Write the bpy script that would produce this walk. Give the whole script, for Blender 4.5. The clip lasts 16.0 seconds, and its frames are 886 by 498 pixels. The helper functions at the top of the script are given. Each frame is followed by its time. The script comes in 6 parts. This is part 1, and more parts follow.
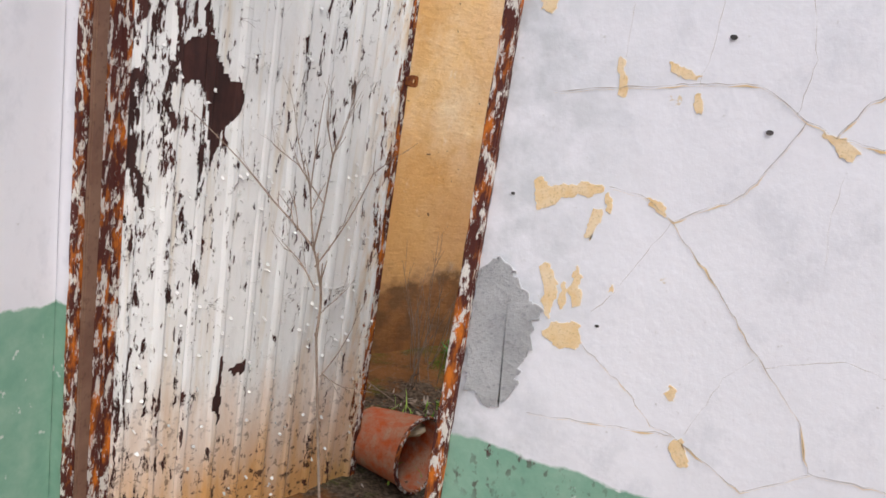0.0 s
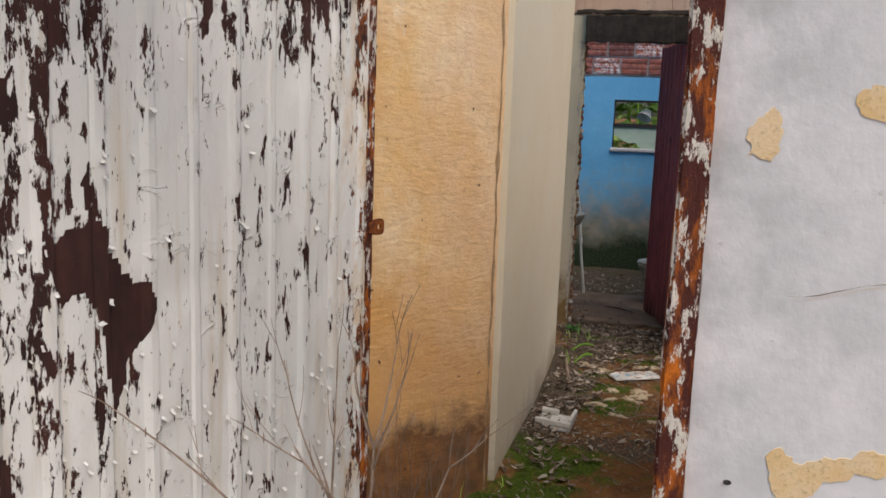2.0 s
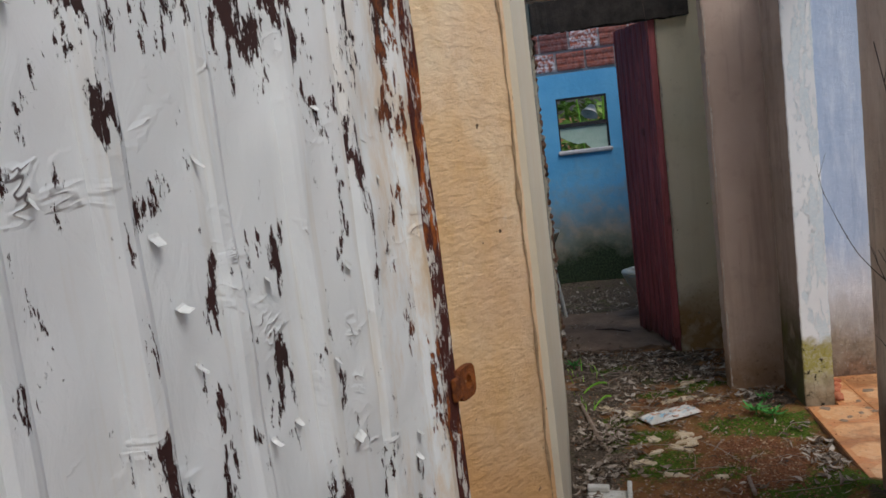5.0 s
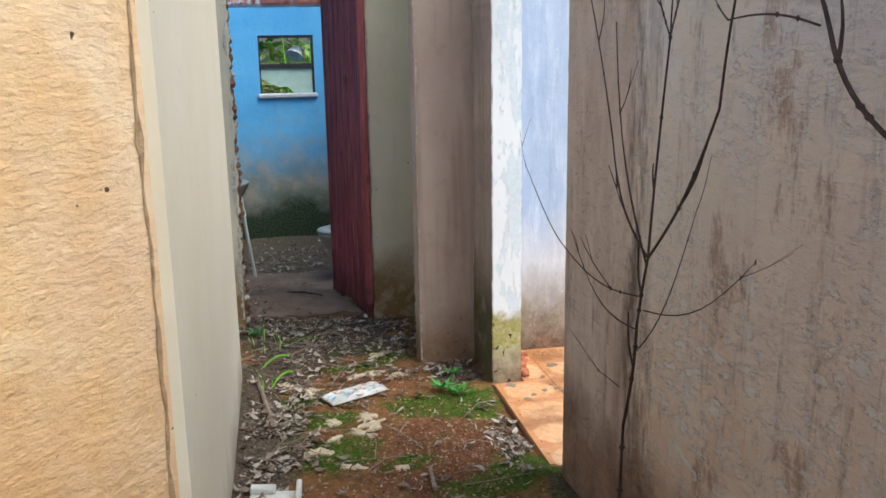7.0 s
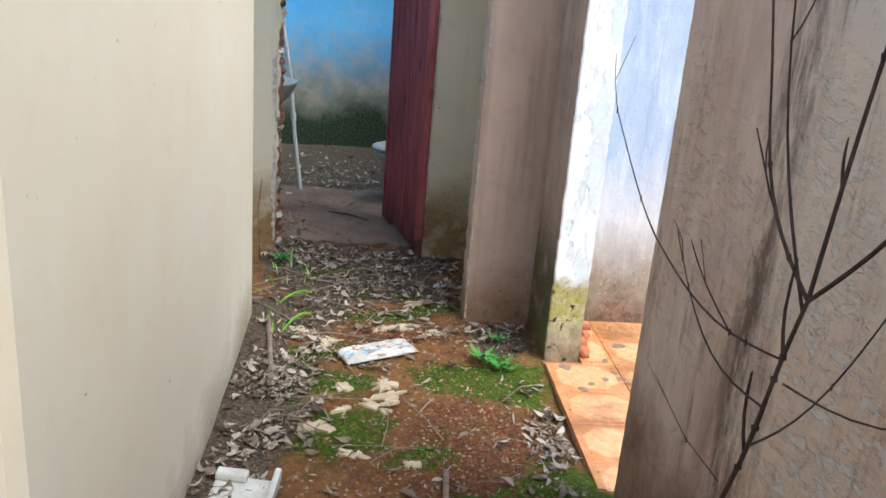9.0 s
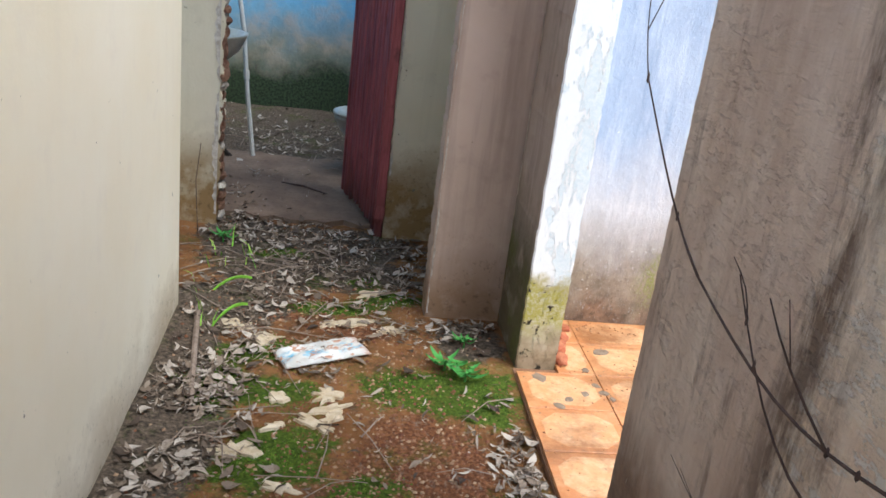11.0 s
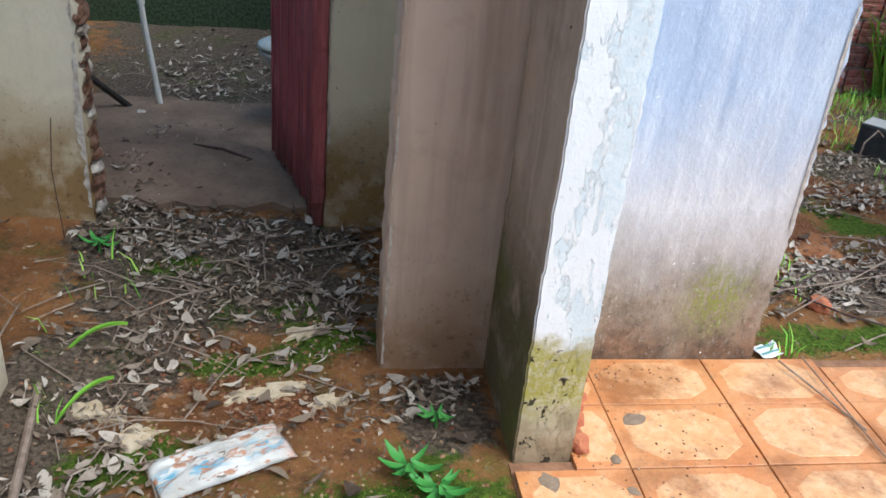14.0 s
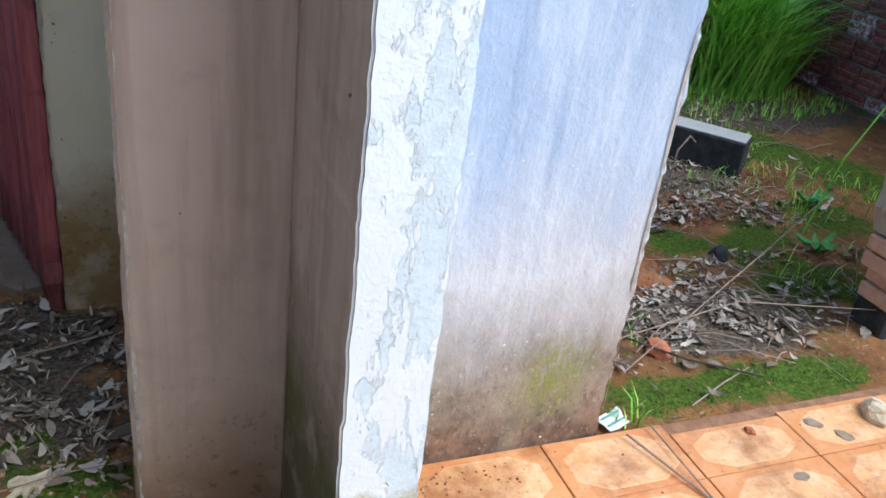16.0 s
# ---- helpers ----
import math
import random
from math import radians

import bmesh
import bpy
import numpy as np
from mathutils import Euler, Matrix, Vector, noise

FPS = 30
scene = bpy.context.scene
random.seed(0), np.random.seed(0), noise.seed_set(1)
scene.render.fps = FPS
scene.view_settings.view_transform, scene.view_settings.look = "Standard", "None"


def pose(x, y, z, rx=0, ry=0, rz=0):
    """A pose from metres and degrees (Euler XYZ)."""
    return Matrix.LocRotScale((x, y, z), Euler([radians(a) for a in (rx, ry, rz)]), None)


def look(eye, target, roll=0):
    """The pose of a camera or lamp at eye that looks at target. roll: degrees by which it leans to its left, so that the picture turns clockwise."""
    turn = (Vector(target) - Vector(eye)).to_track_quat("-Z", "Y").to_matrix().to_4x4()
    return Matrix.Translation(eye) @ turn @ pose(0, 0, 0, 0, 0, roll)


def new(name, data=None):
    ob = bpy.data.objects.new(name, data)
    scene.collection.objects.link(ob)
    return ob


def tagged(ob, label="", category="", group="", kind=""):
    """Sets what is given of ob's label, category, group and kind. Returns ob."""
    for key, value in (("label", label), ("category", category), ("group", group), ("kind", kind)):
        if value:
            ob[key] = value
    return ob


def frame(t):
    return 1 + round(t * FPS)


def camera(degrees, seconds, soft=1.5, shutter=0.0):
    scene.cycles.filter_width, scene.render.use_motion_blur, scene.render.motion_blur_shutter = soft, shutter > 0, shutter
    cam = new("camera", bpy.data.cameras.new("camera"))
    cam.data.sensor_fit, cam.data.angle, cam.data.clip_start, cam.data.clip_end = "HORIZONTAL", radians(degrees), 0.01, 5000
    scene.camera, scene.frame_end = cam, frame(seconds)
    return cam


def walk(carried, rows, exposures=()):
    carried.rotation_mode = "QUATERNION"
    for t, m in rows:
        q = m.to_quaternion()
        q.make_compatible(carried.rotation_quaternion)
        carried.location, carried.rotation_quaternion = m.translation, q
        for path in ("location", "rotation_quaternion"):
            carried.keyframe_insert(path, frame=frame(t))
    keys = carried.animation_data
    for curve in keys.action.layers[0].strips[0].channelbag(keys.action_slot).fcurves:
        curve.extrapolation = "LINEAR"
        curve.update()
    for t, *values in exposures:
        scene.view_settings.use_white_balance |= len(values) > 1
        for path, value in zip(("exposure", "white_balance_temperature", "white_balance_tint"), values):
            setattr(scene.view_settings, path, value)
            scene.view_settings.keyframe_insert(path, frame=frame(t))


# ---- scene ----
cam = camera(54.57, 16.0, soft=1.6)
ROWS = [
    (0.0, 0.335, 0.652, 1.516, 75.01, -8.56, 23.06),
    (0.5, 0.203, 0.785, 1.533, 76.31, -7.56, 21.70),
    (1.0, 0.055, 0.912, 1.569, 76.88, -6.64, 17.79),
    (1.5, -0.049, 1.052, 1.588, 77.58, -4.60, 15.10),
    (2.0, -0.151, 1.210, 1.583, 80.72, -2.02, 13.51),
    (2.5, -0.248, 1.370, 1.594, 83.59, -0.57, 13.28),
    (3.0, -0.305, 1.495, 1.596, 84.61, 0.75, 14.13),
    (5.5, -0.602, 2.283, 1.577, 80.28, 8.75, 4.91),
    (6.0, -0.543, 2.475, 1.532, 77.92, 5.82, -0.76),
    (6.5, -0.477, 2.563, 1.550, 76.91, 2.70, -7.10),
    (7.0, -0.438, 2.628, 1.540, 77.35, 0.93, -11.18),
    (7.5, -0.391, 2.732, 1.541, 77.68, -0.16, -11.67),
    (8.0, -0.369, 2.997, 1.537, 77.25, -1.04, -9.62),
    (8.5, -0.281, 3.208, 1.475, 75.38, -2.23, -6.20),
    (9.0, -0.222, 3.344, 1.473, 71.49, -4.45, -4.30),
    (9.5, -0.164, 3.432, 1.467, 69.54, -4.43, -3.21),
    (10.0, -0.116, 3.527, 1.435, 69.37, -4.95, -3.80),
    (12.5, -0.164, 4.423, 1.380, 66.95, -8.59, -6.37),
    (13.0, -0.088, 4.627, 1.379, 63.84, -5.61, -4.01),
    (13.5, -0.028, 4.771, 1.376, 61.45, -4.56, -4.27),
    (14.0, 0.046, 4.902, 1.362, 62.05, -5.12, -7.36),
    (14.5, 0.111, 5.025, 1.366, 61.83, -6.34, -12.96),
    (15.0, 0.147, 5.138, 1.375, 60.89, -7.13, -17.01),
    (15.5, 0.178, 5.292, 1.381, 60.84, -7.81, -18.53),
    (16.0, 0.214, 5.418, 1.359, 62.09, -6.70, -20.65),
]
EXPO = [(0.0, 0.16, 6300, 10), (0.5, -0.06, 6500, 10), (1.0, -0.16, 6700, 10), (1.5, -0.22, 6700, 10), (2.5, -0.15, 6650, 10), (3.0, -0.1, 6600, 9), (5.5, -0.45, 6050, 7), (6.0, -0.05, 6900, 8), (6.5, 0.25, 6500, 5), (7.0, 0.58, 5800, 2), (8.0, 0.78, 5750, 2), (9.0, 0.88, 5750, 3), (12.5, 0.70, 5650, 3), (13.5, 0.66, 5600, 2), (16.0, 0.7, 5350, 2)]
walk(cam, [(t, pose(x, y, z, rx, ry, rz)) for t, x, y, z, rx, ry, rz in ROWS], EXPO)

# ---- light: a bright overcast sky ----
world = bpy.data.worlds.new("overcast_sky")
scene.world = world
world.use_nodes = True
wt = world.node_tree
sky = wt.nodes.new("ShaderNodeTexSky")
sky.sky_type = "NISHITA"
sky.sun_disc = False
sky.sun_elevation = radians(52)
sky.sun_rotation = radians(135)
sky.dust_density = 4.0
bg = wt.nodes["Background"]
wt.links.new(sky.outputs[0], bg.inputs[0])
bg.inputs[1].default_value = 0.15
sun_data = bpy.data.lights.new("sun", "SUN")
sun_data.energy = 1.75
sun_data.angle = radians(40)
sun_data.color = (1.0, 0.96, 0.9)
sun = new("sun", sun_data)
sun.matrix_world = look((1.9, -1.9, 4.2), (0, 0, 0))


# ---- materials ----
class Mat:
    """A small builder for procedural node materials in object or world coordinates."""

    def __init__(self, name, rough=0.85, metal=0.0, spec=0.3):
        self.m = bpy.data.materials.new(name)
        self.m.use_nodes = True
        self.t = self.m.node_tree
        self.b = self.t.nodes["Principled BSDF"]
        self.b.inputs["Roughness"].default_value = rough
        self.b.inputs["Metallic"].default_value = metal
        self.b.inputs["Specular IOR Level"].default_value = spec
        self.geo = self.t.nodes.new("ShaderNodeNewGeometry")
        self.pos = self.geo.outputs["Position"]
        self.h = None

    def node(self, kind):
        return self.t.nodes.new(kind)

    def link(self, a, b):
        self.t.links.new(a, b)

    def objpos(self):
        self.pos = self.node("ShaderNodeTexCoord").outputs["Object"]
        return self

    def scaled(self, s, off=(0, 0, 0)):
        n = self.node("ShaderNodeMapping")
        n.inputs["Scale"].default_value = s if hasattr(s, "__len__") else (s, s, s)
        n.inputs["Location"].default_value = off
        self.link(self.pos, n.inputs[0])
        return n.outputs[0]

    def noise(self, s, detail=5, rough=0.6, off=(0, 0, 0), dist=0.0):
        n = self.node("ShaderNodeTexNoise")
        n.inputs["Scale"].default_value = 1.0
        n.inputs["Detail"].default_value = detail
        n.inputs["Roughness"].default_value = rough
        n.inputs["Distortion"].default_value = dist
        self.link(self.scaled(s, off), n.inputs["Vector"])
        return n.outputs[0]

    def step(self, v, lo, hi):
        n = self.node("ShaderNodeMapRange")
        n.clamp = True
        n.inputs["From Min"].default_value = lo
        n.inputs["From Max"].default_value = hi
        self.link(v, n.inputs[0])
        return n.outputs[0]

    def math(self, op, a, b=None):
        n = self.node("ShaderNodeMath")
        n.operation = op
        for i, v in enumerate((a, b)):
            if v is None:
                continue
            if isinstance(v, (int, float)):
                n.inputs[i].default_value = v
            else:
                self.link(v, n.inputs[i])
        return n.outputs[0]

    def axis(self, k):
        n = self.node("ShaderNodeSeparateXYZ")
        self.link(self.pos, n.inputs[0])
        return n.outputs["XYZ".index(k)]

    def attr(self, name):
        n = self.node("ShaderNodeAttribute")
        n.attribute_name = name
        return n.outputs["Fac"]

    def random(self):
        return self.node("ShaderNodeObjectInfo").outputs["Random"]

    def island(self):
        return self.geo.outputs["Random Per Island"]

    def mix(self, fac, a, b, mode="MIX"):
        n = self.node("ShaderNodeMix")
        n.data_type = "RGBA"
        n.blend_type = mode
        for i, v in ((0, fac), (6, a), (7, b)):
            if isinstance(v, (int, float)):
                n.inputs[i].default_value = v
            elif isinstance(v, tuple):
                n.inputs[i].default_value = (*v, 1)
            else:
                self.link(v, n.inputs[i])
        return n.outputs[2]

    def bump(self, height, dist=0.004, strength=1.0):
        n = self.node("ShaderNodeBump")
        n.inputs["Strength"].default_value = strength
        n.inputs["Distance"].default_value = dist
        self.link(height, n.inputs["Height"])
        if self.h is not None:
            self.link(self.h, n.inputs["Normal"])
        self.h = n.outputs[0]
        return self

    def done(self, color, rough=None):
        if isinstance(color, tuple):
            self.b.inputs["Base Color"].default_value = (*color, 1)
        else:
            self.link(color, self.b.inputs["Base Color"])
        if rough is not None:
            self.link(rough, self.b.inputs["Roughness"])
        if self.h is not None:
            self.link(self.h, self.b.inputs["Normal"])
        return self.m


def mat_simple(name, a, b, scale=8.0, rough=0.8, metal=0.0, bump=0.002, own=False, spec=0.3):
    m = Mat(name, rough, metal, spec)
    if own:
        m.objpos()
    n = m.noise(scale, 6)
    fine = m.noise(scale * 9, 4)
    c = m.mix(m.step(n, 0.35, 0.65), a, b)
    c = m.mix(m.step(fine, 0.55, 0.8), c, tuple(x * 0.6 for x in a))
    m.bump(n, bump * 2).bump(fine, bump)
    return m.done(c)


def mat_front_plaster():
    """White limewash, bluish, with trowel marks, grey worn zone by the jamb and a green dado below."""
    m = Mat("white_plaster_green_dado", 0.8)
    n1, n2, n3 = m.noise(2.2), m.noise(14, 6), m.noise(60, 5)
    c = m.mix(m.step(n1, 0.3, 0.7), (0.70, 0.71, 0.76), (0.76, 0.77, 0.82))
    near = m.math("MULTIPLY", m.step(m.math("ADD", m.axis("X"), m.math("MULTIPLY", n1, 0.35)), 0.35, 0.1), m.step(m.axis("X"), -0.4, -0.2))
    c = m.mix(m.math("MULTIPLY", near, m.step(n2, 0.38, 0.62)), c, (0.50, 0.53, 0.56))
    c = m.mix(m.math("MULTIPLY", m.step(m.noise((7, 7, 5), 7, 0.7, off=(2, 2, 8)), 0.54, 0.66), 0.45), c, (0.55, 0.57, 0.62))
    c = m.mix(m.step(m.noise((14, 14, 12), 5, 0.7, off=(6, 1, 3)), 0.72, 0.74), c, (0.66, 0.55, 0.38))
    c = m.mix(m.step(n3, 0.68, 0.75), c, (0.55, 0.55, 0.56))
    zz = m.math("ADD", m.axis("Z"), m.math("MULTIPLY", m.math("SUBTRACT", m.noise(9), 0.5), 0.06))
    dado = m.step(zz, 0.822, 0.815)
    g = m.mix(m.step(n2, 0.35, 0.7), (0.17, 0.34, 0.25), (0.26, 0.43, 0.33))
    spots = m.math("MULTIPLY", m.step(m.noise((60, 60, 34), 4, 0.65, off=(3, 1, 7)), 0.56, 0.60), m.step(m.noise(4, 4, 0.6, off=(1, 4, 2)), 0.44, 0.56))
    spots = m.math("MULTIPLY", spots, m.step(m.axis("X"), -0.4, -0.2))
    g = m.mix(spots, g, (0.075, 0.04, 0.04))
    g = m.mix(m.math("MULTIPLY", m.step(m.noise(30, 4, 0.6, off=(8, 4, 7)), 0.66, 0.69), 0.8), g, (0.62, 0.66, 0.64))
    c = m.mix(dado, c, g)
    m.bump(n1, 0.010, 0.5).bump(m.noise((7, 7, 5), 6, 0.6, off=(2, 2, 8)), 0.004).bump(n2, 0.0010).bump(n3, 0.0005)
    return m.done(c)


def mat_ochre():
    """Rough rendered wall: ochre wash, worn patches, paler above and towards one end, reddish rising damp along the
    foot.
    """
    m = Mat("ochre_render", 0.9)
    n1, n2, n3, n4 = m.noise(1.8), m.noise(7, 6), m.noise((45, 45, 70), 6, 0.7), m.noise(160, 3)
    c = m.mix(m.step(n1, 0.35, 0.65), (0.64, 0.36, 0.13), (0.80, 0.55, 0.27))
    c = m.mix(m.math("MULTIPLY", m.step(n2, 0.42, 0.74), 0.5), c, (0.80, 0.46, 0.16))
    bloom = m.math("MULTIPLY", m.step(m.noise((2.6, 2.6, 2.2), 8, 0.7, off=(5, 2, 9)), 0.50, 0.66), m.step(m.axis("Z"), 0.6, 1.0))
    c = m.mix(m.math("MULTIPLY", bloom, 0.85), c, (0.88, 0.72, 0.46))
    scrape = m.math("MULTIPLY", m.step(m.noise((9, 9, 5), 6, 0.75, off=(2, 9, 4)), 0.62, 0.70), 0.8)
    c = m.mix(scrape, c, (0.85, 0.74, 0.58))
    c = m.mix(m.math("MULTIPLY", m.step(m.noise((3.5, 3.5, 5), 8, 0.72, off=(3, 8, 2)), 0.46, 0.74), 0.6), c, (0.84, 0.57, 0.28))
    # fades paler towards the end by the cream wall
    pale = m.step(m.math("ADD", m.axis("Y"), m.math("MULTIPLY", m.noise((4, 4, 3), 7, 0.7, off=(1, 1, 6)), 1.4)), 4.5, 5.2)
    c = m.mix(m.math("MULTIPLY", pale, 0.65), c, (0.76, 0.60, 0.46))
    c = m.mix(m.math("MULTIPLY", m.step(m.noise((22, 22, 30), 7, 0.75, off=(7, 3, 1)), 0.52, 0.64), 0.22), c, (0.48, 0.26, 0.10))
    c = m.mix(m.math("MULTIPLY", m.step(n3, 0.6, 0.7), 0.25), c, (0.44, 0.26, 0.12))
    zz = m.math("ADD", m.axis("Z"), m.math("MULTIPLY", m.math("SUBTRACT", m.noise(6, 6, 0.7), 0.5), 0.35))
    damp = m.step(zz, 0.52, 0.40)
    d = m.mix(m.step(m.noise(12, 6), 0.4, 0.65), (0.10, 0.035, 0.014), (0.27, 0.10, 0.03))
    c = m.mix(m.math("MULTIPLY", damp, 0.85), c, d)
    # deeper orange lower down
    warm = m.step(m.math("ADD", m.axis("Z"), m.math("MULTIPLY", m.math("SUBTRACT", n1, 0.5), 1.2)), 1.2, 0.6)
    c = m.mix(m.math("MULTIPLY", m.math("MULTIPLY", warm, m.math("SUBTRACT", 1.0, damp)), 0.55), c, (0.64, 0.33, 0.105))
    dots = m.step(m.noise(30, 2, off=(4, 4, 4)), 0.72, 0.75)
    c = m.mix(dots, c, (0.12, 0.07, 0.04))
    m.bump(m.noise((5, 5, 8), 5, 0.6, off=(1, 2, 3)), 0.012, 0.8).bump(m.noise((22, 22, 48), 6, 0.65), 0.0055).bump(n3, 0.003).bump(n4, 0.0006)
    return m.done(c)


def mat_wall(name, a, b, stain, damp_col, damp_z=0.4, streak=0.5, moss=None, relief=1.0, patch=None):
    """Old lime-painted render: two tones, vertical rain streaks, an uneven damp foot, optional algae."""
    m = Mat(name, 0.88)
    n1, n2, n3 = m.noise(2.0), m.noise(9, 6), m.noise(70, 5, 0.7)
    st = m.noise((14, 14, 0.9), 5, 0.6)
    c = m.mix(m.step(n1, 0.3, 0.7), a, b)
    c = m.mix(m.math("MULTIPLY", m.step(st, 0.52, 0.68), streak), c, stain)
    c = m.mix(m.math("MULTIPLY", m.step(n2, 0.56, 0.7), 0.35), c, stain)
    if patch:
        c = m.mix(m.step(m.noise((5, 5, 2.2), 7, 0.65, off=(2, 5, 1)), 0.535, 0.555), c, patch)
    zz = m.math("ADD", m.axis("Z"), m.math("MULTIPLY", m.math("SUBTRACT", m.noise(4.5, 6, 0.7), 0.5), 0.5))
    damp = m.step(zz, damp_z + 0.12, damp_z - 0.14)
    c = m.mix(m.math("MULTIPLY", damp, m.step(n2, 0.15, 0.5)), c, damp_col)
    if moss:
        mz = m.math("ADD", m.axis("Z"), m.math("MULTIPLY", m.math("SUBTRACT", m.noise(8, 5, off=(9, 2, 5)), 0.5), 0.5))
        band = m.math("MULTIPLY", m.step(mz, 0.48, 0.36), m.step(m.noise(3.5, 5, off=(1, 7, 3)), 0.5, 0.64))
        c = m.mix(m.math("MULTIPLY", band, m.step(n3, 0.3, 0.6)), c, moss)
    if relief > 1.3:
        c = m.mix(m.math("MULTIPLY", m.step(m.noise((11, 11, 6), 8, 0.78, off=(1, 2, 9)), 0.50, 0.58), 0.55), c, tuple(min(0.86, x * 1.22) for x in b))
        c = m.mix(m.math("MULTIPLY", m.step(m.noise((20, 20, 8), 7, 0.75, off=(5, 6, 2)), 0.56, 0.64), 0.6), c, stain)
    speck = m.math("MULTIPLY", m.step(zz, damp_z + 0.2, damp_z - 0.1), m.step(m.noise(48, 5, 0.7, off=(3, 3, 1)), 0.58, 0.63))
    c = m.mix(m.math("MULTIPLY", speck, 0.4), c, tuple(x * 0.25 for x in damp_col))
    pits = m.step(m.noise(34, 2, off=(8, 1, 2)), 0.75, 0.78)
    c = m.mix(pits, c, tuple(x * 0.4 for x in stain))
    m.bump(n2, 0.008 * relief).bump(n3, 0.0025 * relief)
    return m.done(c)


def mat_peeled_sheet():
    """Sheet steel under peeling white paint: paint curls off along the ribs, rust runs from the foot."""
    m = Mat("peeling_white_sheet", 0.5, 0.0, 0.4).objpos()
    n1 = m.noise((40, 40, 11.0), 8, 0.72)
    n2 = m.noise((110, 110, 40), 5, 0.7)
    big = m.noise((3.2, 3.2, 1.3), 3, off=(5, 0, 2))
    paint = m.mix(m.step(m.noise(3), 0.3, 0.7), (0.81, 0.84, 0.84), (0.86, 0.87, 0.87))
    paint = m.mix(m.math("MULTIPLY", m.step(m.noise((22, 22, 1.2), 5, off=(1, 1, 1)), 0.54, 0.7), 0.55), paint, (0.62, 0.52, 0.36))
    rust_up = m.step(m.math("ADD", m.axis("Z"), m.math("MULTIPLY", m.noise((16, 16, 2.5), 5), 0.55)), 0.86, 0.40)
    paint = m.mix(m.math("MULTIPLY", rust_up, 0.92), paint, (0.55, 0.28, 0.07))
    worn = m.math("MULTIPLY", m.step(m.axis("X"), 0.70, 0.84), m.step(m.noise((26, 26, 7), 6, 0.7, off=(4, 4, 4)), 0.46, 0.62))
    paint = m.mix(m.math("MULTIPLY", worn, 0.75), paint, (0.62, 0.40, 0.16))
    sup = m.math("ADD", m.math("MULTIPLY", n1, 0.8), m.math("MULTIPLY", n2, 0.2))
    left = m.step(m.axis("X"), 0.34, 0.0)
    top = m.step(m.math("ADD", m.axis("Z"), m.math("MULTIPLY", n2, 0.12)), 1.62, 1.86)
    edge = m.step(m.axis("X"), 0.77, 0.85)
    bias = m.math("ADD", m.math("MULTIPLY", left, 0.085), m.math("MULTIPLY", top, 0.085))
    bias = m.math("ADD", bias, m.math("MULTIPLY", edge, 0.09))
    bias = m.math("ADD", bias, m.math("MULTIPLY", m.math("MULTIPLY", m.step(m.axis("Z"), 0.95, 1.35), m.step(m.axis("X"), 0.36, 0.48)), 0.030))
    bias = m.math("ADD", bias, m.math("MULTIPLY", m.math("SUBTRACT", big, 0.5), 0.22))
    peel = m.step(m.math("ADD", sup, bias), 0.597, 0.604)
    metal = m.mix(m.step(m.noise((18, 18, 6), 5), 0.4, 0.62), (0.03, 0.013, 0.012), (0.065, 0.024, 0.02))
    metal = m.mix(m.math("MULTIPLY", edge, m.step(n2, 0.45, 0.6)), metal, (0.42, 0.12, 0.02))
    specks = m.math("MULTIPLY", rust_up, m.step(m.noise(46, 4), 0.56, 0.62))
    peel = m.math("MAXIMUM", peel, m.step(m.math("ADD", m.attr("bare"), m.math("MULTIPLY", m.math("SUBTRACT", n2, 0.5), 0.5)), 0.42, 0.47))
    vein = m.math("ABSOLUTE", m.math("SUBTRACT", m.noise((17, 17, 30), 3, 0.5, off=(9, 4, 4), dist=0.8), 0.5))
    split = m.math("MULTIPLY", m.step(vein, 0.011, 0.004), m.step(m.noise((11, 11, 13), 4, off=(3, 8, 5)), 0.60, 0.64))
    c = m.mix(m.math("MAXIMUM", peel, m.math("MULTIPLY", split, 0.85)), paint, metal)
    blister = m.math("MULTIPLY", m.step(vein, 0.07, 0.0), m.step(m.noise((11, 11, 13), 4, off=(3, 8, 5)), 0.56, 0.68))
    m.bump(blister, 0.0018)
    c = m.mix(specks, c, (0.05, 0.02, 0.015))
    m.bump(m.noise((9, 9, 5), 4), 0.006, 0.6)
    m.bump(m.math("MULTIPLY", peel, -1.0), 0.0025)
    m.bump(m.noise((34, 34, 20), 5, dist=1.4), 0.0022, 0.7)
    return m.done(c, m.step(peel, -0.6, 1.4))


def mat_rust_frame():
    m = Mat("rusted_painted_steel", 0.75)
    n1, n2 = m.noise((60, 60, 22), 7, 0.75), m.noise(90, 4)
    r = m.mix(m.step(m.noise((30, 30, 9), 6, 0.7), 0.5, 0.64), (0.085, 0.022, 0.016), (0.62, 0.17, 0.015))
    c = m.mix(m.step(n1, 0.53, 0.55), r, (0.70, 0.67, 0.62))
    m.bump(n1, 0.005).bump(n2, 0.002)
    return m.done(c)


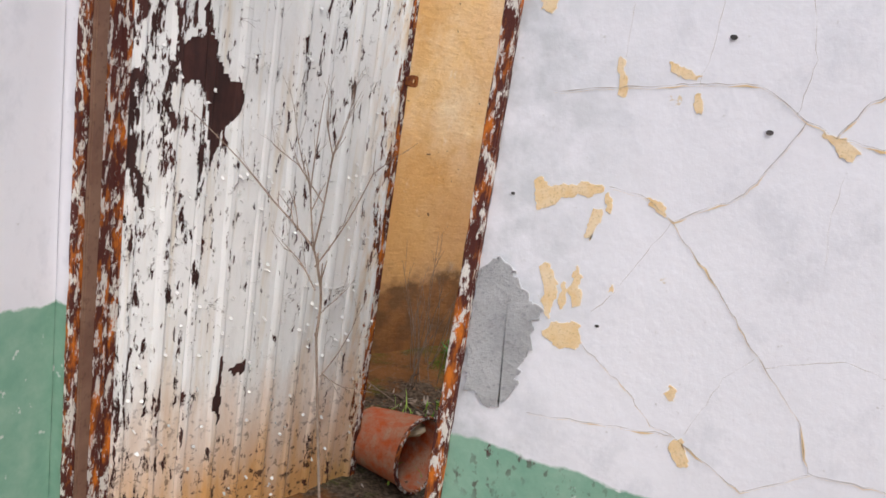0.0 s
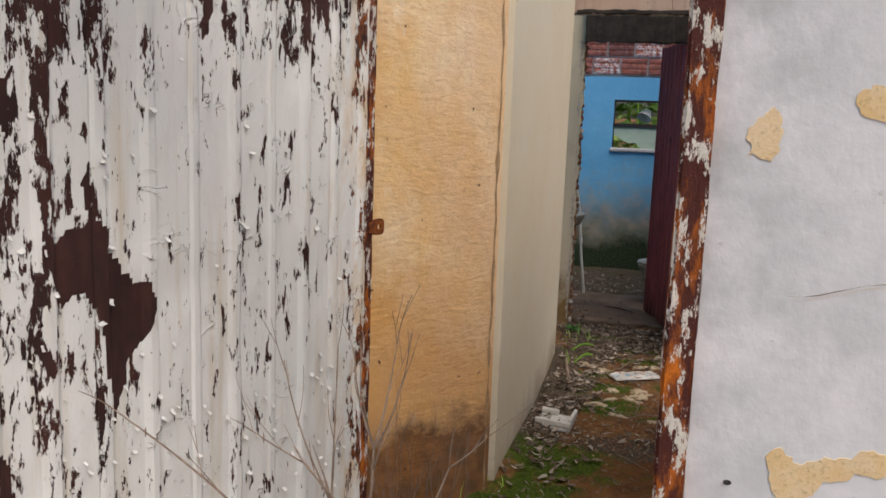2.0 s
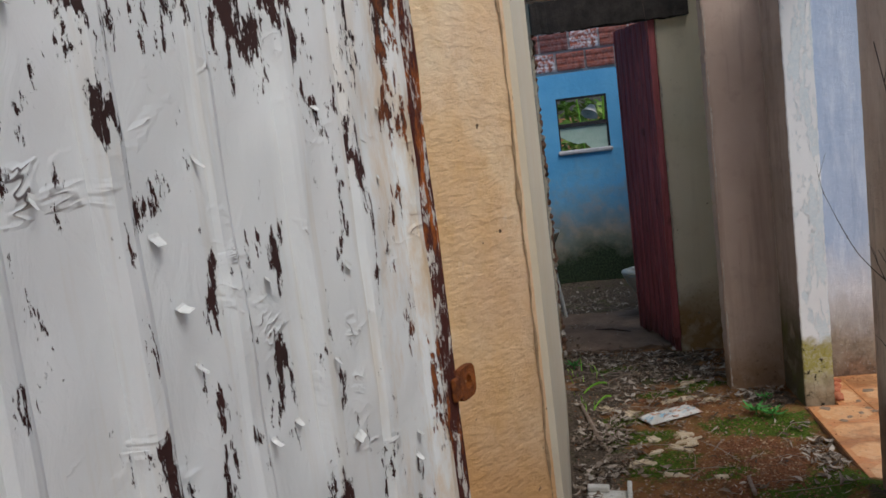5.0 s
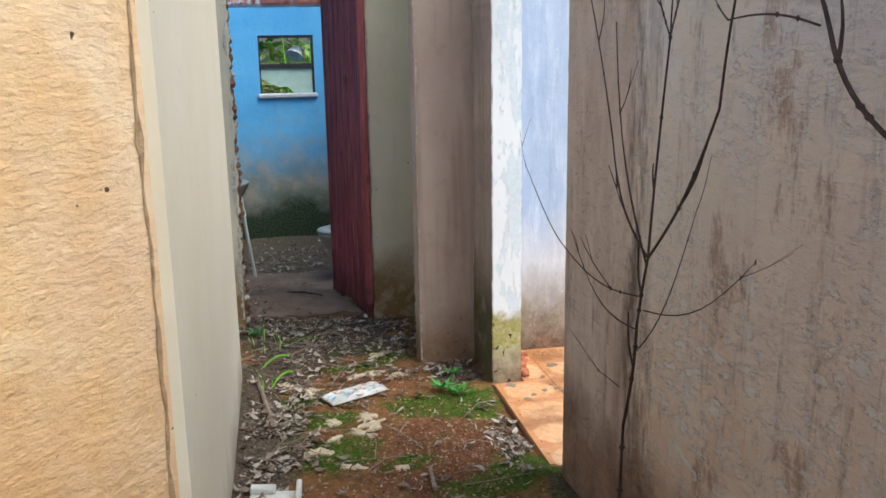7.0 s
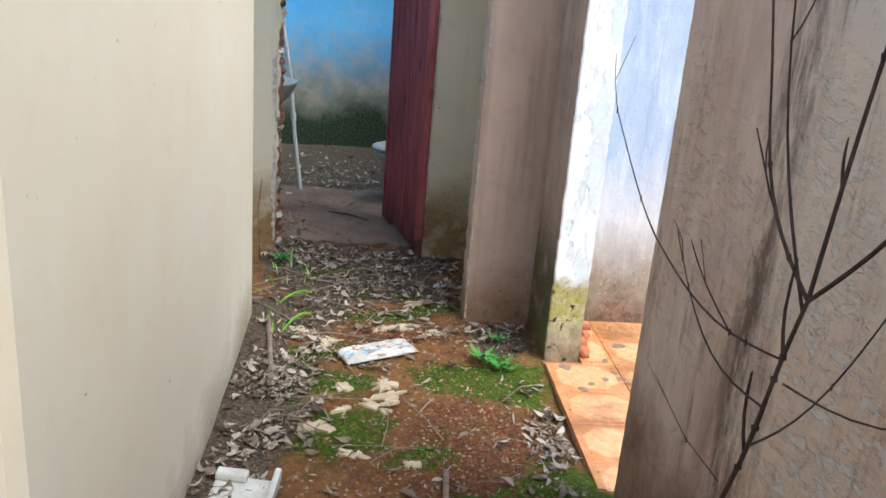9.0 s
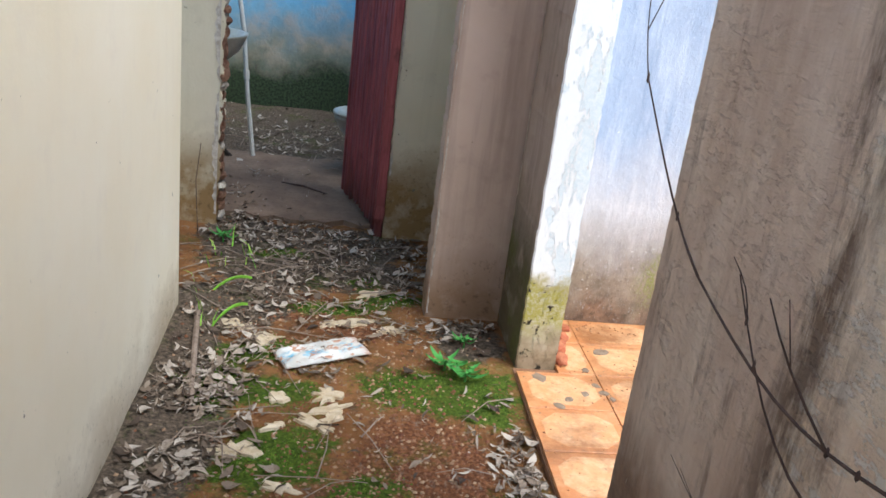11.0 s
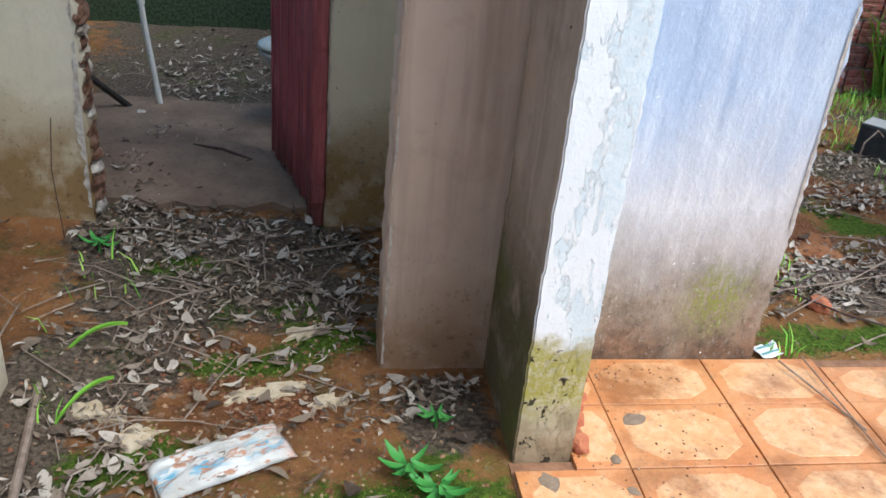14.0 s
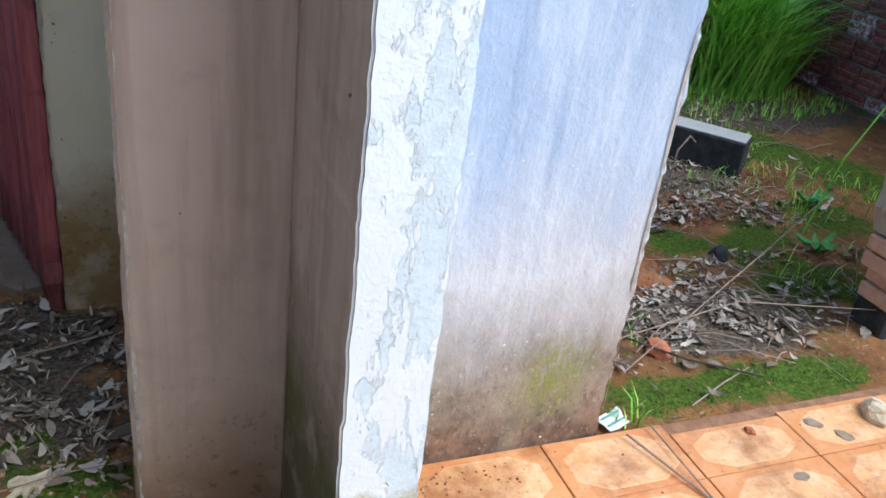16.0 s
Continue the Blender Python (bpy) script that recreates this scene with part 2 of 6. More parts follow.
def mat_ground():
    """Trodden orange earth with moss and dark rotted litter."""
    m = Mat("earth_and_moss", 0.95, 0.0, 0.15)
    n1, n2, n3, n4 = m.noise(3.0), m.noise(13, 7, 0.7), m.noise(70, 5, 0.7), m.noise(220, 2)
    earth = m.mix(m.step(n1, 0.35, 0.65), (0.165, 0.072, 0.027), (0.29, 0.138, 0.052))
    earth = m.mix(m.step(n2, 0.5, 0.68), earth, (0.10, 0.058, 0.030))
    earth = m.mix(m.step(n3, 0.6, 0.72), earth, (0.36, 0.22, 0.12))
    soil = m.mix(m.step(n3, 0.4, 0.68), (0.11, 0.043, 0.020), (0.28, 0.120, 0.052))
    soil = m.mix(m.step(n4, 0.66, 0.7), soil, (0.27, 0.17, 0.10))
    c = m.mix(m.step(m.math("ADD", m.attr("soil"), m.math("MULTIPLY", m.math("SUBTRACT", n2, 0.5), 1.2)), 0.4, 0.6), earth, soil)
    bits = m.math("MULTIPLY", m.step(m.noise((34, 20, 30), 6, 0.75, off=(7, 1, 1)), 0.56, 0.66), 0.7)
    c = m.mix(bits, c, (0.27, 0.22, 0.17))
    dark = m.mix(m.step(n3, 0.4, 0.66), (0.055, 0.042, 0.031), (0.20, 0.15, 0.108))
    c = m.mix(m.step(m.math("ADD", m.attr("litter"), m.math("MULTIPLY", m.math("SUBTRACT", n2, 0.5), 1.3)), 0.42, 0.62), c, dark)
    green = m.mix(m.step(n3, 0.35, 0.7), (0.03, 0.055, 0.006), (0.12, 0.17, 0.020))
    mo = m.step(m.math("ADD", m.attr("moss"), m.math("MULTIPLY", m.math("SUBTRACT", m.noise(8, 8, 0.75, off=(2, 2, 2)), 0.5), 3.0)), 0.42, 0.75)
    mo2 = m.math("MULTIPLY", m.step(m.noise(4.5, 8, 0.75, off=(3, 9, 1)), 0.53, 0.66), 0.6)
    c = m.mix(m.math("MAXIMUM", mo, mo2), c, green)
    m.bump(n2, 0.02).bump(n3, 0.008).bump(n4, 0.002)
    return m.done(c)


def mat_tile(name="orange_glazed_tile", lo=(0.50, 0.185, 0.06), hi=(0.58, 0.26, 0.10)):
    """Glazed orange floor tile, cloudy, stained by earth."""
    m = Mat(name, 0.28, 0.0, 0.5)
    n1, n2, n3 = m.noise(4), m.noise(22, 6, 0.7), m.noise(90, 3)
    c = m.mix(m.step(n1, 0.3, 0.7), lo, hi)
    c = m.mix(m.math("MULTIPLY", m.step(n2, 0.44, 0.66), 0.65), c, (hi[0] * 1.05, hi[1] * 1.3, hi[2] * 1.6))
    c = m.mix(m.math("MULTIPLY", m.step(m.noise(60, 5, 0.75, off=(2, 6, 6)), 0.54, 0.66), 0.4), c, (0.42, 0.14, 0.045))
    dirt = m.math("MULTIPLY", m.step(m.noise(5, 6, 0.7, off=(4, 2, 0)), 0.49, 0.66), 0.85)
    far = m.math("SQRT", m.math("ADD", m.math("POWER", m.math("SUBTRACT", m.axis("X"), 0.90), 2.0), m.math("POWER", m.math("SUBTRACT", m.axis("Y"), 6.66), 2.0)))
    spill = m.step(m.math("ADD", far, m.math("MULTIPLY", m.math("SUBTRACT", m.noise(14, 6, 0.7, off=(2, 8, 8)), 0.5), 0.5)), 0.17, 0.02)
    dirt = m.math("MAXIMUM", dirt, m.math("MULTIPLY", spill, 0.9))
    c = m.mix(dirt, c, (0.27, 0.105, 0.035))
    c = m.mix(m.math("MULTIPLY", m.step(m.noise(40, 5, 0.7, off=(1, 9, 4)), 0.60, 0.68), 0.6), c, (0.16, 0.09, 0.05))
    m.bump(n2, 0.0012).bump(n3, 0.0005)
    return m.done(c, m.step(n2, -0.4, 1.8))


def mat_brick():
    m = Mat("hollow_clay_brick", 0.88).objpos()
    r = m.random()
    n1, n2 = m.noise(20, 5), m.noise(110, 4)
    c = m.mix(r, (0.15, 0.045, 0.04), (0.36, 0.11, 0.075))
    c = m.mix(m.step(n1, 0.45, 0.7), c, (0.10, 0.04, 0.035))
    pale = m.math("MULTIPLY", m.math("MAXIMUM", m.step(r, 0.72, 0.9), 0.12), m.step(m.noise(30, 5, 0.7, off=(2, 2, 2)), 0.46, 0.58))
    c = m.mix(pale, c, (0.58, 0.56, 0.60))
    m.bump(n1, 0.003).bump(n2, 0.0012)
    return m.done(c)


def mat_red_door():
    m = Mat("dark_red_painted_wood", 0.6).objpos()
    n1, n2 = m.noise((60, 60, 3), 6, 0.65), m.noise(9, 5)
    c = m.mix(m.step(n1, 0.3, 0.7), (0.17, 0.036, 0.042), (0.46, 0.13, 0.135))
    c = m.mix(m.step(n2, 0.58, 0.78), c, (0.09, 0.03, 0.03))
    foot = m.step(m.math("ADD", m.axis("Z"), m.math("MULTIPLY", m.noise((18, 18, 4)), 0.4)), 0.5, 0.2)
    c = m.mix(m.math("MULTIPLY", foot, 0.8), c, (0.06, 0.025, 0.02))
    m.bump(n1, 0.003).bump(n2, 0.002)
    return m.done(c)


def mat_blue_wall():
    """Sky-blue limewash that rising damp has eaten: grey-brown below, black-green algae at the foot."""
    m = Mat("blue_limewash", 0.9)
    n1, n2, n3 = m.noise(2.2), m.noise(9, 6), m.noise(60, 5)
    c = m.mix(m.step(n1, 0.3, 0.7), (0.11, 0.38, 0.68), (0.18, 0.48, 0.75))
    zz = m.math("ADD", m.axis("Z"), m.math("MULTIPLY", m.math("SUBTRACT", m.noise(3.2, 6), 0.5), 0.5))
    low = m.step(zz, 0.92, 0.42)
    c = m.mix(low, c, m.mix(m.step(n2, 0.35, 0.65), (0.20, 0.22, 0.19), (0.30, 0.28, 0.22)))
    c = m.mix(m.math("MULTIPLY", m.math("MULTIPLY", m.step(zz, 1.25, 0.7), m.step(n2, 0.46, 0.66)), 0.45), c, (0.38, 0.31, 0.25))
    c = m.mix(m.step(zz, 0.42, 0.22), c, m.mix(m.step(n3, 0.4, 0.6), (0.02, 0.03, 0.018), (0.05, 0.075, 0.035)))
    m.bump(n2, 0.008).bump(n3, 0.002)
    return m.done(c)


def mat_passage_wall():
    """Scratched render: mauve-grey limewash worn to brown earth colour below, a brown band along the wall end."""
    m = Mat("weathered_render", 0.85)
    n1, n2, n3 = m.noise((2.4, 2.4, 1.7), 7, 0.65), m.noise(9, 7, 0.7), m.noise((70, 22, 95), 6, 0.75)
    z = m.math("ADD", m.axis("Z"), m.math("MULTIPLY", m.math("SUBTRACT", n1, 0.5), 1.3))
    c = m.mix(m.step(z, 0.55, 1.5), (0.80, 0.61, 0.45), (0.84, 0.79, 0.75))
    c = m.mix(m.math("MULTIPLY", m.step(m.noise((4.5, 4.5, 3), 8, 0.72, off=(3, 1, 6)), 0.47, 0.57), 0.7), c, (0.86, 0.76, 0.64))
    c = m.mix(m.math("MULTIPLY", m.step(m.noise((3, 5, 2.2), 8, 0.75, off=(8, 5, 2)), 0.56, 0.63), 0.8), c, (0.44, 0.29, 0.205))
    c = m.mix(m.math("MULTIPLY", m.step(n3, 0.54, 0.64), 0.5), c, (0.88, 0.83, 0.78))
    c = m.mix(m.math("MULTIPLY", m.step(m.noise((60, 26, 80), 6, 0.75, off=(4, 9, 1)), 0.58, 0.66), 0.3), c, (0.44, 0.31, 0.24))
    flake = m.math("MULTIPLY", m.step(m.noise((34, 16, 40), 6, 0.7, off=(3, 8, 8)), 0.53, 0.56), m.step(m.noise((3, 3, 3), 5, 0.6, off=(8, 8, 3)), 0.42, 0.50))
    c = m.mix(m.math("MULTIPLY", flake, 0.85), c, (0.84, 0.80, 0.75))
    edge = m.step(m.math("ADD", m.axis("Y"), m.math("MULTIPLY", m.math("SUBTRACT", m.noise((5, 5, 1.5), 6, 0.7), 0.5), 0.16)), 4.79, 4.87)
    band = m.mix(m.step(m.noise((6, 6, 2), 7, 0.7, off=(1, 7, 7)), 0.36, 0.64), (0.54, 0.40, 0.325), (0.76, 0.64, 0.56))
    c = m.mix(m.math("MULTIPLY", edge, 0.88), c, band)
    rim = m.math("MULTIPLY", m.step(m.math("ABSOLUTE", m.math("SUBTRACT", m.axis("Y"), 4.81)), 0.13, 0.02), m.step(m.noise((10, 10, 2.5), 7, 0.75, off=(2, 2, 5)), 0.42, 0.58))
    c = m.mix(m.math("MULTIPLY", rim, 0.9), c, (0.15, 0.10, 0.075))
    grime = m.math("MULTIPLY", m.step(m.noise((11, 11, 1.1), 7, 0.72, off=(7, 3, 7)), 0.53, 0.66), m.step(m.noise((26, 26, 14), 6, 0.7, off=(1, 1, 1)), 0.40, 0.60))
    c = m.mix(m.math("MULTIPLY", grime, 0.7), c, (0.17, 0.11, 0.08))
    foot = m.step(m.math("ADD", m.axis("Z"), m.math("MULTIPLY", m.math("SUBTRACT", m.noise((3, 3, 3), 6, 0.6, off=(9, 1, 1)), 0.5), 0.55)), 0.52, 0.30)
    c = m.mix(m.math("MULTIPLY", foot, 0.8), c, m.mix(m.step(n2, 0.38, 0.62), (0.13, 0.065, 0.035), (0.30, 0.16, 0.085)))
    chalk = m.math("MULTIPLY", m.step(m.noise((50, 60, 7), 5, 0.7, off=(6, 6, 3)), 0.68, 0.72), m.step(m.axis("Z"), 1.2, 0.9))
    c = m.mix(m.math("MULTIPLY", chalk, 0.7), c, (0.78, 0.72, 0.64))
    m.bump(n2, 0.014).bump(n3, 0.010).bump(m.math("MULTIPLY", flake, 1.0), 0.003).bump(m.noise(160, 3), 0.001)
    return m.done(c)


def mat_bluish():
    """Brushed blue-white limewash that pales downwards to a grey-brown damp foot with a patch of algae."""
    m = Mat("bluish_limewash", 0.85)
    n1, n2 = m.noise((2.5, 2.5, 1.6), 6, 0.65), m.noise(11, 7, 0.7)
    brush, fine = m.noise((24, 24, 3.4), 7, 0.72), m.noise((90, 90, 55), 5, 0.75, off=(3, 3, 3))
    z = m.math("ADD", m.axis("Z"), m.math("MULTIPLY", m.math("SUBTRACT", m.noise((5, 5, 2.5), 7, 0.7, off=(4, 4, 1)), 0.5), 0.45))
    c = m.mix(m.step(n1, 0.3, 0.7), (0.32, 0.41, 0.58), (0.48, 0.56, 0.70))
    c = m.mix(m.math("MULTIPLY", m.step(brush, 0.50, 0.68), 0.6), c, (0.66, 0.72, 0.80))
    c = m.mix(m.math("MULTIPLY", m.step(m.noise((22, 22, 2.0), 6, 0.7, off=(9, 9, 9)), 0.54, 0.68), 0.6), c, (0.30, 0.38, 0.55))
    c = m.mix(m.step(z, 0.78, 0.52), c, m.mix(m.step(brush, 0.4, 0.65), (0.54, 0.55, 0.59), (0.66, 0.66, 0.69)))
    c = m.mix(m.step(z, 0.50, 0.20), c, m.mix(m.step(n2, 0.35, 0.65), (0.19, 0.15, 0.115), (0.33, 0.27, 0.21)))
    c = m.mix(m.math("MULTIPLY", m.step(z, 0.15, 0.04), 0.85), c, m.mix(m.step(n2, 0.4, 0.6), (0.10, 0.058, 0.034), (0.26, 0.145, 0.085)))
    gx = m.step(m.math("ABSOLUTE", m.math("SUBTRACT", m.math("ADD", m.axis("X"), m.math("MULTIPLY", m.math("SUBTRACT", n2, 0.5), 0.12)), 1.15)), 0.12, 0.03)
    gz = m.step(m.math("ABSOLUTE", m.math("SUBTRACT", z, 0.21)), 0.13, 0.03)
    c = m.mix(m.math("MULTIPLY", m.math("MULTIPLY", gx, gz), m.step(fine, 0.42, 0.58)), c, (0.22, 0.24, 0.035))
    mould = m.math("MULTIPLY", m.step(z, 0.36, 0.10), m.step(m.noise((44, 44, 26), 6, 0.75, off=(1, 5, 5)), 0.56, 0.64))
    c = m.mix(m.math("MULTIPLY", mould, 0.7), c, (0.085, 0.07, 0.045))
    c = m.mix(m.math("MULTIPLY", m.step(fine, 0.58, 0.72), 0.4), c, (0.74, 0.77, 0.82))
    c = m.mix(m.step(m.noise(60, 2, off=(8, 1, 2)), 0.74, 0.77), c, (0.84, 0.86, 0.88))
    m.bump(n2, 0.007).bump(brush, 0.002).bump(fine, 0.0022)
    return m.done(c)


def mat_jamb():
    """White limewash flaking in sheets off an older pale blue coat, yellow algae and brown render at the foot."""
    m = Mat("white_limewash_jamb", 0.8)
    n2, n3 = m.noise(11, 7, 0.7), m.noise(80, 5, 0.7)
    c = m.mix(m.step(m.noise(2.2), 0.3, 0.7), (0.78, 0.80, 0.83), (0.84, 0.86, 0.87))
    side = m.math("MULTIPLY", m.step(m.axis("X"), 0.545, 0.62), 0.10)
    lost = m.step(m.math("ADD", m.noise((13, 13, 4.5), 8, 0.72, off=(2, 5, 1)), side), 0.575, 0.585)
    c = m.mix(lost, c, m.mix(m.step(n3, 0.4, 0.65), (0.63, 0.71, 0.76), (0.74, 0.79, 0.82)))
    c = m.mix(m.step(m.noise((40, 40, 26), 4, 0.7, off=(5, 1, 3)), 0.70, 0.72), c, (0.40, 0.42, 0.45))
    z = m.math("ADD", m.axis("Z"), m.math("MULTIPLY", m.math("SUBTRACT", m.noise(8, 6, 0.7), 0.5), 0.22))
    low = m.step(z, 0.37, 0.33)
    c = m.mix(low, c, m.mix(m.step(n2, 0.4, 0.62), (0.40, 0.36, 0.22), (0.54, 0.50, 0.38)))
    algae = m.math("MULTIPLY", m.math("MULTIPLY", m.step(z, 0.36, 0.30), m.step(z, 0.12, 0.20)), m.step(n3, 0.36, 0.56))
    c = m.mix(m.math("MULTIPLY", algae, 0.9), c, (0.34, 0.31, 0.05))
    c = m.mix(m.math("MULTIPLY", m.step(z, 0.18, 0.06), 0.9), c, m.mix(m.step(n2, 0.4, 0.6), (0.15, 0.10, 0.055), (0.32, 0.23, 0.14)))
    pits = m.math("MULTIPLY", m.step(z, 0.40, 0.30), m.step(m.noise((30, 30, 26), 3, 0.6, off=(4, 4, 4)), 0.64, 0.67))
    c = m.mix(pits, c, (0.05, 0.04, 0.025))
    m.bump(n2, 0.005).bump(m.math("MULTIPLY", lost, -1.0), 0.0012).bump(m.math("MULTIPLY", pits, -1.0), 0.006).bump(n3, 0.0016)
    return m.done(c)


M_FRONT = mat_front_plaster()
M_OCHRE = mat_ochre()
M_PALE = mat_wall("cream_render", (0.73, 0.655, 0.50), (0.77, 0.72, 0.60), (0.68, 0.62, 0.52), (0.34, 0.26, 0.17), 0.12, 0.15, None, 0.18)
M_BROWN = mat_wall("brown_stained_render", (0.41, 0.31, 0.25), (0.52, 0.41, 0.345), (0.29, 0.215, 0.175), (0.26, 0.165, 0.10), 0.22, 0.55, None, 0.6)
M_RWALL = mat_passage_wall()
M_WHITE = mat_jamb()
M_BLUISH = mat_bluish()
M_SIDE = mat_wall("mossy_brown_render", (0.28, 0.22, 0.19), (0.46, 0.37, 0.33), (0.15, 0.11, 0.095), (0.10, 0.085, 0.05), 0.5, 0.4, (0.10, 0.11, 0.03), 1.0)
M_BEIGE = mat_wall("beige_render", (0.58, 0.52, 0.38), (0.64, 0.58, 0.46), (0.46, 0.40, 0.30), (0.25, 0.16, 0.07), 0.35, 0.3, None, 0.5)
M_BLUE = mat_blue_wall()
M_SHEET = mat_peeled_sheet()
M_RUST = mat_rust_frame()
M_ORUST = mat_simple("orange_rust", (0.11, 0.03, 0.014), (0.40, 0.12, 0.02), 55, 0.85, 0, 0.003, True)
M_GROUND = mat_ground()
M_TILE = mat_tile()
M_TILE2 = mat_tile("pale_octagon_glaze", (0.60, 0.29, 0.115), (0.68, 0.385, 0.19))
M_BRICK = mat_brick()
M_RED = mat_red_door()
M_MORTAR = mat_simple("mortar", (0.48, 0.46, 0.47), (0.58, 0.56, 0.57), 20, 0.95)
M_CONC = mat_simple("grey_concrete", (0.28, 0.28, 0.28), (0.36, 0.35, 0.33), 6, 0.95)
M_PVC = mat_simple("white_pvc", (0.66, 0.66, 0.62), (0.74, 0.74, 0.70), 5, 0.4, 0, 0.0004)


# ---- mesh helpers ----
def part(name, bm, material, parent=None, label="", smooth=False):
    me = bpy.data.meshes.new(name)
    if smooth:
        for f in bm.faces:
            f.smooth = True
    bm.normal_update()
    bm.to_mesh(me)
    bm.free()
    me.materials.append(material)
    ob = new(name, me)
    if parent is not None:
        ob.parent = parent
    if label:
        tagged(ob, label)
    return ob


def box_bm(x0, x1, y0, y1, z0, z1, bevel=0.0, seg=1):
    bm = bmesh.new()
    bmesh.ops.create_cube(bm, size=1.0, matrix=Matrix.Translation(((x0 + x1) / 2, (y0 + y1) / 2, (z0 + z1) / 2)) @ Matrix.Diagonal((x1 - x0, y1 - y0, z1 - z0, 1)))
    if bevel:
        bmesh.ops.bevel(bm, geom=bm.edges[:], offset=bevel, segments=seg, affect="EDGES", profile=0.5)
    return bm


def jag(a, b, step, amp, rng):
    """Points from a to b (a kept, b left out), uneven by amp across the line."""
    a, b = Vector(a), Vector(b)
    n = max(1, int((b - a).length / step))
    d = (b - a).normalized()
    side = Vector((-d.y, d.x))
    out = [a]
    for i in range(1, n):
        out.append(a.lerp(b, (i + rng.uniform(-0.3, 0.3)) / n) + side * rng.uniform(-amp, amp))
    return out


def slab_bm(outline, thick, origin, along, bevel=0.006, seg=2):
    """A wall: an outline of (u, z) points, extruded by thick to the left of the line that starts at origin and runs along (x, y)."""
    o, a = Vector((*origin, 0)), Vector((*along, 0)).normalized()
    nrm = Vector((-a.y, a.x, 0))
    bm = bmesh.new()
    vs = [bm.verts.new(o + a * u + Vector((0, 0, z))) for u, z in outline]
    f = bm.faces.new(vs)
    r = bmesh.ops.extrude_face_region(bm, geom=[f])
    for v in r["geom"]:
        if isinstance(v, bmesh.types.BMVert):
            v.co += nrm * thick
    bmesh.ops.recalc_face_normals(bm, faces=bm.faces[:])
    if bevel:
        bmesh.ops.bevel(bm, geom=[e for e in bm.edges if len(e.link_faces) == 2 and e.calc_face_angle() > 0.6], offset=bevel, segments=seg, affect="EDGES", clamp_overlap=True)
    return bm


def structure(name, bm, material, label, category="wall"):
    return tagged(part(name, bm, material), label, category, kind="structure")


def ribbon_bm(points, width, normal, lift):
    """A thin flat strip along points, facing normal, lifted off the surface."""
    bm = bmesh.new()
    n = Vector(normal)
    prev = None
    pts = [Vector(p) for p in points]
    for i, p in enumerate(pts):
        d = (pts[min(i + 1, len(pts) - 1)] - pts[max(i - 1, 0)]).normalized()
        s = d.cross(n).normalized()
        w = width(i / (len(pts) - 1)) if callable(width) else width
        cur = (bm.verts.new(p + s * w / 2 + n * lift), bm.verts.new(p - s * w / 2 + n * lift))
        if prev:
            bm.faces.new((prev[0], prev[1], cur[1], cur[0]))
        prev = cur
    return bm


def tube_bm(points, radii, sides=6, caps=True):
    bm = bmesh.new()
    pts = [Vector(p) for p in points]
    rings = []
    for i, p in enumerate(pts):
        d = (pts[min(i + 1, len(pts) - 1)] - pts[max(i - 1, 0)]).normalized()
        u = d.cross(Vector((0.31, 0.2, 0.93)))
        if u.length < 1e-3:
            u = d.cross(Vector((1, 0, 0)))
        u.normalize()
        w = d.cross(u)
        r = radii[i] if hasattr(radii, "__len__") else radii
        rings.append([bm.verts.new(p + (u * math.cos(k * math.tau / sides) + w * math.sin(k * math.tau / sides)) * r) for k in range(sides)])
    for a, b in zip(rings, rings[1:]):
        for k in range(sides):
            bm.faces.new((a[k], a[(k + 1) % sides], b[(k + 1) % sides], b[k]))
    if caps:
        bm.faces.new(rings[0][::-1])
        bm.faces.new(rings[-1])
    bmesh.ops.recalc_face_normals(bm, faces=bm.faces[:])
    return bm


def lathe_bm(profile, sides=24, cap=False):
    """A body of revolution about z from (r, z) points."""
    bm = bmesh.new()
    rings = [[bm.verts.new((r * math.cos(k * math.tau / sides), r * math.sin(k * math.tau / sides), z)) for k in range(sides)] for r, z in profile]
    for a, b in zip(rings, rings[1:]):
        for k in range(sides):
            bm.faces.new((a[k], a[(k + 1) % sides], b[(k + 1) % sides], b[k]))
    if cap:
        bm.faces.new(rings[-1])
    bmesh.ops.recalc_face_normals(bm, faces=bm.faces[:])
    return bm


# ---- ground ----
def blob(x, y, cx, cy, rx, ry):
    return max(0.0, 1.0 - math.hypot((x - cx) / rx, (y - cy) / ry))


MOSS = [(-0.7, 4.0, 0.25, 0.4), (-0.5, 4.2, 0.25, 0.35), (2.1, 6.88, 0.35, 0.12), (2.0, 7.9, 0.25, 0.12), (2.45, 7.62, 0.25, 0.15), (2.5, 7.35, 0.4, 0.25), (2.9, 8.5, 0.4, 0.3), (3.5, 8.2, 0.4, 0.4), (-0.35, 7.3, 0.2, 0.1), (0.0, 7.05, 0.15, 0.08), (-0.1, 6.78, 0.3, 0.1), (-0.3, 6.42, 0.2, 0.14), (-0.45, 6.2, 0.15, 0.3), (0.0, 5.65, 0.18, 0.15), (-0.3, 5.75, 0.2, 0.2), (0.12, 6.9, 0.25, 0.12), (0.10, 6.22, 0.22, 0.18), (0.36, 6.2, 0.25, 0.3), (0.42, 5.5, 0.2, 0.25), (-0.25, 6.15, 0.2, 0.15), (0.2, 5.35, 0.25, 0.2), (-0.2, 5.85, 0.2, 0.2),
        (1.75, 6.9, 0.6, 0.14), (3.0, 7.8, 0.3, 0.25), (2.15, 7.7, 0.2, 0.18), (3.3, 8.6, 0.3, 0.3), (2.6, 7.75, 0.2, 0.16), (-0.45, 4.75, 0.35, 0.5), (3.3, 7.1, 0.6, 0.3)]
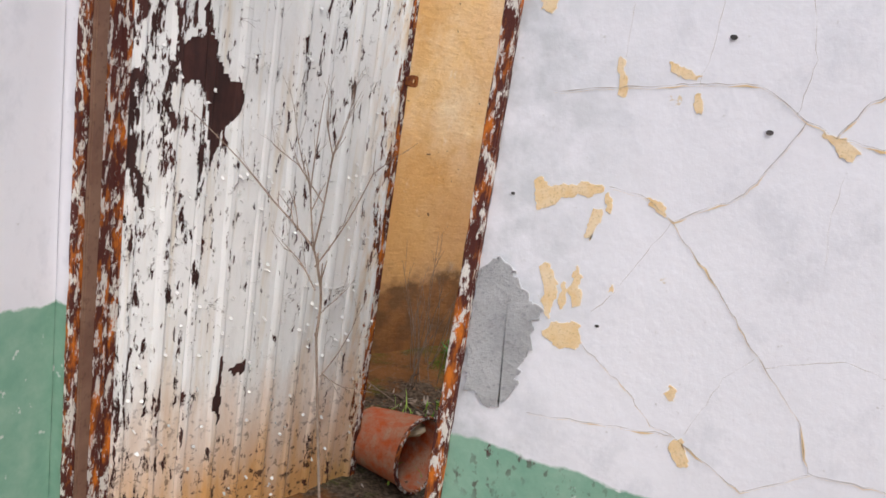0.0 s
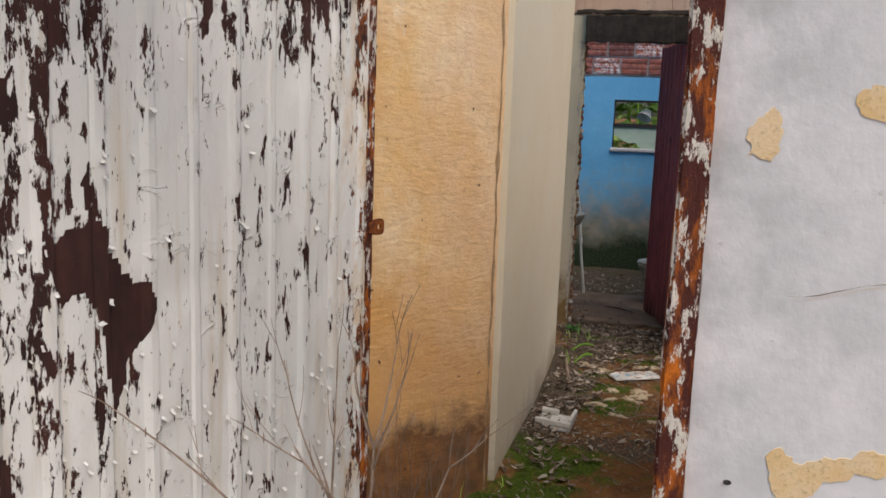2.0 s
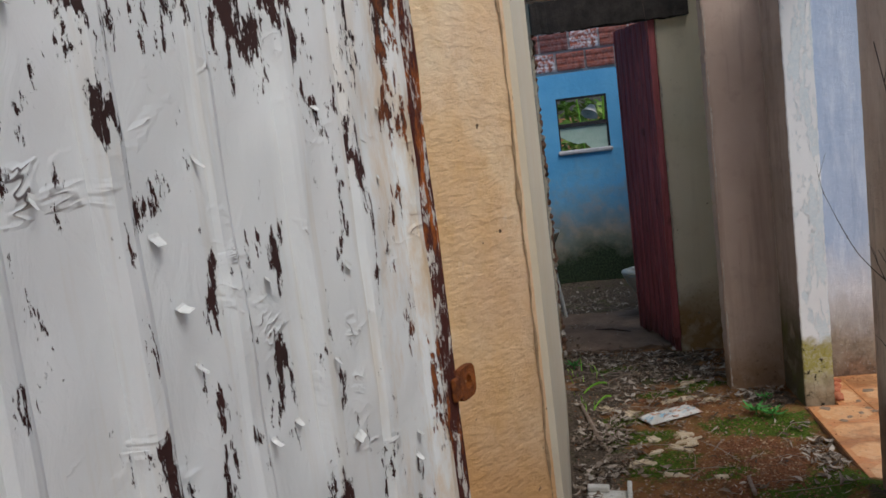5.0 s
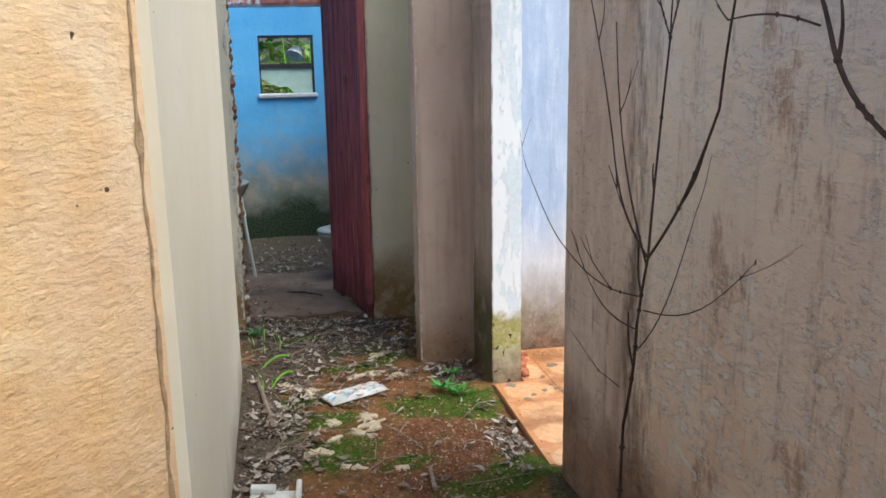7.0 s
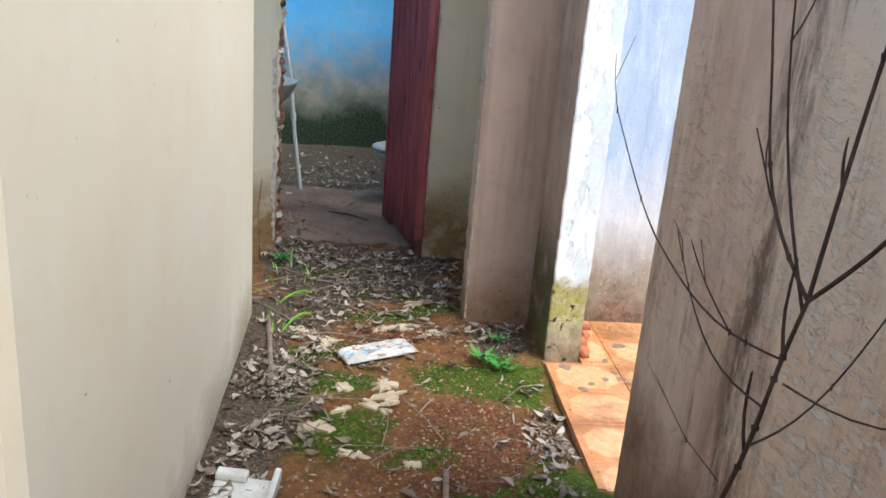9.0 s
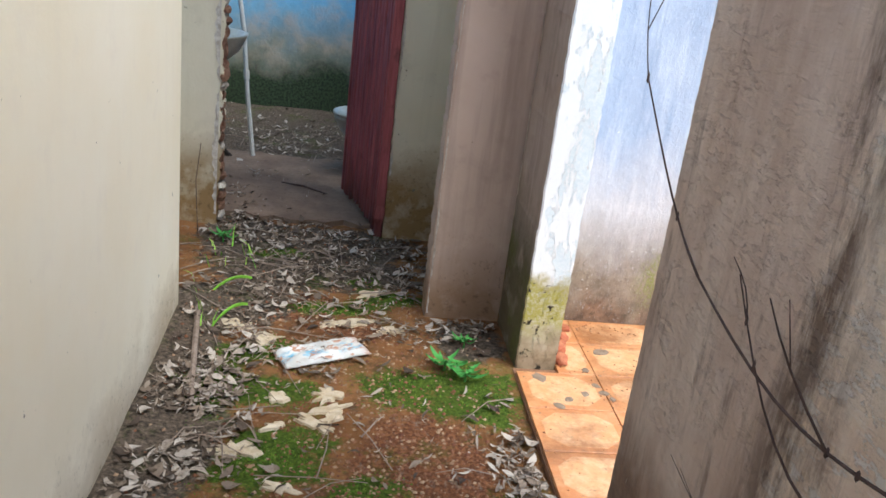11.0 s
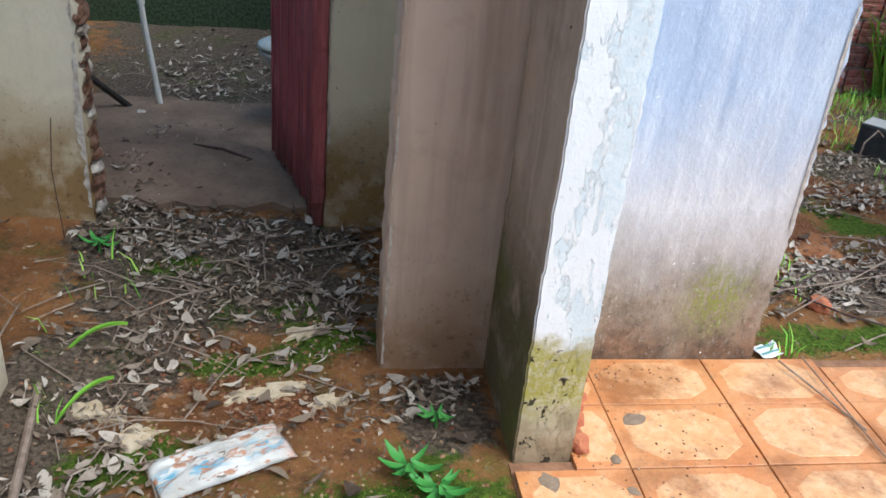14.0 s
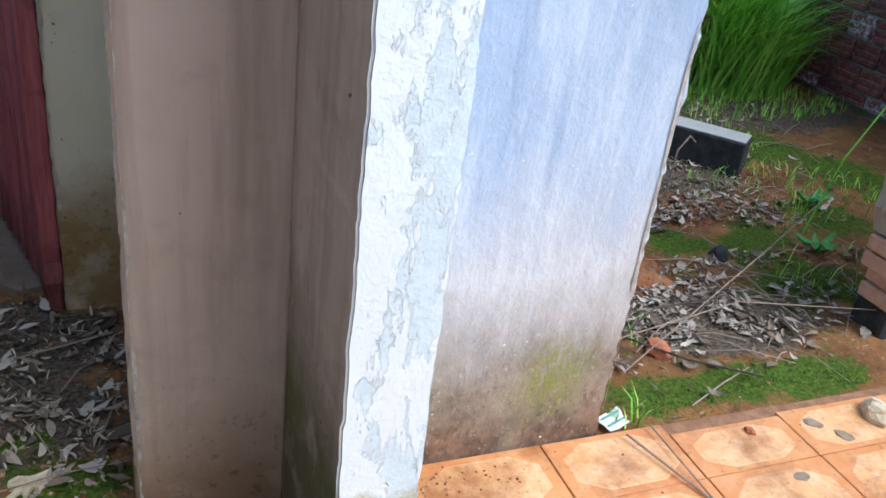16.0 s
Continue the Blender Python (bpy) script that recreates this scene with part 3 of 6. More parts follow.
SOIL = [(-0.25, 6.78, 0.3, 0.14), (0.0, 6.62, 0.25, 0.1), (1.75, 7.75, 0.3, 0.25), (2.0, 8.6, 0.4, 0.25), (2.9, 8.2, 0.4, 0.2), (0.17, 5.75, 0.3, 0.5), (0.1, 5.2, 0.35, 0.35), (1.9, 7.5, 0.35, 0.35), (2.35, 8.0, 0.4, 0.35), (-0.35, 6.8, 0.3, 0.15), (2.3, 8.4, 0.35, 0.5)]
LITTER = [(-0.45, 6.75, 0.3, 0.25), (-0.1, 5.1, 0.5, 0.3), (-0.2, 7.5, 0.7, 0.25), (-0.55, 7.5, 0.2, 0.3), (-0.6, 5.5, 0.16, 1.3), (-0.6, 6.4, 0.16, 0.6), (0.5, 5.0, 0.12, 0.8), (2.6, 8.3, 0.5, 0.35), (-0.3, 10.15, 1.4, 0.5), (-0.2, 7.15, 0.7, 0.35), (0.38, 6.55, 0.2, 0.25), (-0.4, 9.3, 1.2, 1.0), (-0.6, 8.1, 0.2, 0.6), (2.0, 7.2, 0.6, 0.3), (-0.5, 6.0, 0.2, 0.6), (3.6, 9.0, 1.2, 0.4), (-0.6, 3.2, 0.6, 0.8)]


def ground_z(x, y):
    z = 0.0
    t = min(1.0, max(0.0, (5.9 - y) / 1.5))
    z += 0.11 * t * t * (3 - 2 * t)
    if y < 4:
        z -= 0.03 * min(1.0, 4 - y)
    z += 0.035 * max(0.0, 1 - abs(x + 0.65) / 0.18) * (1 if -0.75 < x < -0.3 and 4.2 < y < 6.9 else 0)
    z += 0.03 * max(0.0, 1 - abs(x - 0.52) / 0.15) * (1 if x < 0.52 and y < 5.4 else 0)
    z += 0.012 * noise.noise(Vector((x * 3.1, y * 3.1, 0))) + 0.006 * noise.noise(Vector((x * 11, y * 11, 3)))
    return z


def build_ground():
    xs = np.concatenate([[-400, -60, -12, -5], np.arange(-3, -1.2, 0.2), np.arange(-1.2, 4.6, 0.04), np.arange(4.6, 7, 0.3), [12, 60, 400]])
    ys = np.concatenate([[-400, -60, -12, -4], np.arange(-2, 2.0, 0.25), np.arange(2.0, 10.2, 0.04), np.arange(10.2, 14, 0.3), [20, 60, 400]])
    verts = [(float(x), float(y), ground_z(x, y)) for y in ys for x in xs]
    nx = len(xs)
    faces = [(j * nx + i, j * nx + i + 1, (j + 1) * nx + i + 1, (j + 1) * nx + i) for j in range(len(ys) - 1) for i in range(nx - 1)]
    me = bpy.data.meshes.new("ground")
    me.from_pydata(verts, [], faces)
    for name, blobs in (("moss", MOSS), ("soil", SOIL), ("litter", LITTER)):
        at = me.attributes.new(name, "FLOAT", "POINT")
        at.data.foreach_set("value", [min(1.0, sum(1.4 * blob(v[0], v[1], *b) for b in blobs)) for v in verts])
    me.polygons.foreach_set("use_smooth", [True] * len(me.polygons))
    me.materials.append(M_GROUND)
    tagged(new("ground", me), "damp orange earth with moss and rotted leaf litter", "ground", kind="structure")


build_ground()

# ---- walls ----
R1 = random.Random(5)
H = 2.75
# front wall with the doorway, seen face at y 1.98
DX0, DX1, DZ = -0.989, -0.101, 2.14
out = [Vector((-4.0, -0.1)), Vector((DX0, -0.1)), Vector((DX0, DZ)), Vector((DX1, DZ)), *jag((DX1, DZ), (DX1, -0.1), 0.02, 0.0012, R1)[1:], Vector((DX1, -0.1)), Vector((4.2, -0.1)), Vector((4.2, 2.3)), Vector((-4.0, 2.3))]
wall_front = structure("wall_front", slab_bm([(p.x, p.y) for p in out], 0.10, (0, 1.98), (1, 0), 0.002), M_FRONT, "cracked white plaster wall with a green dado")
structure("wall_entrance", box_bm(-1.15, -1.03, -2.6, 1.977, -0.1, 2.3), M_FRONT, "white plaster side wall of the entrance with a green dado")
# oblique ochre wall
ND = Vector((-0.585, -0.73)).normalized()
structure("wall_ochre", slab_bm([(0, -0.1), (1.9, -0.1), (1.9, 2.3), (0, 2.3)], 0.15, (-0.665 + ND.x * 1.9, 4.33 + ND.y * 1.9), (-ND.x, -ND.y), 0.01), M_OCHRE, "rough ochre rendered wall with a damp reddish foot")
seam = [Vector((-0.665 + ND.x * 0.03, 4.33 + ND.y * 0.03, 0.05 + 0.03 * k)) + Vector((ND.x, ND.y, 0)) * (0.014 * noise.noise(Vector((0, 0, k * 0.2))) + 0.004 * noise.noise(Vector((3, 0, k * 1.3)))) for k in range(74)]
part("seam", ribbon_bm(seam, lambda t: max(0.002, 0.008 + 0.020 * noise.noise(Vector((t * 22, 0, 5))) + 0.008 * noise.noise(Vector((t * 90, 0, 8)))), (0.78, -0.626, 0), 0.003), mat_simple("dark_seam", (0.34, 0.22, 0.12), (0.52, 0.36, 0.21), 30, 0.95, 0, 0.004), bpy.data.objects["wall_ochre"], "crumbled dark joint")
# cream wall along the passage
structure("wall_cream", slab_bm([(0, -0.1), (2.36, -0.1), (2.36, 2.64), (0, 2.3)], 0.15, (-0.655, 4.345), (0, 1), 0.04, 5), M_PALE, "smooth cream rendered passage wall")
# passage wall on the shrub side
structure("wall_passage", slab_bm([(2.14, -0.1), *[(p.x, p.y) for p in jag((5.378, -0.1), (5.378, 2.17), 0.025, 0.0025, R1)], (5.378, 2.17), (6.38, 2.17), (6.38, 2.45), (2.14, 2.45)], -0.14, (0.523, 0), (0, 1)), M_RWALL, "weathered brown-streaked rendered wall with a broken edge")
# white jamb between the passage and the tiled floor
structure("wall_jamb", slab_bm([*[(p.x, p.y) for p in jag((0, -0.1), (0.14, -0.1), 0.2, 0, R1)], *[(p.x, p.y) for p in jag((0.14, -0.1), (0.14, 2.17), 0.02, 0.0022, R1)], (0.14, 2.17), *[(p.x, p.y) for p in jag((0, 2.17), (0, -0.1), 0.02, 0.002, R1)]], 0.38, (0.52, 6.38), (1, 0), 0.004), M_WHITE, "white limewashed wall end with algae at its foot")
# the face towards the passage takes a darker brown than the white front
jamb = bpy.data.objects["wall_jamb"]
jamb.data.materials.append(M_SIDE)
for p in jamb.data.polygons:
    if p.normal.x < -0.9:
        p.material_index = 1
# first passage opening: wall at y 6.76 with its head
o = [(0.52, -0.1), (0.52, H), (-0.80, H), (-0.80, 2.2), *[(p.x, p.y) for p in jag((-0.65, 2.2), (0.235, 2.2), 0.025, 0.004, R1)], *[(p.x, p.y) for p in jag((0.235, 2.2), (0.235, -0.1), 0.02, 0.0035, R1)], (0.235, -0.1)]
structure("wall_opening", slab_bm(o, 0.13, (0, 6.76), (1, 0), 0.003), M_BROWN, "brown stained wall with a chipped opening edge")
# second wall with the wooden door
o = [(0.52, -0.1), (0.52, H), (-1.5, H), (-1.5, -0.1), (-0.66, -0.1), *[(p.x, p.y) for p in jag((-0.66, -0.1), (-0.65, 2.13), 0.022, 0.009, R1)], (-0.65, 2.13), (0.098, 2.13), *[(p.x, p.y) for p in jag((0.098, 2.13), (0.098, -0.1), 0.025, 0.003, R1)], (0.098, -0.1)]
structure("wall_inner", slab_bm(o, 0.13, (0, 7.6), (1, 0), 0.003), M_BEIGE, "beige rendered wall with a broken door jamb")
# bluish wall beside the tiled floor, with a ragged free end
o = [(0.66, -0.1), *[(p.x, p.y) for p in jag((1.30, -0.1), (1.32, 2.3), 0.02, 0.006, R1)], (1.32, 2.3), (0.66, 2.3)]
structure("wall_bluish", slab_bm(o, 0.13, (0, 6.78), (1, 0), 0.003), M_BLUISH, "bluish white limewashed wall with a ragged end")
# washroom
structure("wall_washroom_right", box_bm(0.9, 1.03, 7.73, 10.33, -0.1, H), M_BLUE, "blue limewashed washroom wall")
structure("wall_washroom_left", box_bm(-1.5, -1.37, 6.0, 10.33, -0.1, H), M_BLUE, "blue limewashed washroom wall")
structure("wall_passage_end", box_bm(0.52, 0.66, 6.91, 7.73, -0.1, H), M_BEIGE, "beige rendered wall")
WX0, WX1, WZ0, WZ1 = -0.525, -0.065, 1.225, 1.735
o = [(-1.37, -0.1), (0.9, -0.1), (0.9, 1.96), (-1.37, 1.96)]
bw = bmesh.new()
for a in ((-1.37, WX0, -0.1, 1.96), (WX1, 0.9, -0.1, 1.96), (WX0, WX1, -0.1, WZ0), (WX0, WX1, WZ1, 1.96)):
    t = box_bm(a[0], a[1], 10.2, 10.33, a[2], a[3])
    me = bpy.data.meshes.new("tmp")
    t.to_mesh(me)
    t.free()
    bw.from_mesh(me)
    bpy.data.meshes.remove(me)
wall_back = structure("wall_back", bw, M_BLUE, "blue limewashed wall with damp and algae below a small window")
structure("wall_washroom_top", box_bm(-1.37, 0.9, 10.215, 10.33, 1.963, H), M_MORTAR, "bare clay brickwork above the limewash")

# ---- small materials ----
M_CRACK = mat_simple("crack_shadow_grit", (0.24, 0.20, 0.17), (0.36, 0.31, 0.26), 60, 0.95)
M_YELLOW = mat_simple("old_yellow_paint", (0.74, 0.54, 0.28), (0.78, 0.64, 0.44), 30, 0.85, 0, 0.0005)
M_CEMENT = mat_simple("cement_repair", (0.33, 0.34, 0.35), (0.42, 0.43, 0.44), 16, 0.95, 0, 0.002)
M_CEMENT2 = mat_simple("brown_cement", (0.24, 0.17, 0.12), (0.32, 0.24, 0.17), 30, 0.95, 0, 0.004)
M_CLOD = mat_simple("orange_clod", (0.22, 0.08, 0.03), (0.32, 0.14, 0.06), 18, 0.95, 0, 0.006)
M_HOLE = mat_simple("plug_hole_dark", (0.05, 0.05, 0.05), (0.09, 0.08, 0.08), 60)
M_BROWNBAR = mat_simple("brown_primer_steel", (0.16, 0.085, 0.06), (0.22, 0.13, 0.09), 9, 0.6, 0, 0.001)
M_PEELBAR = M_RUST
M_FLAKE = mat_simple("white_paint_flake", (0.70, 0.71, 0.68), (0.78, 0.78, 0.76), 20, 0.6, 0, 0.001)
M_STEM = mat_simple("dry_dark_stem", (0.045, 0.03, 0.028), (0.09, 0.06, 0.05), 40, 0.9, 0, 0.001)
M_STEM2 = mat_simple("dry_grey_stem", (0.20, 0.145, 0.11), (0.32, 0.25, 0.20), 40, 0.9, 0, 0.001)
M_BUCKET = mat_simple("rusted_red_paint", (0.58, 0.13, 0.045), (0.50, 0.30, 0.20), 26, 0.85, 0, 0.004)
M_CERAMIC = mat_simple("white_ceramic", (0.42, 0.42, 0.36), (0.54, 0.54, 0.48), 9, 0.3, 0, 0.0006, False, 0.5)
M_FOAM = mat_simple("soiled_white_plastic", (0.54, 0.52, 0.47), (0.70, 0.69, 0.66), 14, 0.7, 0, 0.001)
M_DARKWOOD = mat_simple("black_weathered_timber", (0.020, 0.018, 0.017), (0.05, 0.042, 0.038), 12, 0.9, 0, 0.003)
M_DARKSTEEL = mat_simple("dark_window_steel", (0.02, 0.02, 0.022), (0.045, 0.04, 0.04), 20, 0.6)
M_TEAL = mat_simple("teal_painted_steel", (0.10, 0.26, 0.26), (0.16, 0.34, 0.33), 14, 0.6)
M_PGREEN = mat_simple("pale_green_pane", (0.46, 0.62, 0.56), (0.55, 0.70, 0.64), 6, 0.4)
M_BLOCK = mat_simple("dark_concrete_block", (0.025, 0.025, 0.027), (0.055, 0.055, 0.055), 18, 0.95, 0, 0.004, True)
M_CLAY = mat_simple("broken_clay", (0.36, 0.10, 0.05), (0.46, 0.18, 0.09), 20, 0.9, 0, 0.003)
M_PBRICK = mat_simple("pale_clay_brick", (0.50, 0.27, 0.19), (0.60, 0.38, 0.28), 20, 0.9, 0, 0.003)
M_CHALK = mat_simple("plaster_crumb", (0.50, 0.38, 0.24), (0.68, 0.58, 0.43), 25, 0.95, 0, 0.004)
M_GROUT = mat_simple("dark_grout", (0.20, 0.10, 0.055), (0.30, 0.16, 0.09), 30, 0.95)
M_PIER = mat_wall("grey_crumbling_plaster", (0.34, 0.31, 0.27), (0.44, 0.41, 0.36), (0.22, 0.19, 0.16), (0.10, 0.09, 0.06), 0.1, 0.5, None, 1.4)


def mat_leaf(name, cols, rough=0.8, random_kind="island"):
    m = Mat(name, rough)
    r = m.island() if random_kind == "island" else m.random()
    c = m.mix(m.step(r, 0.0, 0.5), cols[0], cols[1])
    c = m.mix(m.step(r, 0.5, 1.0), c, cols[2])
    c = m.mix(m.math("MULTIPLY", m.step(m.noise(90, 3), 0.55, 0.7), 0.4), c, tuple(x * 0.5 for x in cols[0]))
    return m.done(c)


M_DRYLEAF = mat_leaf("dry_leaves", ((0.06, 0.040, 0.028), (0.22, 0.165, 0.12), (0.48, 0.42, 0.355)))
M_CRUMB = mat_leaf("mixed_grit", ((0.14, 0.05, 0.026), (0.24, 0.11, 0.055), (0.38, 0.27, 0.17)))
M_MOSS = mat_leaf("moss_tips", ((0.035, 0.08, 0.006), (0.085, 0.17, 0.012), (0.18, 0.26, 0.025)))
M_WEED = mat_leaf("fresh_weed_leaf", ((0.05, 0.20, 0.035), (0.075, 0.27, 0.05), (0.12, 0.34, 0.075)), 0.5)
M_GRASS = mat_leaf("tall_grass", ((0.13, 0.34, 0.03), (0.28, 0.56, 0.06), (0.46, 0.68, 0.13)), 0.6)
M_BUSH = mat_leaf("bush_leaves", ((0.06, 0.16, 0.02), (0.16, 0.30, 0.05), (0.34, 0.46, 0.12)), 0.5)

M_DEADLEAF = mat_simple("dead_brown_leaf", (0.13, 0.045, 0.022), (0.26, 0.10, 0.05), 30, 0.7, 0, 0.002)

M_GLASS = bpy.data.materials.new("dusty_glass")
M_GLASS.use_nodes = True
gb = M_GLASS.node_tree.nodes["Principled BSDF"]
gb.inputs["Base Color"].default_value = (0.93, 0.90, 0.80, 1)
gb.inputs["Transmission Weight"].default_value = 0.85
gb.inputs["Roughness"].default_value = 0.25
gb.inputs["IOR"].default_value = 1.3
M_FROST = mat_simple("pale_frosted_glass", (0.42, 0.56, 0.46), (0.50, 0.62, 0.52), 14, 0.35, 0, 0.002)


def polygon_bm(points, n, rng, wob=0.004, thick=0.0025, plane_y=1.98):
    """A flat flake with an uneven outline, lying on the front wall's face."""
    bm = bmesh.new()
    for _ in range(2):
        points = [q for a, b in zip(points, points[1:] + points[:1]) for q in ((a[0] * 0.75 + b[0] * 0.25, a[1] * 0.75 + b[1] * 0.25), (a[0] * 0.25 + b[0] * 0.75, a[1] * 0.25 + b[1] * 0.75))]
    vs = []
    seed = rng.uniform(0, 90)
    for a, b in zip(points, points[1:] + points[:1]):
        for i in range(n):
            t = i / n
            x, z = a[0] + (b[0] - a[0]) * t, a[1] + (b[1] - a[1]) * t
            p = Vector((x * 55, z * 55, seed))
            q = Vector((x * 160, z * 160, seed))
            vs.append(bm.verts.new((x + wob * (2.6 * noise.noise(p) + 1.5 * noise.noise(q)), plane_y - thick, z + wob * (2.6 * noise.noise(p + Vector((7, 7, 7))) + 1.5 * noise.noise(q + Vector((3, 3, 3)))))))
    f = bm.faces.new(vs)
    r = bmesh.ops.extrude_face_region(bm, geom=[f])
    for v in r["geom"]:
        if isinstance(v, bmesh.types.BMVert):
            v.co.y += thick + 0.002
    bmesh.ops.recalc_face_normals(bm, faces=bm.faces[:])
    return bm


# ---- front wall: repair, old paint, cracks, plug holes ----
R2 = random.Random(11)
part("cement_patch", polygon_bm([(-0.098, 1.14), (-0.06, 1.15), (-0.012, 1.12), (0.022, 1.05), (0.006, 0.95), (-0.03, 0.885), (-0.07, 0.90), (-0.098, 0.915)], 5, R2, 0.006, 0.004), M_CEMENT, wall_front, "grey cement repair")
FLAKES = ([(-0.033, 1.295), (0.0, 1.285), (0.03, 1.30), (0.078, 1.307), (0.08, 1.288), (0.02, 1.275), (-0.005, 1.25), (-0.022, 1.238)],
          [(0.066, 1.262), (0.09, 1.26), (0.076, 1.21), (0.062, 1.215)],
          [(0.005, 1.165), (0.028, 1.16), (0.045, 1.10), (0.03, 1.06), (0.018, 1.09)],
          [(0.055, 1.175), (0.075, 1.16), (0.078, 1.10), (0.062, 1.10)],
          [(0.03, 1.06), (0.088, 1.08), (0.10, 1.035), (0.055, 1.018), (0.035, 1.03)],
          [(0.066, 1.50), (0.08, 1.50), (0.088, 1.447), (0.074, 1.447)],
          [(0.36, 1.45), (0.40, 1.44), (0.43, 1.415), (0.40, 1.41)],
          [(0.245, 1.02), (0.262, 1.015), (0.255, 0.985), (0.24, 0.99)],
          [(0.265, 0.93), (0.29, 0.93), (0.30, 0.885), (0.28, 0.885)],
          [(-0.075, 1.575), (-0.05, 1.60), (-0.042, 1.575), (-0.058, 1.537)],
          [(0.0, 1.60), (0.02, 1.61), (0.075, 1.612), (0.07, 1.59), (0.025, 1.58)],
          [(0.188, 1.465), (0.2, 1.465), (0.2, 1.44), (0.188, 1.44)],
          [(0.045, 1.135), (0.058, 1.13), (0.056, 1.095), (0.044, 1.09)], [(0.155, 1.31), (0.19, 1.29), (0.18, 1.275), (0.15, 1.295)], [(0.09, 1.30), (0.102, 1.285), (0.094, 1.26), (0.085, 1.27)],
          [(0.14, 1.505), (0.19, 1.497), (0.19, 1.487), (0.14, 1.492)],
          [(0.12, 1.155), (0.132, 1.15), (0.128, 1.135), (0.115, 1.14)])
for pts in FLAKES:
    part("old_paint", polygon_bm(pts, 3, R2, 0.0034, 0.0010), M_YELLOW, wall_front, "exposed yellow old paint")


def crack(points, width=0.0022):
    pts = []
    for a, b in zip(points, points[1:]):
        n = max(2, int(math.hypot(b[0] - a[0], b[1] - a[1]) / 0.012))
        for i in range(n):
            t = i / n
            pts.append((a[0] + (b[0] - a[0]) * t + R2.uniform(-0.0022, 0.0022), 1.98, a[1] + (b[1] - a[1]) * t + R2.uniform(-0.0022, 0.0022)))
    pts.append((points[-1][0], 1.98, points[-1][1]))
    part("crack", ribbon_bm(pts, lambda t: width * 0.30 * R2.uniform(0.1, 1.5), (0, -1, 0), 0.0028), M_CRACK, wall_front)
    if width > 0.002:
        part("crack_lip", ribbon_bm([(p[0] + 0.001, p[1], p[2] - 0.003) for p in pts], lambda t: max(0.00025, 0.0075 * noise.noise(Vector((t * 11, points[0][0] * 40, 2))) - 0.0004), (0, -1, 0), 0.0014), M_YELLOW, wall_front)


crack([(-0.027, 1.435), (0.085, 1.459), (0.19, 1.482), (0.275, 1.495), (0.346, 1.455), (0.387, 1.439), (0.52, 1.431)], 0.003)
crack([(0.387, 1.439), (0.417, 1.495), (0.47, 1.53)], 0.0026)
crack([(0.19, 1.482), (0.20, 1.56), (0.195, 1.66), (0.21, 1.8)], 0.0016)
crack([(0.314, 1.62), (0.338, 1.54), (0.33, 1.46)], 0.0016)
crack([(0.346, 1.455), (0.288, 1.335), (0.194, 1.273), (0.15, 1.30), (0.09, 1.306)], 0.0024)
crack([(0.194, 1.273), (0.13, 1.14), (0.10, 1.10)], 0.0018)
crack([(0.194, 1.273), (0.281, 1.188), (0.359, 1.10), (0.441, 1.014), (0.472, 0.94), (0.57, 0.95), (0.8, 0.93)], 0.0026)
crack([(0.375, 1.087), (0.48, 1.128), (0.60, 1.10), (0.85, 1.15)], 0.002)
crack([(0.355, 1.092), (0.32, 1.05), (0.284, 0.942)], 0.0018)
crack([(0.098, 1.04), (0.183, 0.988), (0.229, 0.943), (0.267, 0.936)], 0.0022)
crack([(0.026, 0.898), (0.14, 0.915), (0.267, 0.936), (0.386, 0.878), (0.472, 0.94)], 0.0024)
crack([(0.41, 1.40), (0.407, 1.316), (0.421, 1.243)], 0.0012)
crack([(0.076, 1.504), (0.074, 1.62), (0.09, 1.9)], 0.0014)
crack([(-1.30, 1.35), (-1.26, 1.24), (-1.24, 1.1)], 0.0014)
# flat discs, coloured dark for the shade inside each plug hole
for hx, hz in ((0.222, 1.553), (0.30, 1.43), (0.115, 1.08), (-0.062, 1.262)):
    bm = bmesh.new()
    bmesh.ops.create_circle(bm, cap_ends=True, radius=0.0048 if hx > 0.2 else 0.0032, segments=9, matrix=Matrix.Translation((hx, 1.977, hz)) @ Matrix.Rotation(math.pi / 2, 4, "X") @ Matrix.Diagonal((1.2, 0.8, 1, 1)))
    part("plug_hole", bm, M_HOLE, wall_front)

# ---- steel door frame ----
def door_frame():
    e = tagged(new("door_frame"), "rusted steel door frame with flaking white paint", "door frame", kind="structure")
    for nm, b, mt, lb in (("frame_post", (-0.126, -0.0995, 1.964, 1.990, 0.0, 2.138), M_RUST, "rust-eaten right post"),
                                                    ("frame_post", (-0.9885, -0.970, 1.966, 2.02, 0.0, 2.138), M_PEELBAR, "flaking painted left post"),
                          # strip added to darken the see-through gap beside the hinge
                          ("gap_filler", (-1.010, -0.972, 2.022, 2.074, 0.0, 2.138), M_RUST, "added rust-coloured strip that closes the hinge gap"),
                          ("rebate", (-0.9690, -0.957, 1.985, 2.02, 0.0, 2.138), M_BROWNBAR, "brown primed bar"),
                          ("frame_head", (-0.956, -0.127, 1.966, 1.995, 2.10, 2.138), M_RUST, "")):
        bm = box_bm(*b)
        bmesh.ops.bevel(bm, geom=bm.edges[:], offset=0.003, segments=2, affect="EDGES")
        bmesh.ops.subdivide_edges(bm, edges=[x for x in bm.edges if x.calc_length() > 0.5], cuts=60)
        for v in bm.verts:
            k = noise.noise(v.co * 30) * 0.0022
            v.co.x += k
            v.co.y += noise.noise(v.co * 22 + Vector((5, 5, 5))) * 0.002
        part(nm, bm, mt, e, lb)


door_frame()


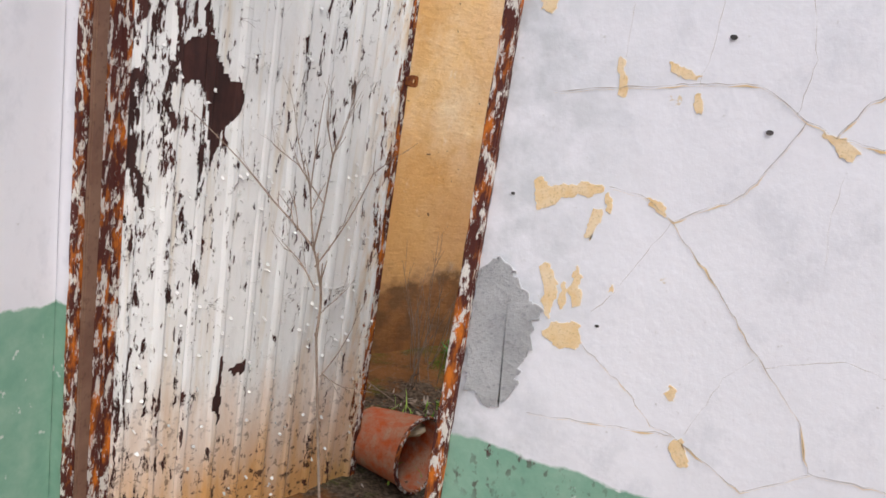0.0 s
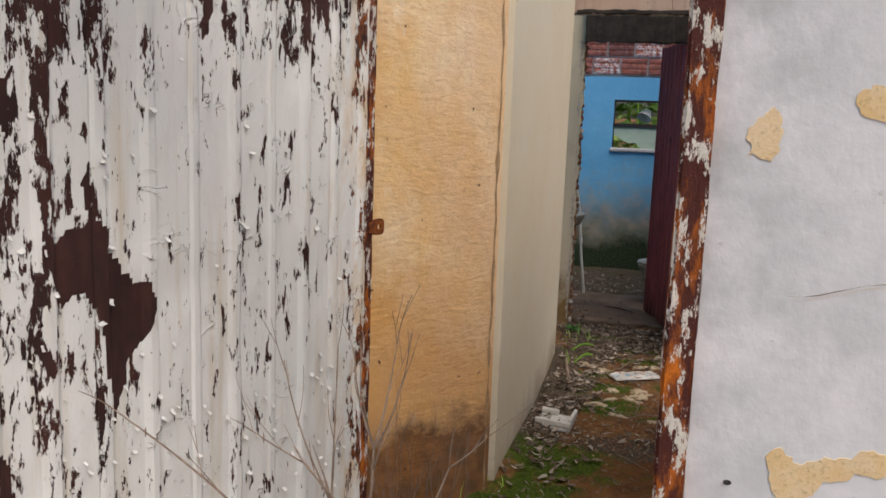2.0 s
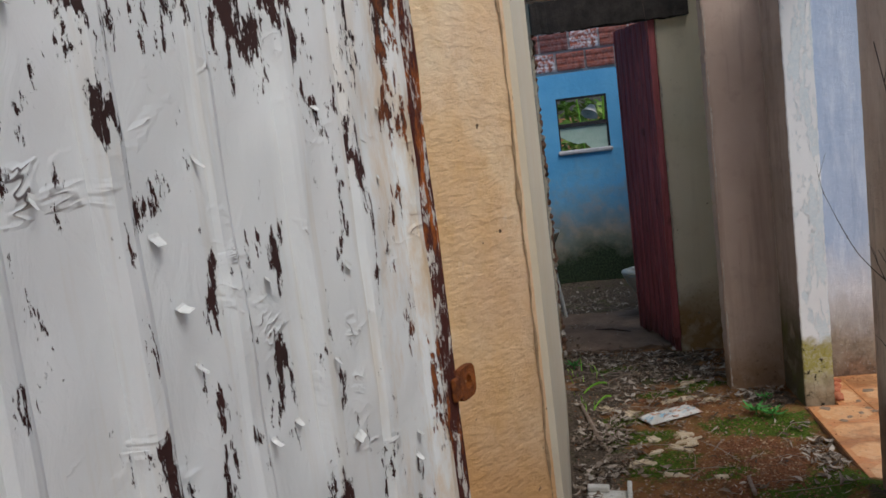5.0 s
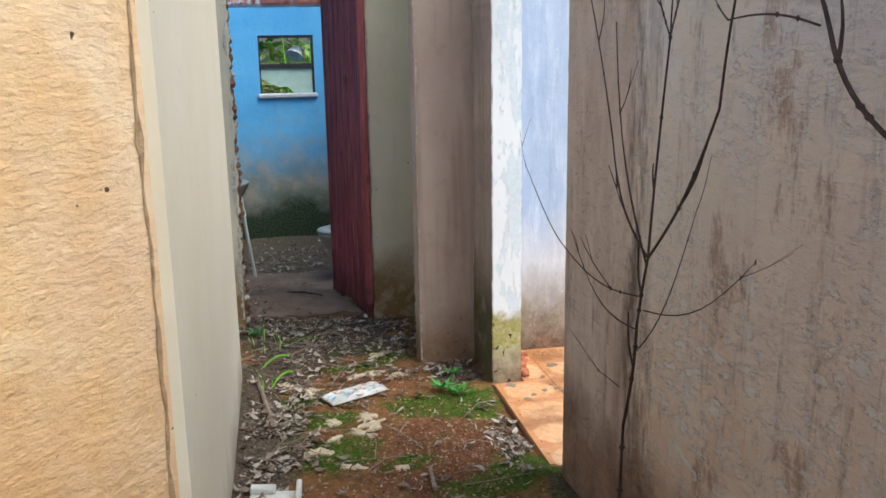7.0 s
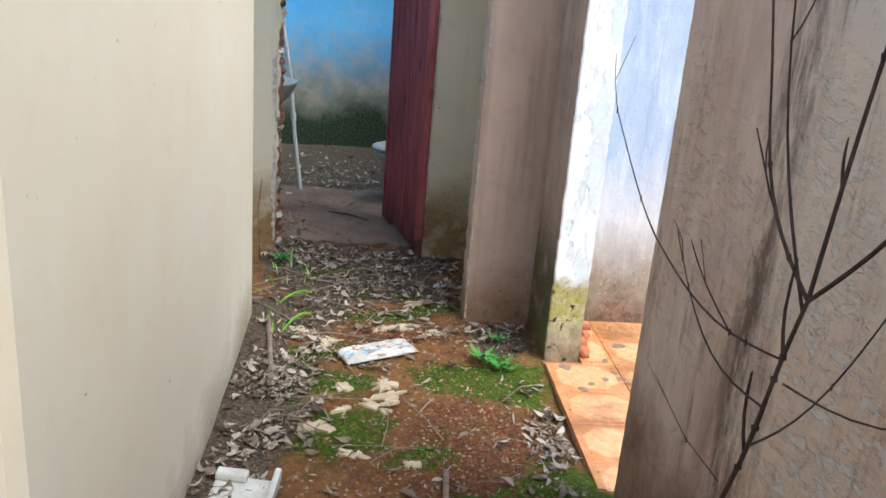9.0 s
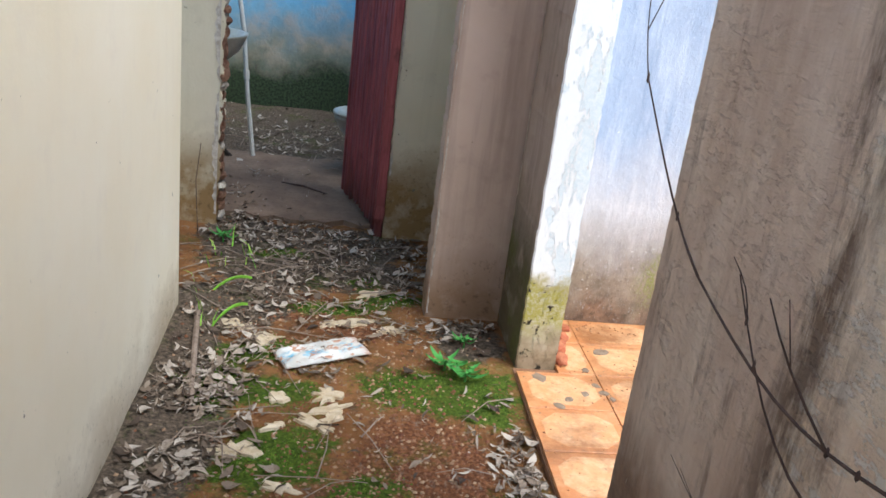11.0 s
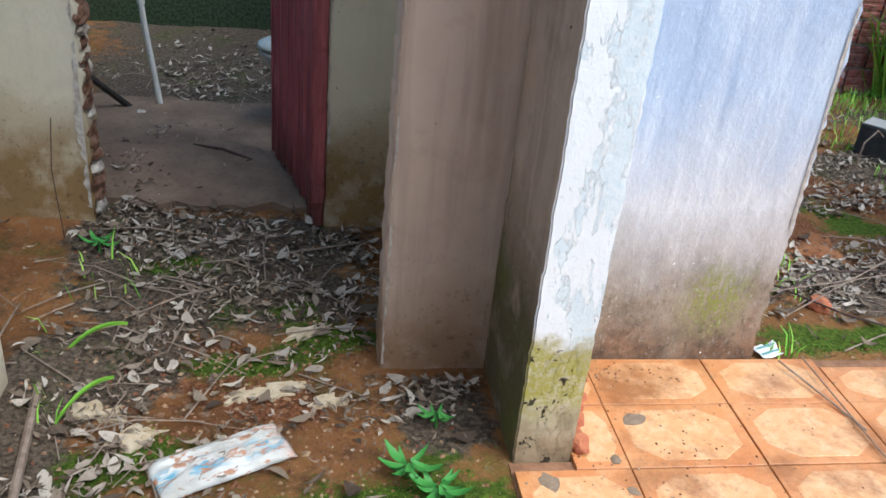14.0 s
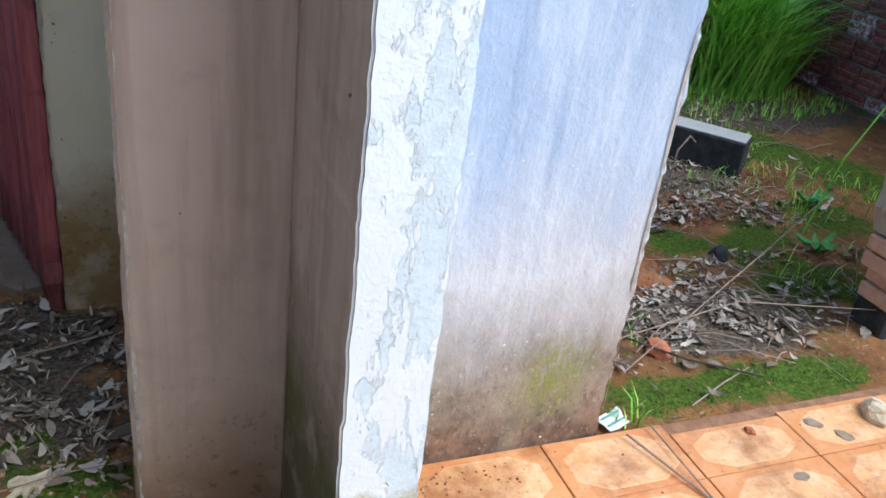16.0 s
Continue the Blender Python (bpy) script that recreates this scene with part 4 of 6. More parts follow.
# ---- ribbed steel door leaf ----
def sheet_y(u, z):
    """Depth of the sheet across the leaf: pressed ribs, with dents."""
    p = (u - 0.03) % 0.0872
    rib = 0.0
    if p < 0.006:
        rib = p / 0.006
    elif p < 0.020:
        rib = 1.0
    elif p < 0.026:
        rib = (0.026 - p) / 0.006
    q = 0.0035 if int((u - 0.03) / 0.0872) % 2 else 0.0
    dent = 0.005 * max(0.0, noise.noise(Vector((u * 9, z * 6, 4)))) + 0.002 * noise.noise(Vector((u * 30, z * 16, 9)))
    return -0.007 * rib - q + dent


def in_poly(x, y, poly):
    inside = False
    j = len(poly) - 1
    for i in range(len(poly)):
        xi, yi = poly[i]
        xj, yj = poly[j]
        if (yi > y) != (yj > y) and x < (xj - xi) * (y - yi) / (yj - yi) + xi:
            inside = not inside
        j = i
    return inside


BARE = ([(0.125, 1.37), (0.16, 1.39), (0.19, 1.40), (0.2, 1.50), (0.208, 1.40), (0.225, 1.39), (0.25, 1.325), (0.29, 1.30), (0.312, 1.26), (0.29, 1.215), (0.255, 1.17), (0.238, 1.08), (0.222, 1.18), (0.21, 1.27), (0.18, 1.30), (0.15, 1.285)],
        [(0.045, 1.12), (0.06, 1.08), (0.08, 1.02), (0.048, 1.012)], [(0.30, 0.59), (0.318, 0.585), (0.322, 0.40), (0.308, 0.395)], [(0.33, 0.555), (0.388, 0.57), (0.385, 0.52)],
        [(0.0, 1.30), (0.035, 1.32), (0.03, 1.12), (0.01, 1.05), (-0.01, 1.1)], [(0.065, 1.59), (0.085, 1.62), (0.092, 1.55), (0.08, 1.52)],
        [(0.19, 1.79), (0.235, 1.79), (0.22, 1.74), (0.205, 1.71)], [(0.40, 1.79), (0.44, 1.79), (0.43, 1.70), (0.415, 1.69)], [(0.55, 1.79), (0.70, 1.79), (0.69, 1.78), (0.63, 1.765), (0.60, 1.775), (0.57, 1.75)])


def steel_door():
    e = tagged(new("steel_door"), "open ribbed steel door with peeling white paint and rust", "door")
    nx, nz = 174, 200
    W, Z0, Z1 = 0.850, 0.075, 1.795
    verts, bare = [], []
    for j in range(nz + 1):
        z = Z0 + (Z1 - Z0) * j / nz
        for i in range(nx + 1):
            u = W * i / nx
            verts.append((u, sheet_y(u, z), z + (0.004 * noise.noise(Vector((u * 20, 0, 0))) if j == 0 else 0)))
            wu, wz = u + 0.012 * noise.noise(Vector((u * 35, z * 35, 1))), z + 0.016 * noise.noise(Vector((u * 30, z * 30, 7)))
            bare.append(1.0 if any(in_poly(wu, wz, p) for p in BARE) else 0.0)
    faces = [(j * (nx + 1) + i, j * (nx + 1) + i + 1, (j + 1) * (nx + 1) + i + 1, (j + 1) * (nx + 1) + i) for j in range(nz) for i in range(nx)]
    me = bpy.data.meshes.new("sheet")
    me.from_pydata(verts, [], faces)
    me.attributes.new("bare", "FLOAT", "POINT").data.foreach_set("value", bare)
    me.materials.append(M_SHEET)
    me.update()
    sheet = new("sheet", me)
    sheet.parent = e
    back = part("back_sheet", box_bm(0.01, 0.84, 0.02, 0.024, 0.08, 1.79), M_BROWNBAR, e)
    for nm, b in (("stile", (0.828, 0.853, -0.012, 0.03, 0.07, 2.09)), ("stile", (-0.004, 0.02, -0.006, 0.03, 0.07, 2.09)), ("rail", (0.02, 0.828, -0.010, 0.03, 1.793, 1.825)), ("rail", (0.02, 0.828, -0.008, 0.03, 2.06, 2.09)), ("glazing_bar", (0.50, 0.512, 0.002, 0.02, 1.825, 2.06))):
        bm = box_bm(*b, bevel=0.002)
        bmesh.ops.subdivide_edges(bm, edges=[x for x in bm.edges if x.calc_length() > 0.3], cuts=40)
        for v in bm.verts:
            v.co += Vector((noise.noise(v.co * 40), noise.noise(v.co * 33 + Vector((3, 3, 3))), 0)) * 0.0016
        part(nm, bm, M_RUST, e, "rusted steel " + nm.replace("_", " "))
    for x0, x1 in ((0.022, 0.499), (0.513, 0.826)):
        g = part("pane", box_bm(x0, x1, 0.009, 0.012, 1.826, 2.059), M_GLASS, e, "dusty glass pane")
        g.visible_shadow = False
    # hasp: a bent lug with a round hole
    bm = bmesh.new()
    n = 20
    outer, inner = [], []
    for k in range(n):
        a = k * math.tau / n
        cx, cz = math.cos(a), math.sin(a)
        s = 1 / max(abs(cx), abs(cz)) ** 0.75
        outer.append(bm.verts.new((0.868 + 0.018 * cx * s, -0.016, 1.334 + 0.017 * cz * s)))
        inner.append(bm.verts.new((0.870 + 0.0065 * cx, -0.016, 1.334 + 0.007 * cz)))
    for k in range(n):
        bm.faces.new((outer[k], outer[(k + 1) % n], inner[(k + 1) % n], inner[k]))
    r = bmesh.ops.extrude_face_region(bm, geom=bm.faces[:])
    for v in r["geom"]:
        if isinstance(v, bmesh.types.BMVert):
            v.co.y += 0.006
    bmesh.ops.recalc_face_normals(bm, faces=bm.faces[:])
    hasp = part("hasp", bm, M_ORUST, e, "rusty hasp lug with a hole")
    part("hasp_strap", box_bm(0.836, 0.852, -0.0175, -0.0125, 1.322, 1.346, 0.002), M_ORUST, hasp)
    # curled paint flakes
    rng = random.Random(3)
    bm = bmesh.new()
    for _ in range(330):
        u, z = rng.uniform(0.02, 0.84), rng.uniform(0.1, 1.78) if rng.random() < 0.5 else rng.uniform(0.5, 1.15)
        w, h = rng.uniform(0.003, 0.011), rng.uniform(0.003, 0.010)
        ang = rng.uniform(-0.6, 0.6)
        y0 = sheet_y(u, z) - 0.0008
        lift = rng.uniform(0.002, 0.009)
        prev = None
        for s in range(4):
            t = s / 3
            rowv = []
            for sx in (-0.5, 0.5):
                px, pz = sx * w * (1 - 0.5 * t * rng.random()), -h * t
                rowv.append(bm.verts.new((u + px * math.cos(ang) - pz * math.sin(ang), y0 - lift * t * t, z + px * math.sin(ang) + pz * math.cos(ang))))
            if prev:
                bm.faces.new((prev[0], prev[1], rowv[1], rowv[0]))
            prev = rowv
    fl = part("paint_flakes", bm, M_FLAKE, e, "curled white paint flakes")
    tagged(fl, kind="stuff")
    e.matrix_world = pose(-1.0, 2.104, 0, 0, 0, 70.1)
    return e


steel_door()


# ---- shrubs ----
def stem_path(a, b, bend, n, rng):
    a, b = Vector(a), Vector(b)
    side = Vector((rng.uniform(-1, 1), rng.uniform(-1, 1), rng.uniform(-0.4, 0.4))) * min(0.012, 0.06 * (b - a).length)
    return [a.lerp(b, i / n) + (Vector(bend) + side) * math.sin(math.pi * i / n) for i in range(n + 1)]


def shrub(name, label, segs, mat, rng, buds=0, twigs=0, reach=1.0):
    """A bare shrub: segs are (start, end, bend, thick radius, thin radius)."""
    e = tagged(new(name), label, "shrub")
    for k, (a, b, bend, r0, r1) in enumerate(segs):
        pts = stem_path(a, b, bend, 9, rng)
        part("stem" if k == 0 else "branch", tube_bm(pts, [(r0 + (r1 - r0) * i / 9) * (0.8 if mat is M_STEM else 1.0) for i in range(10)], 6), mat, e)
        for _ in range(twigs if k else 0):
            i = rng.randint(3, 9)
            d = (pts[-1] - pts[0]).normalized()
            tip = pts[i] + (d + Vector((rng.uniform(-0.25, 0.25), rng.uniform(-0.8, 0.8), rng.uniform(-0.2, 0.7)))).normalized() * rng.uniform(0.05, 0.15) * reach
            tp = stem_path(pts[i], tip, (0, 0, 0), 4, rng)
            tw = part("twig", tube_bm(tp, [r1 * 0.9, r1 * 0.8, r1 * 0.7, r1 * 0.6, r1 * 0.4], 4), mat, e)
            if rng.random() < 0.7:
                tip2 = tp[2] + (tip - tp[0]).normalized() * 0.05 * reach + Vector((rng.uniform(-0.03, 0.03), rng.uniform(-0.04, 0.04), 0.02)) * reach
                part("twig", tube_bm([tp[2], tip2], [r1 * 0.6, r1 * 0.4], 4), mat, e)
        for _ in range(buds):
            p = pts[rng.randint(2, 9)]
            bm = bmesh.new()
            bmesh.ops.create_icosphere(bm, subdivisions=1, radius=1.0, matrix=Matrix.Translation(p) @ Matrix.Diagonal((r1 * 1.6, r1 * 1.6, 0.006, 1)))
            part("bud", bm, mat, e)
    return e


def D(x, z, off=0.0):
    """A point of the dry shrub, which grows in the plane of the doorway."""
    return (x, 1.955 + off, z)


R3 = random.Random(21)
shrub("dry_shrub", "leafless grey-brown dry shrub growing in the doorway", [
    (D(-0.235, 0.05), D(-0.379, 0.93), (0, 0, 0), 0.0034, 0.0026), (D(-0.379, 0.93), D(-0.405, 1.089), (0, 0, 0), 0.0026, 0.0022),
    (D(-0.405, 1.089), D(-0.490, 1.157, -0.01), (0, 0, 0), 0.0018, 0.0015), (D(-0.490, 1.157, -0.01), D(-0.663, 1.280, -0.02), (0, 0, 0), 0.0015, 0.0007),
    (D(-0.405, 1.089), D(-0.436, 1.187, 0.02), (0, 0, 0), 0.0017, 0.0013), (D(-0.436, 1.187, 0.02), D(-0.435, 1.349, 0.03), (0.01, 0, 0), 0.0013, 0.0006),
    (D(-0.405, 1.089), D(-0.383, 1.264, -0.01), (0, 0, 0), 0.0019, 0.0013), (D(-0.383, 1.264, -0.01), D(-0.354, 1.338, -0.02), (0, 0, 0), 0.0012, 0.0006), (D(-0.383, 1.264, -0.01), D(-0.408, 1.358), (0, 0, 0), 0.0012, 0.0006),
    (D(-0.398, 1.055), D(-0.316, 1.242, 0.02), (0, 0, 0), 0.0016, 0.0010), (D(-0.316, 1.242, 0.02), D(-0.280, 1.278, 0.02), (0, 0, 0), 0.0009, 0.0005),
    (D(-0.392, 1.012), D(-0.431, 1.05, 0.01), (0, 0, 0), 0.0013, 0.0010), (D(-0.431, 1.05, 0.01), D(-0.481, 1.067, 0.02), (0, 0, 0.004), 0.0010, 0.0005),
    (D(-0.383, 0.96), D(-0.341, 1.011, -0.01), (0, 0, 0), 0.0011, 0.0005), (D(-0.397, 1.175), D(-0.466, 1.227, 0.02), (0, 0, 0), 0.0012, 0.0009), (D(-0.466, 1.227, 0.02), D(-0.532, 1.252, 0.03), (0, 0, 0), 0.0009, 0.0005),
    (D(-0.360, 0.86), D(-0.302, 0.838, 0.01), (0, 0, 0), 0.0012, 0.0006), (D(-0.362, 0.85), D(-0.309, 0.971, 0.01), (0, 0, 0), 0.0012, 0.0006), (D(-0.436, 1.187, 0.02), D(-0.488, 1.332, 0.02), (0, 0, 0), 0.0011, 0.0005), (D(-0.383, 1.264, -0.01), D(-0.372, 1.359, 0.02), (0, 0, 0), 0.0011, 0.0005)], M_STEM2, R3, 1, 3, 0.5)


shrub("bare_shrub", "leafless dark-stemmed shrub against the weathered wall", [
    ((0.400, 4.60, 0.050), (0.388, 4.53, 0.62), (0, 0, 0), 0.0060, 0.0052), ((0.388, 4.53, 0.62), (0.322, 4.322, 0.955), (0, -0.012, 0.012), 0.0052, 0.0042), ((0.322, 4.322, 0.955), (0.318, 4.269, 1.119), (0, 0, 0), 0.0037, 0.0035),
    ((0.318, 4.269, 1.119), (0.309, 4.455, 1.351), (0, 0.02, -0.02), 0.0034, 0.0023), ((0.309, 4.455, 1.351), (0.300, 4.593, 1.678), (0, -0.02, 0), 0.0023, 0.0016), ((0.318, 4.274, 1.101), (0.326, 4.494, 1.609), (0, 0.05, -0.03), 0.0030, 0.0015),
    ((0.318, 4.269, 1.119), (0.318, 4.205, 1.568), (0, 0, 0), 0.0037, 0.0026), ((0.318, 4.205, 1.568), (0.318, 4.283, 1.695), (0, 0, 0), 0.0023, 0.0015), ((0.318, 4.205, 1.568), (0.318, 4.188, 1.807), (0, 0, 0), 0.0023, 0.0015), ((0.318, 4.205, 1.568), (0.318, 4.137, 1.695), (0, 0, 0), 0.0023, 0.0015),
    ((0.318, 4.269, 1.119), (0.308, 3.986, 1.445), (0, 0, -0.02), 0.0041, 0.0030), ((0.308, 3.986, 1.445), (0.300, 3.894, 1.764), (0, 0.02, 0), 0.0030, 0.0023),
    ((0.318, 4.298, 1.027), (0.230, 4.576, 1.097), (0, 0, -0.03), 0.0024, 0.0015), ((0.230, 4.576, 1.097), (0.160, 4.637, 1.278), (0, 0, -0.03), 0.0019, 0.0010),
    ((0.318, 4.320, 0.947), (0.236, 4.508, 1.130), (0, 0, -0.05), 0.0023, 0.0010), ((0.318, 4.282, 1.001), (0.317, 3.860, 1.205), (0, 0, -0.04), 0.0021, 0.0010),
    ((0.318, 4.329, 0.884), (0.326, 4.085, 1.248), (0, 0, -0.05), 0.0023, 0.0010), ((0.318, 4.398, 0.781), (0.309, 4.507, 0.783), (0, 0, 0), 0.0015, 0.0009)], M_STEM, R3, 2, 1)
shrub("hanging_branch", "dark dry branch that leans over the passage", [
    ((0.46, 3.60, 0.06), (0.42, 3.68, 1.40), (0, -0.03, 0), 0.009, 0.006), ((0.42, 3.68, 1.40), (0.40, 3.82, 1.54), (0, 0, 0), 0.006, 0.005), ((0.40, 3.82, 1.54), (0.40, 3.94, 1.72), (0, 0, 0), 0.005, 0.003), ((0.40, 3.86, 1.577), (0.40, 4.14, 1.597), (0, 0, 0.01), 0.003, 0.002)], M_STEM, R3, 3, 1)

# ---- timber head, red door ----
def rough_beam(x0, x1, y0, y1, z0, z1, amp):
    """A weathered timber: edges worn and eaten unevenly along its length."""
    bm = box_bm(x0, x1, y0, y1, z0, z1, 0.004)
    bmesh.ops.subdivide_edges(bm, edges=[x for x in bm.edges if abs(x.verts[0].co.x - x.verts[1].co.x) > 0.2], cuts=44)
    for v in bm.verts:
        v.co.z += amp * (noise.noise(v.co * 14) + 0.6 * noise.noise(v.co * 45))
        v.co.y += 0.4 * amp * noise.noise(v.co * 30)
    return bm


# near-black beam covers the band above the inner opening
tagged(part("timber_head", rough_beam(-0.65, 0.30, 7.55, 7.62, 2.09, 2.36, 0.012), M_DARKWOOD), "near-black timber beam over the inner doorway", "beam", kind="structure")
tagged(part("timber_lintel", rough_beam(-0.65, 0.262, 6.756, 6.80, 2.197, 2.222, 0.009), M_DARKWOOD), "rotten timber strip under the wall head", "lintel", kind="structure")


def red_door():
    e = tagged(new("wooden_door"), "open dark red boarded wooden door, rotten at its foot", "door")
    w, n = 0.55, 6
    rng = random.Random(4)
    for k in range(n):
        x0, x1 = w * k / n + 0.0015, w * (k + 1) / n - 0.0015
        prof = [(x0, 0.0), (x0 + 0.012, 0.005), (x0 + 0.018, 0.005), (x0 + 0.024, -0.004), (x1 - 0.024, -0.004), (x1 - 0.018, 0.005), (x1 - 0.010, 0.005), (x1, 0.0), (x1, -0.03), (x0, -0.03)]
        bm = bmesh.new()
        zb = 0.03 + rng.uniform(0, 0.02)
        lo = [bm.verts.new((x, y, zb + rng.uniform(0, 0.012))) for x, y in prof]
        hi = [bm.verts.new((x, y, 2.10)) for x, y in prof]
        for i in range(len(prof)):
            j = (i + 1) % len(prof)
            bm.faces.new((lo[i], lo[j], hi[j], hi[i]))
        bm.faces.new(lo[::-1])
        bm.faces.new(hi)
        bmesh.ops.recalc_face_normals(bm, faces=bm.faces[:])
        part("board", bm, M_RED, e)
    for z in (0.3, 1.05, 1.8):
        part("ledge", box_bm(0.02, w - 0.02, -0.055, -0.031, z, z + 0.1, 0.003), M_RED, e)
    part("hanging_stile", box_bm(-0.03, -0.001, -0.03, 0.008, 0.02, 2.10, 0.004), M_RED, e)
    # the leaf stands open into the washroom, hung on the near jamb
    e.matrix_world = pose(0.045, 7.665, 0, 0, 0, 106.0)
    f = tagged(new("door_frame_inner"), "splintered red-brown timber door post with a rotten foot", "door frame", kind="structure")
    bm = box_bm(0.052, 0.0965, 7.588, 7.66, 0.0, 2.12, 0.004)
    bmesh.ops.subdivide_edges(bm, edges=[x for x in bm.edges if x.calc_length() > 0.5], cuts=70)
    for v in bm.verts:
        rot = max(0.0, 1 - v.co.z / 0.45)
        v.co.x += (0.004 + 0.012 * rot) * noise.noise(Vector((v.co.x * 20, v.co.y * 20, v.co.z * 12)))
        v.co.y += (0.003 + 0.014 * rot) * noise.noise(Vector((v.co.y * 20, 4, v.co.z * 15)))
    part("frame_post", bm, M_RED, f)


red_door()


# ---- washroom ----
def small_window():
    e = tagged(new("window_1"), "small steel window with a broken frosted pane", "window", kind="structure")
    y0, y1 = 10.205, 10.235
    for nm, b in (("window_frame", (WX0, WX1, y0, y1, WZ1 - 0.022, WZ1)), ("window_frame", (WX1 - 0.02, WX1, y0, y1, WZ0 + 0.03, WZ1 - 0.022)), ("window_frame", (WX0, WX0 + 0.012, y0, y1, WZ0 + 0.03, WZ1 - 0.022)), ("transom", (WX0 + 0.012, WX1 - 0.02, y0 - 0.006, y1, 1.462, 1.50))):
        part(nm, box_bm(*b, bevel=0.002), M_DARKSTEEL, e)
    part("window_sill", box_bm(WX0 - 0.02, WX1 + 0.02, 10.17, 10.25, WZ0 - 0.012, WZ0 + 0.028, 0.01), M_MORTAR, e)
    a, b, z0, z1 = WX0 + 0.012, WX1 - 0.02, WZ0 + 0.028, 1.462
    o = [(a, z1), (a, z0 + 0.13), (a + 0.07, z0 + 0.085), (a + 0.15, z0 + 0.05), (a + 0.22, z0 + 0.055), (a + 0.27, z0), (b, z0), (b, z1)]
    part("pane", slab_bm(o, 0.004, (0, 10.215), (1, 0), 0), M_FROST, e, "broken pale frosted pane")


small_window()
bm = lathe_bm([(0.018, 0.0), (0.03, 0.005), (0.075, 0.09), (0.082, 0.10), (0.078, 0.10), (0.07, 0.09), (0.02, 0.012)], 20)
fun = tagged(part("plastic_funnel", bm, M_PVC, smooth=True), "white plastic funnel hanging outside the small window", "funnel")
fun.matrix_world = pose(-0.19, 10.36, 1.64, 150, 25, 0)
part("cord", tube_bm([(-0.19, 10.225, 1.728), (-0.19, 10.30, 1.68), (-0.19, 10.36, 1.645)], 0.003, 5), M_DARKSTEEL, bpy.data.objects["window_1"], "dark cord")


def toilet():
    e = tagged(new("toilet"), "stained white ceramic toilet bowl on the littered floor", "toilet")
    ell = Matrix.Diagonal((0.82, 1.12, 1, 1))
    bm = lathe_bm([(0.11, -0.01), (0.105, 0.04), (0.085, 0.16), (0.10, 0.22), (0.16, 0.30), (0.195, 0.37), (0.198, 0.385), (0.185, 0.388), (0.15, 0.33), (0.06, 0.24), (0.0, 0.23)], 28)
    bm.transform(ell)
    part("bowl", bm, M_CERAMIC, e, smooth=True)
    bm = lathe_bm([(0.135, 0.392), (0.14, 0.412), (0.17, 0.42), (0.20, 0.412), (0.205, 0.398), (0.20, 0.392), (0.135, 0.392)], 28)
    bm.transform(ell)
    part("seat", bm, M_CERAMIC, e, "yellowed seat ring", smooth=True)
    part("cistern", box_bm(-0.18, 0.18, 0.20, 0.36, 0.40, 0.74, 0.025, 3), M_CERAMIC, e)
    e.matrix_world = pose(0.045, 8.55, -0.03, 0, 0, -80)


toilet()
pipe = tagged(new("pvc_pipe"), "slender white plastic pipe leaning in the washroom", "pipe")
part("tube", tube_bm([(-0.622, 8.74, 0.0), (-0.669, 8.74, 0.374), (-0.70, 8.74, 0.72), (-0.745, 8.74, 1.0), (-0.76, 8.74, 1.12)], 0.0125, 10), M_PVC, pipe)
part("coupling", tube_bm([(-0.676, 8.74, 0.46), (-0.680, 8.74, 0.51)], 0.0165, 10), M_PVC, pipe)
sink = tagged(new("wash_basin"), "white ceramic wall basin", "basin")
bm = lathe_bm([(0.03, -0.17), (0.09, -0.15), (0.17, -0.08), (0.205, -0.01), (0.21, 0.0), (0.19, 0.0), (0.14, -0.08), (0.04, -0.12)], 26)
part("bowl", bm, M_CERAMIC, sink, smooth=True)
part("bracket", box_bm(-0.55, -0.19, -0.1, 0.1, -0.06, -0.005, 0.01), M_CERAMIC, sink)
sink.matrix_world = pose(-0.81, 8.05, 0.80)


def bush_bm(cx, cy, z0, z1, rx, ry, n, size, rng):
    bm = bmesh.new()
    for _ in range(n):
        a, r = rng.uniform(0, math.tau), math.sqrt(rng.random())
        p = Vector((cx + rx * r * math.cos(a), cy + ry * r * math.sin(a), rng.uniform(z0, z1)))
        d = Vector((rng.gauss(0, 1), rng.gauss(0, 1), rng.uniform(-0.6, 0.9))).normalized()
        s = d.cross(Vector((rng.gauss(0, 1), rng.gauss(0, 1), rng.gauss(0, 1)))).normalized()
        l = size * rng.uniform(0.6, 1.5)
        w = l * rng.uniform(0.12, 0.25)
        v = [bm.verts.new(p), bm.verts.new(p + d * l * 0.45 + s * w), bm.verts.new(p + d * l - Vector((0, 0, l * 0.2))), bm.verts.new(p + d * l * 0.45 - s * w)]
        bm.faces.new(v)
    return bm


R4 = random.Random(8)
bush = tagged(new("bush"), "dense green bush behind the washroom window", "bush")
part("crown", bush_bm(-0.3, 12.3, 0.1, 2.6, 1.9, 0.9, 5000, 0.15, R4), M_BUSH, bush)
for k in range(10):
    x = -1.3 + 0.22 * k + R4.uniform(-0.08, 0.08)
    part("stem", tube_bm([(x, 11.1, 0), (x + R4.uniform(-0.1, 0.1), 11.05, 1.2), (x + R4.uniform(-0.25, 0.25), 11.1, 2.6)], [0.014, 0.010, 0.005], 5), M_GRASS, bush)

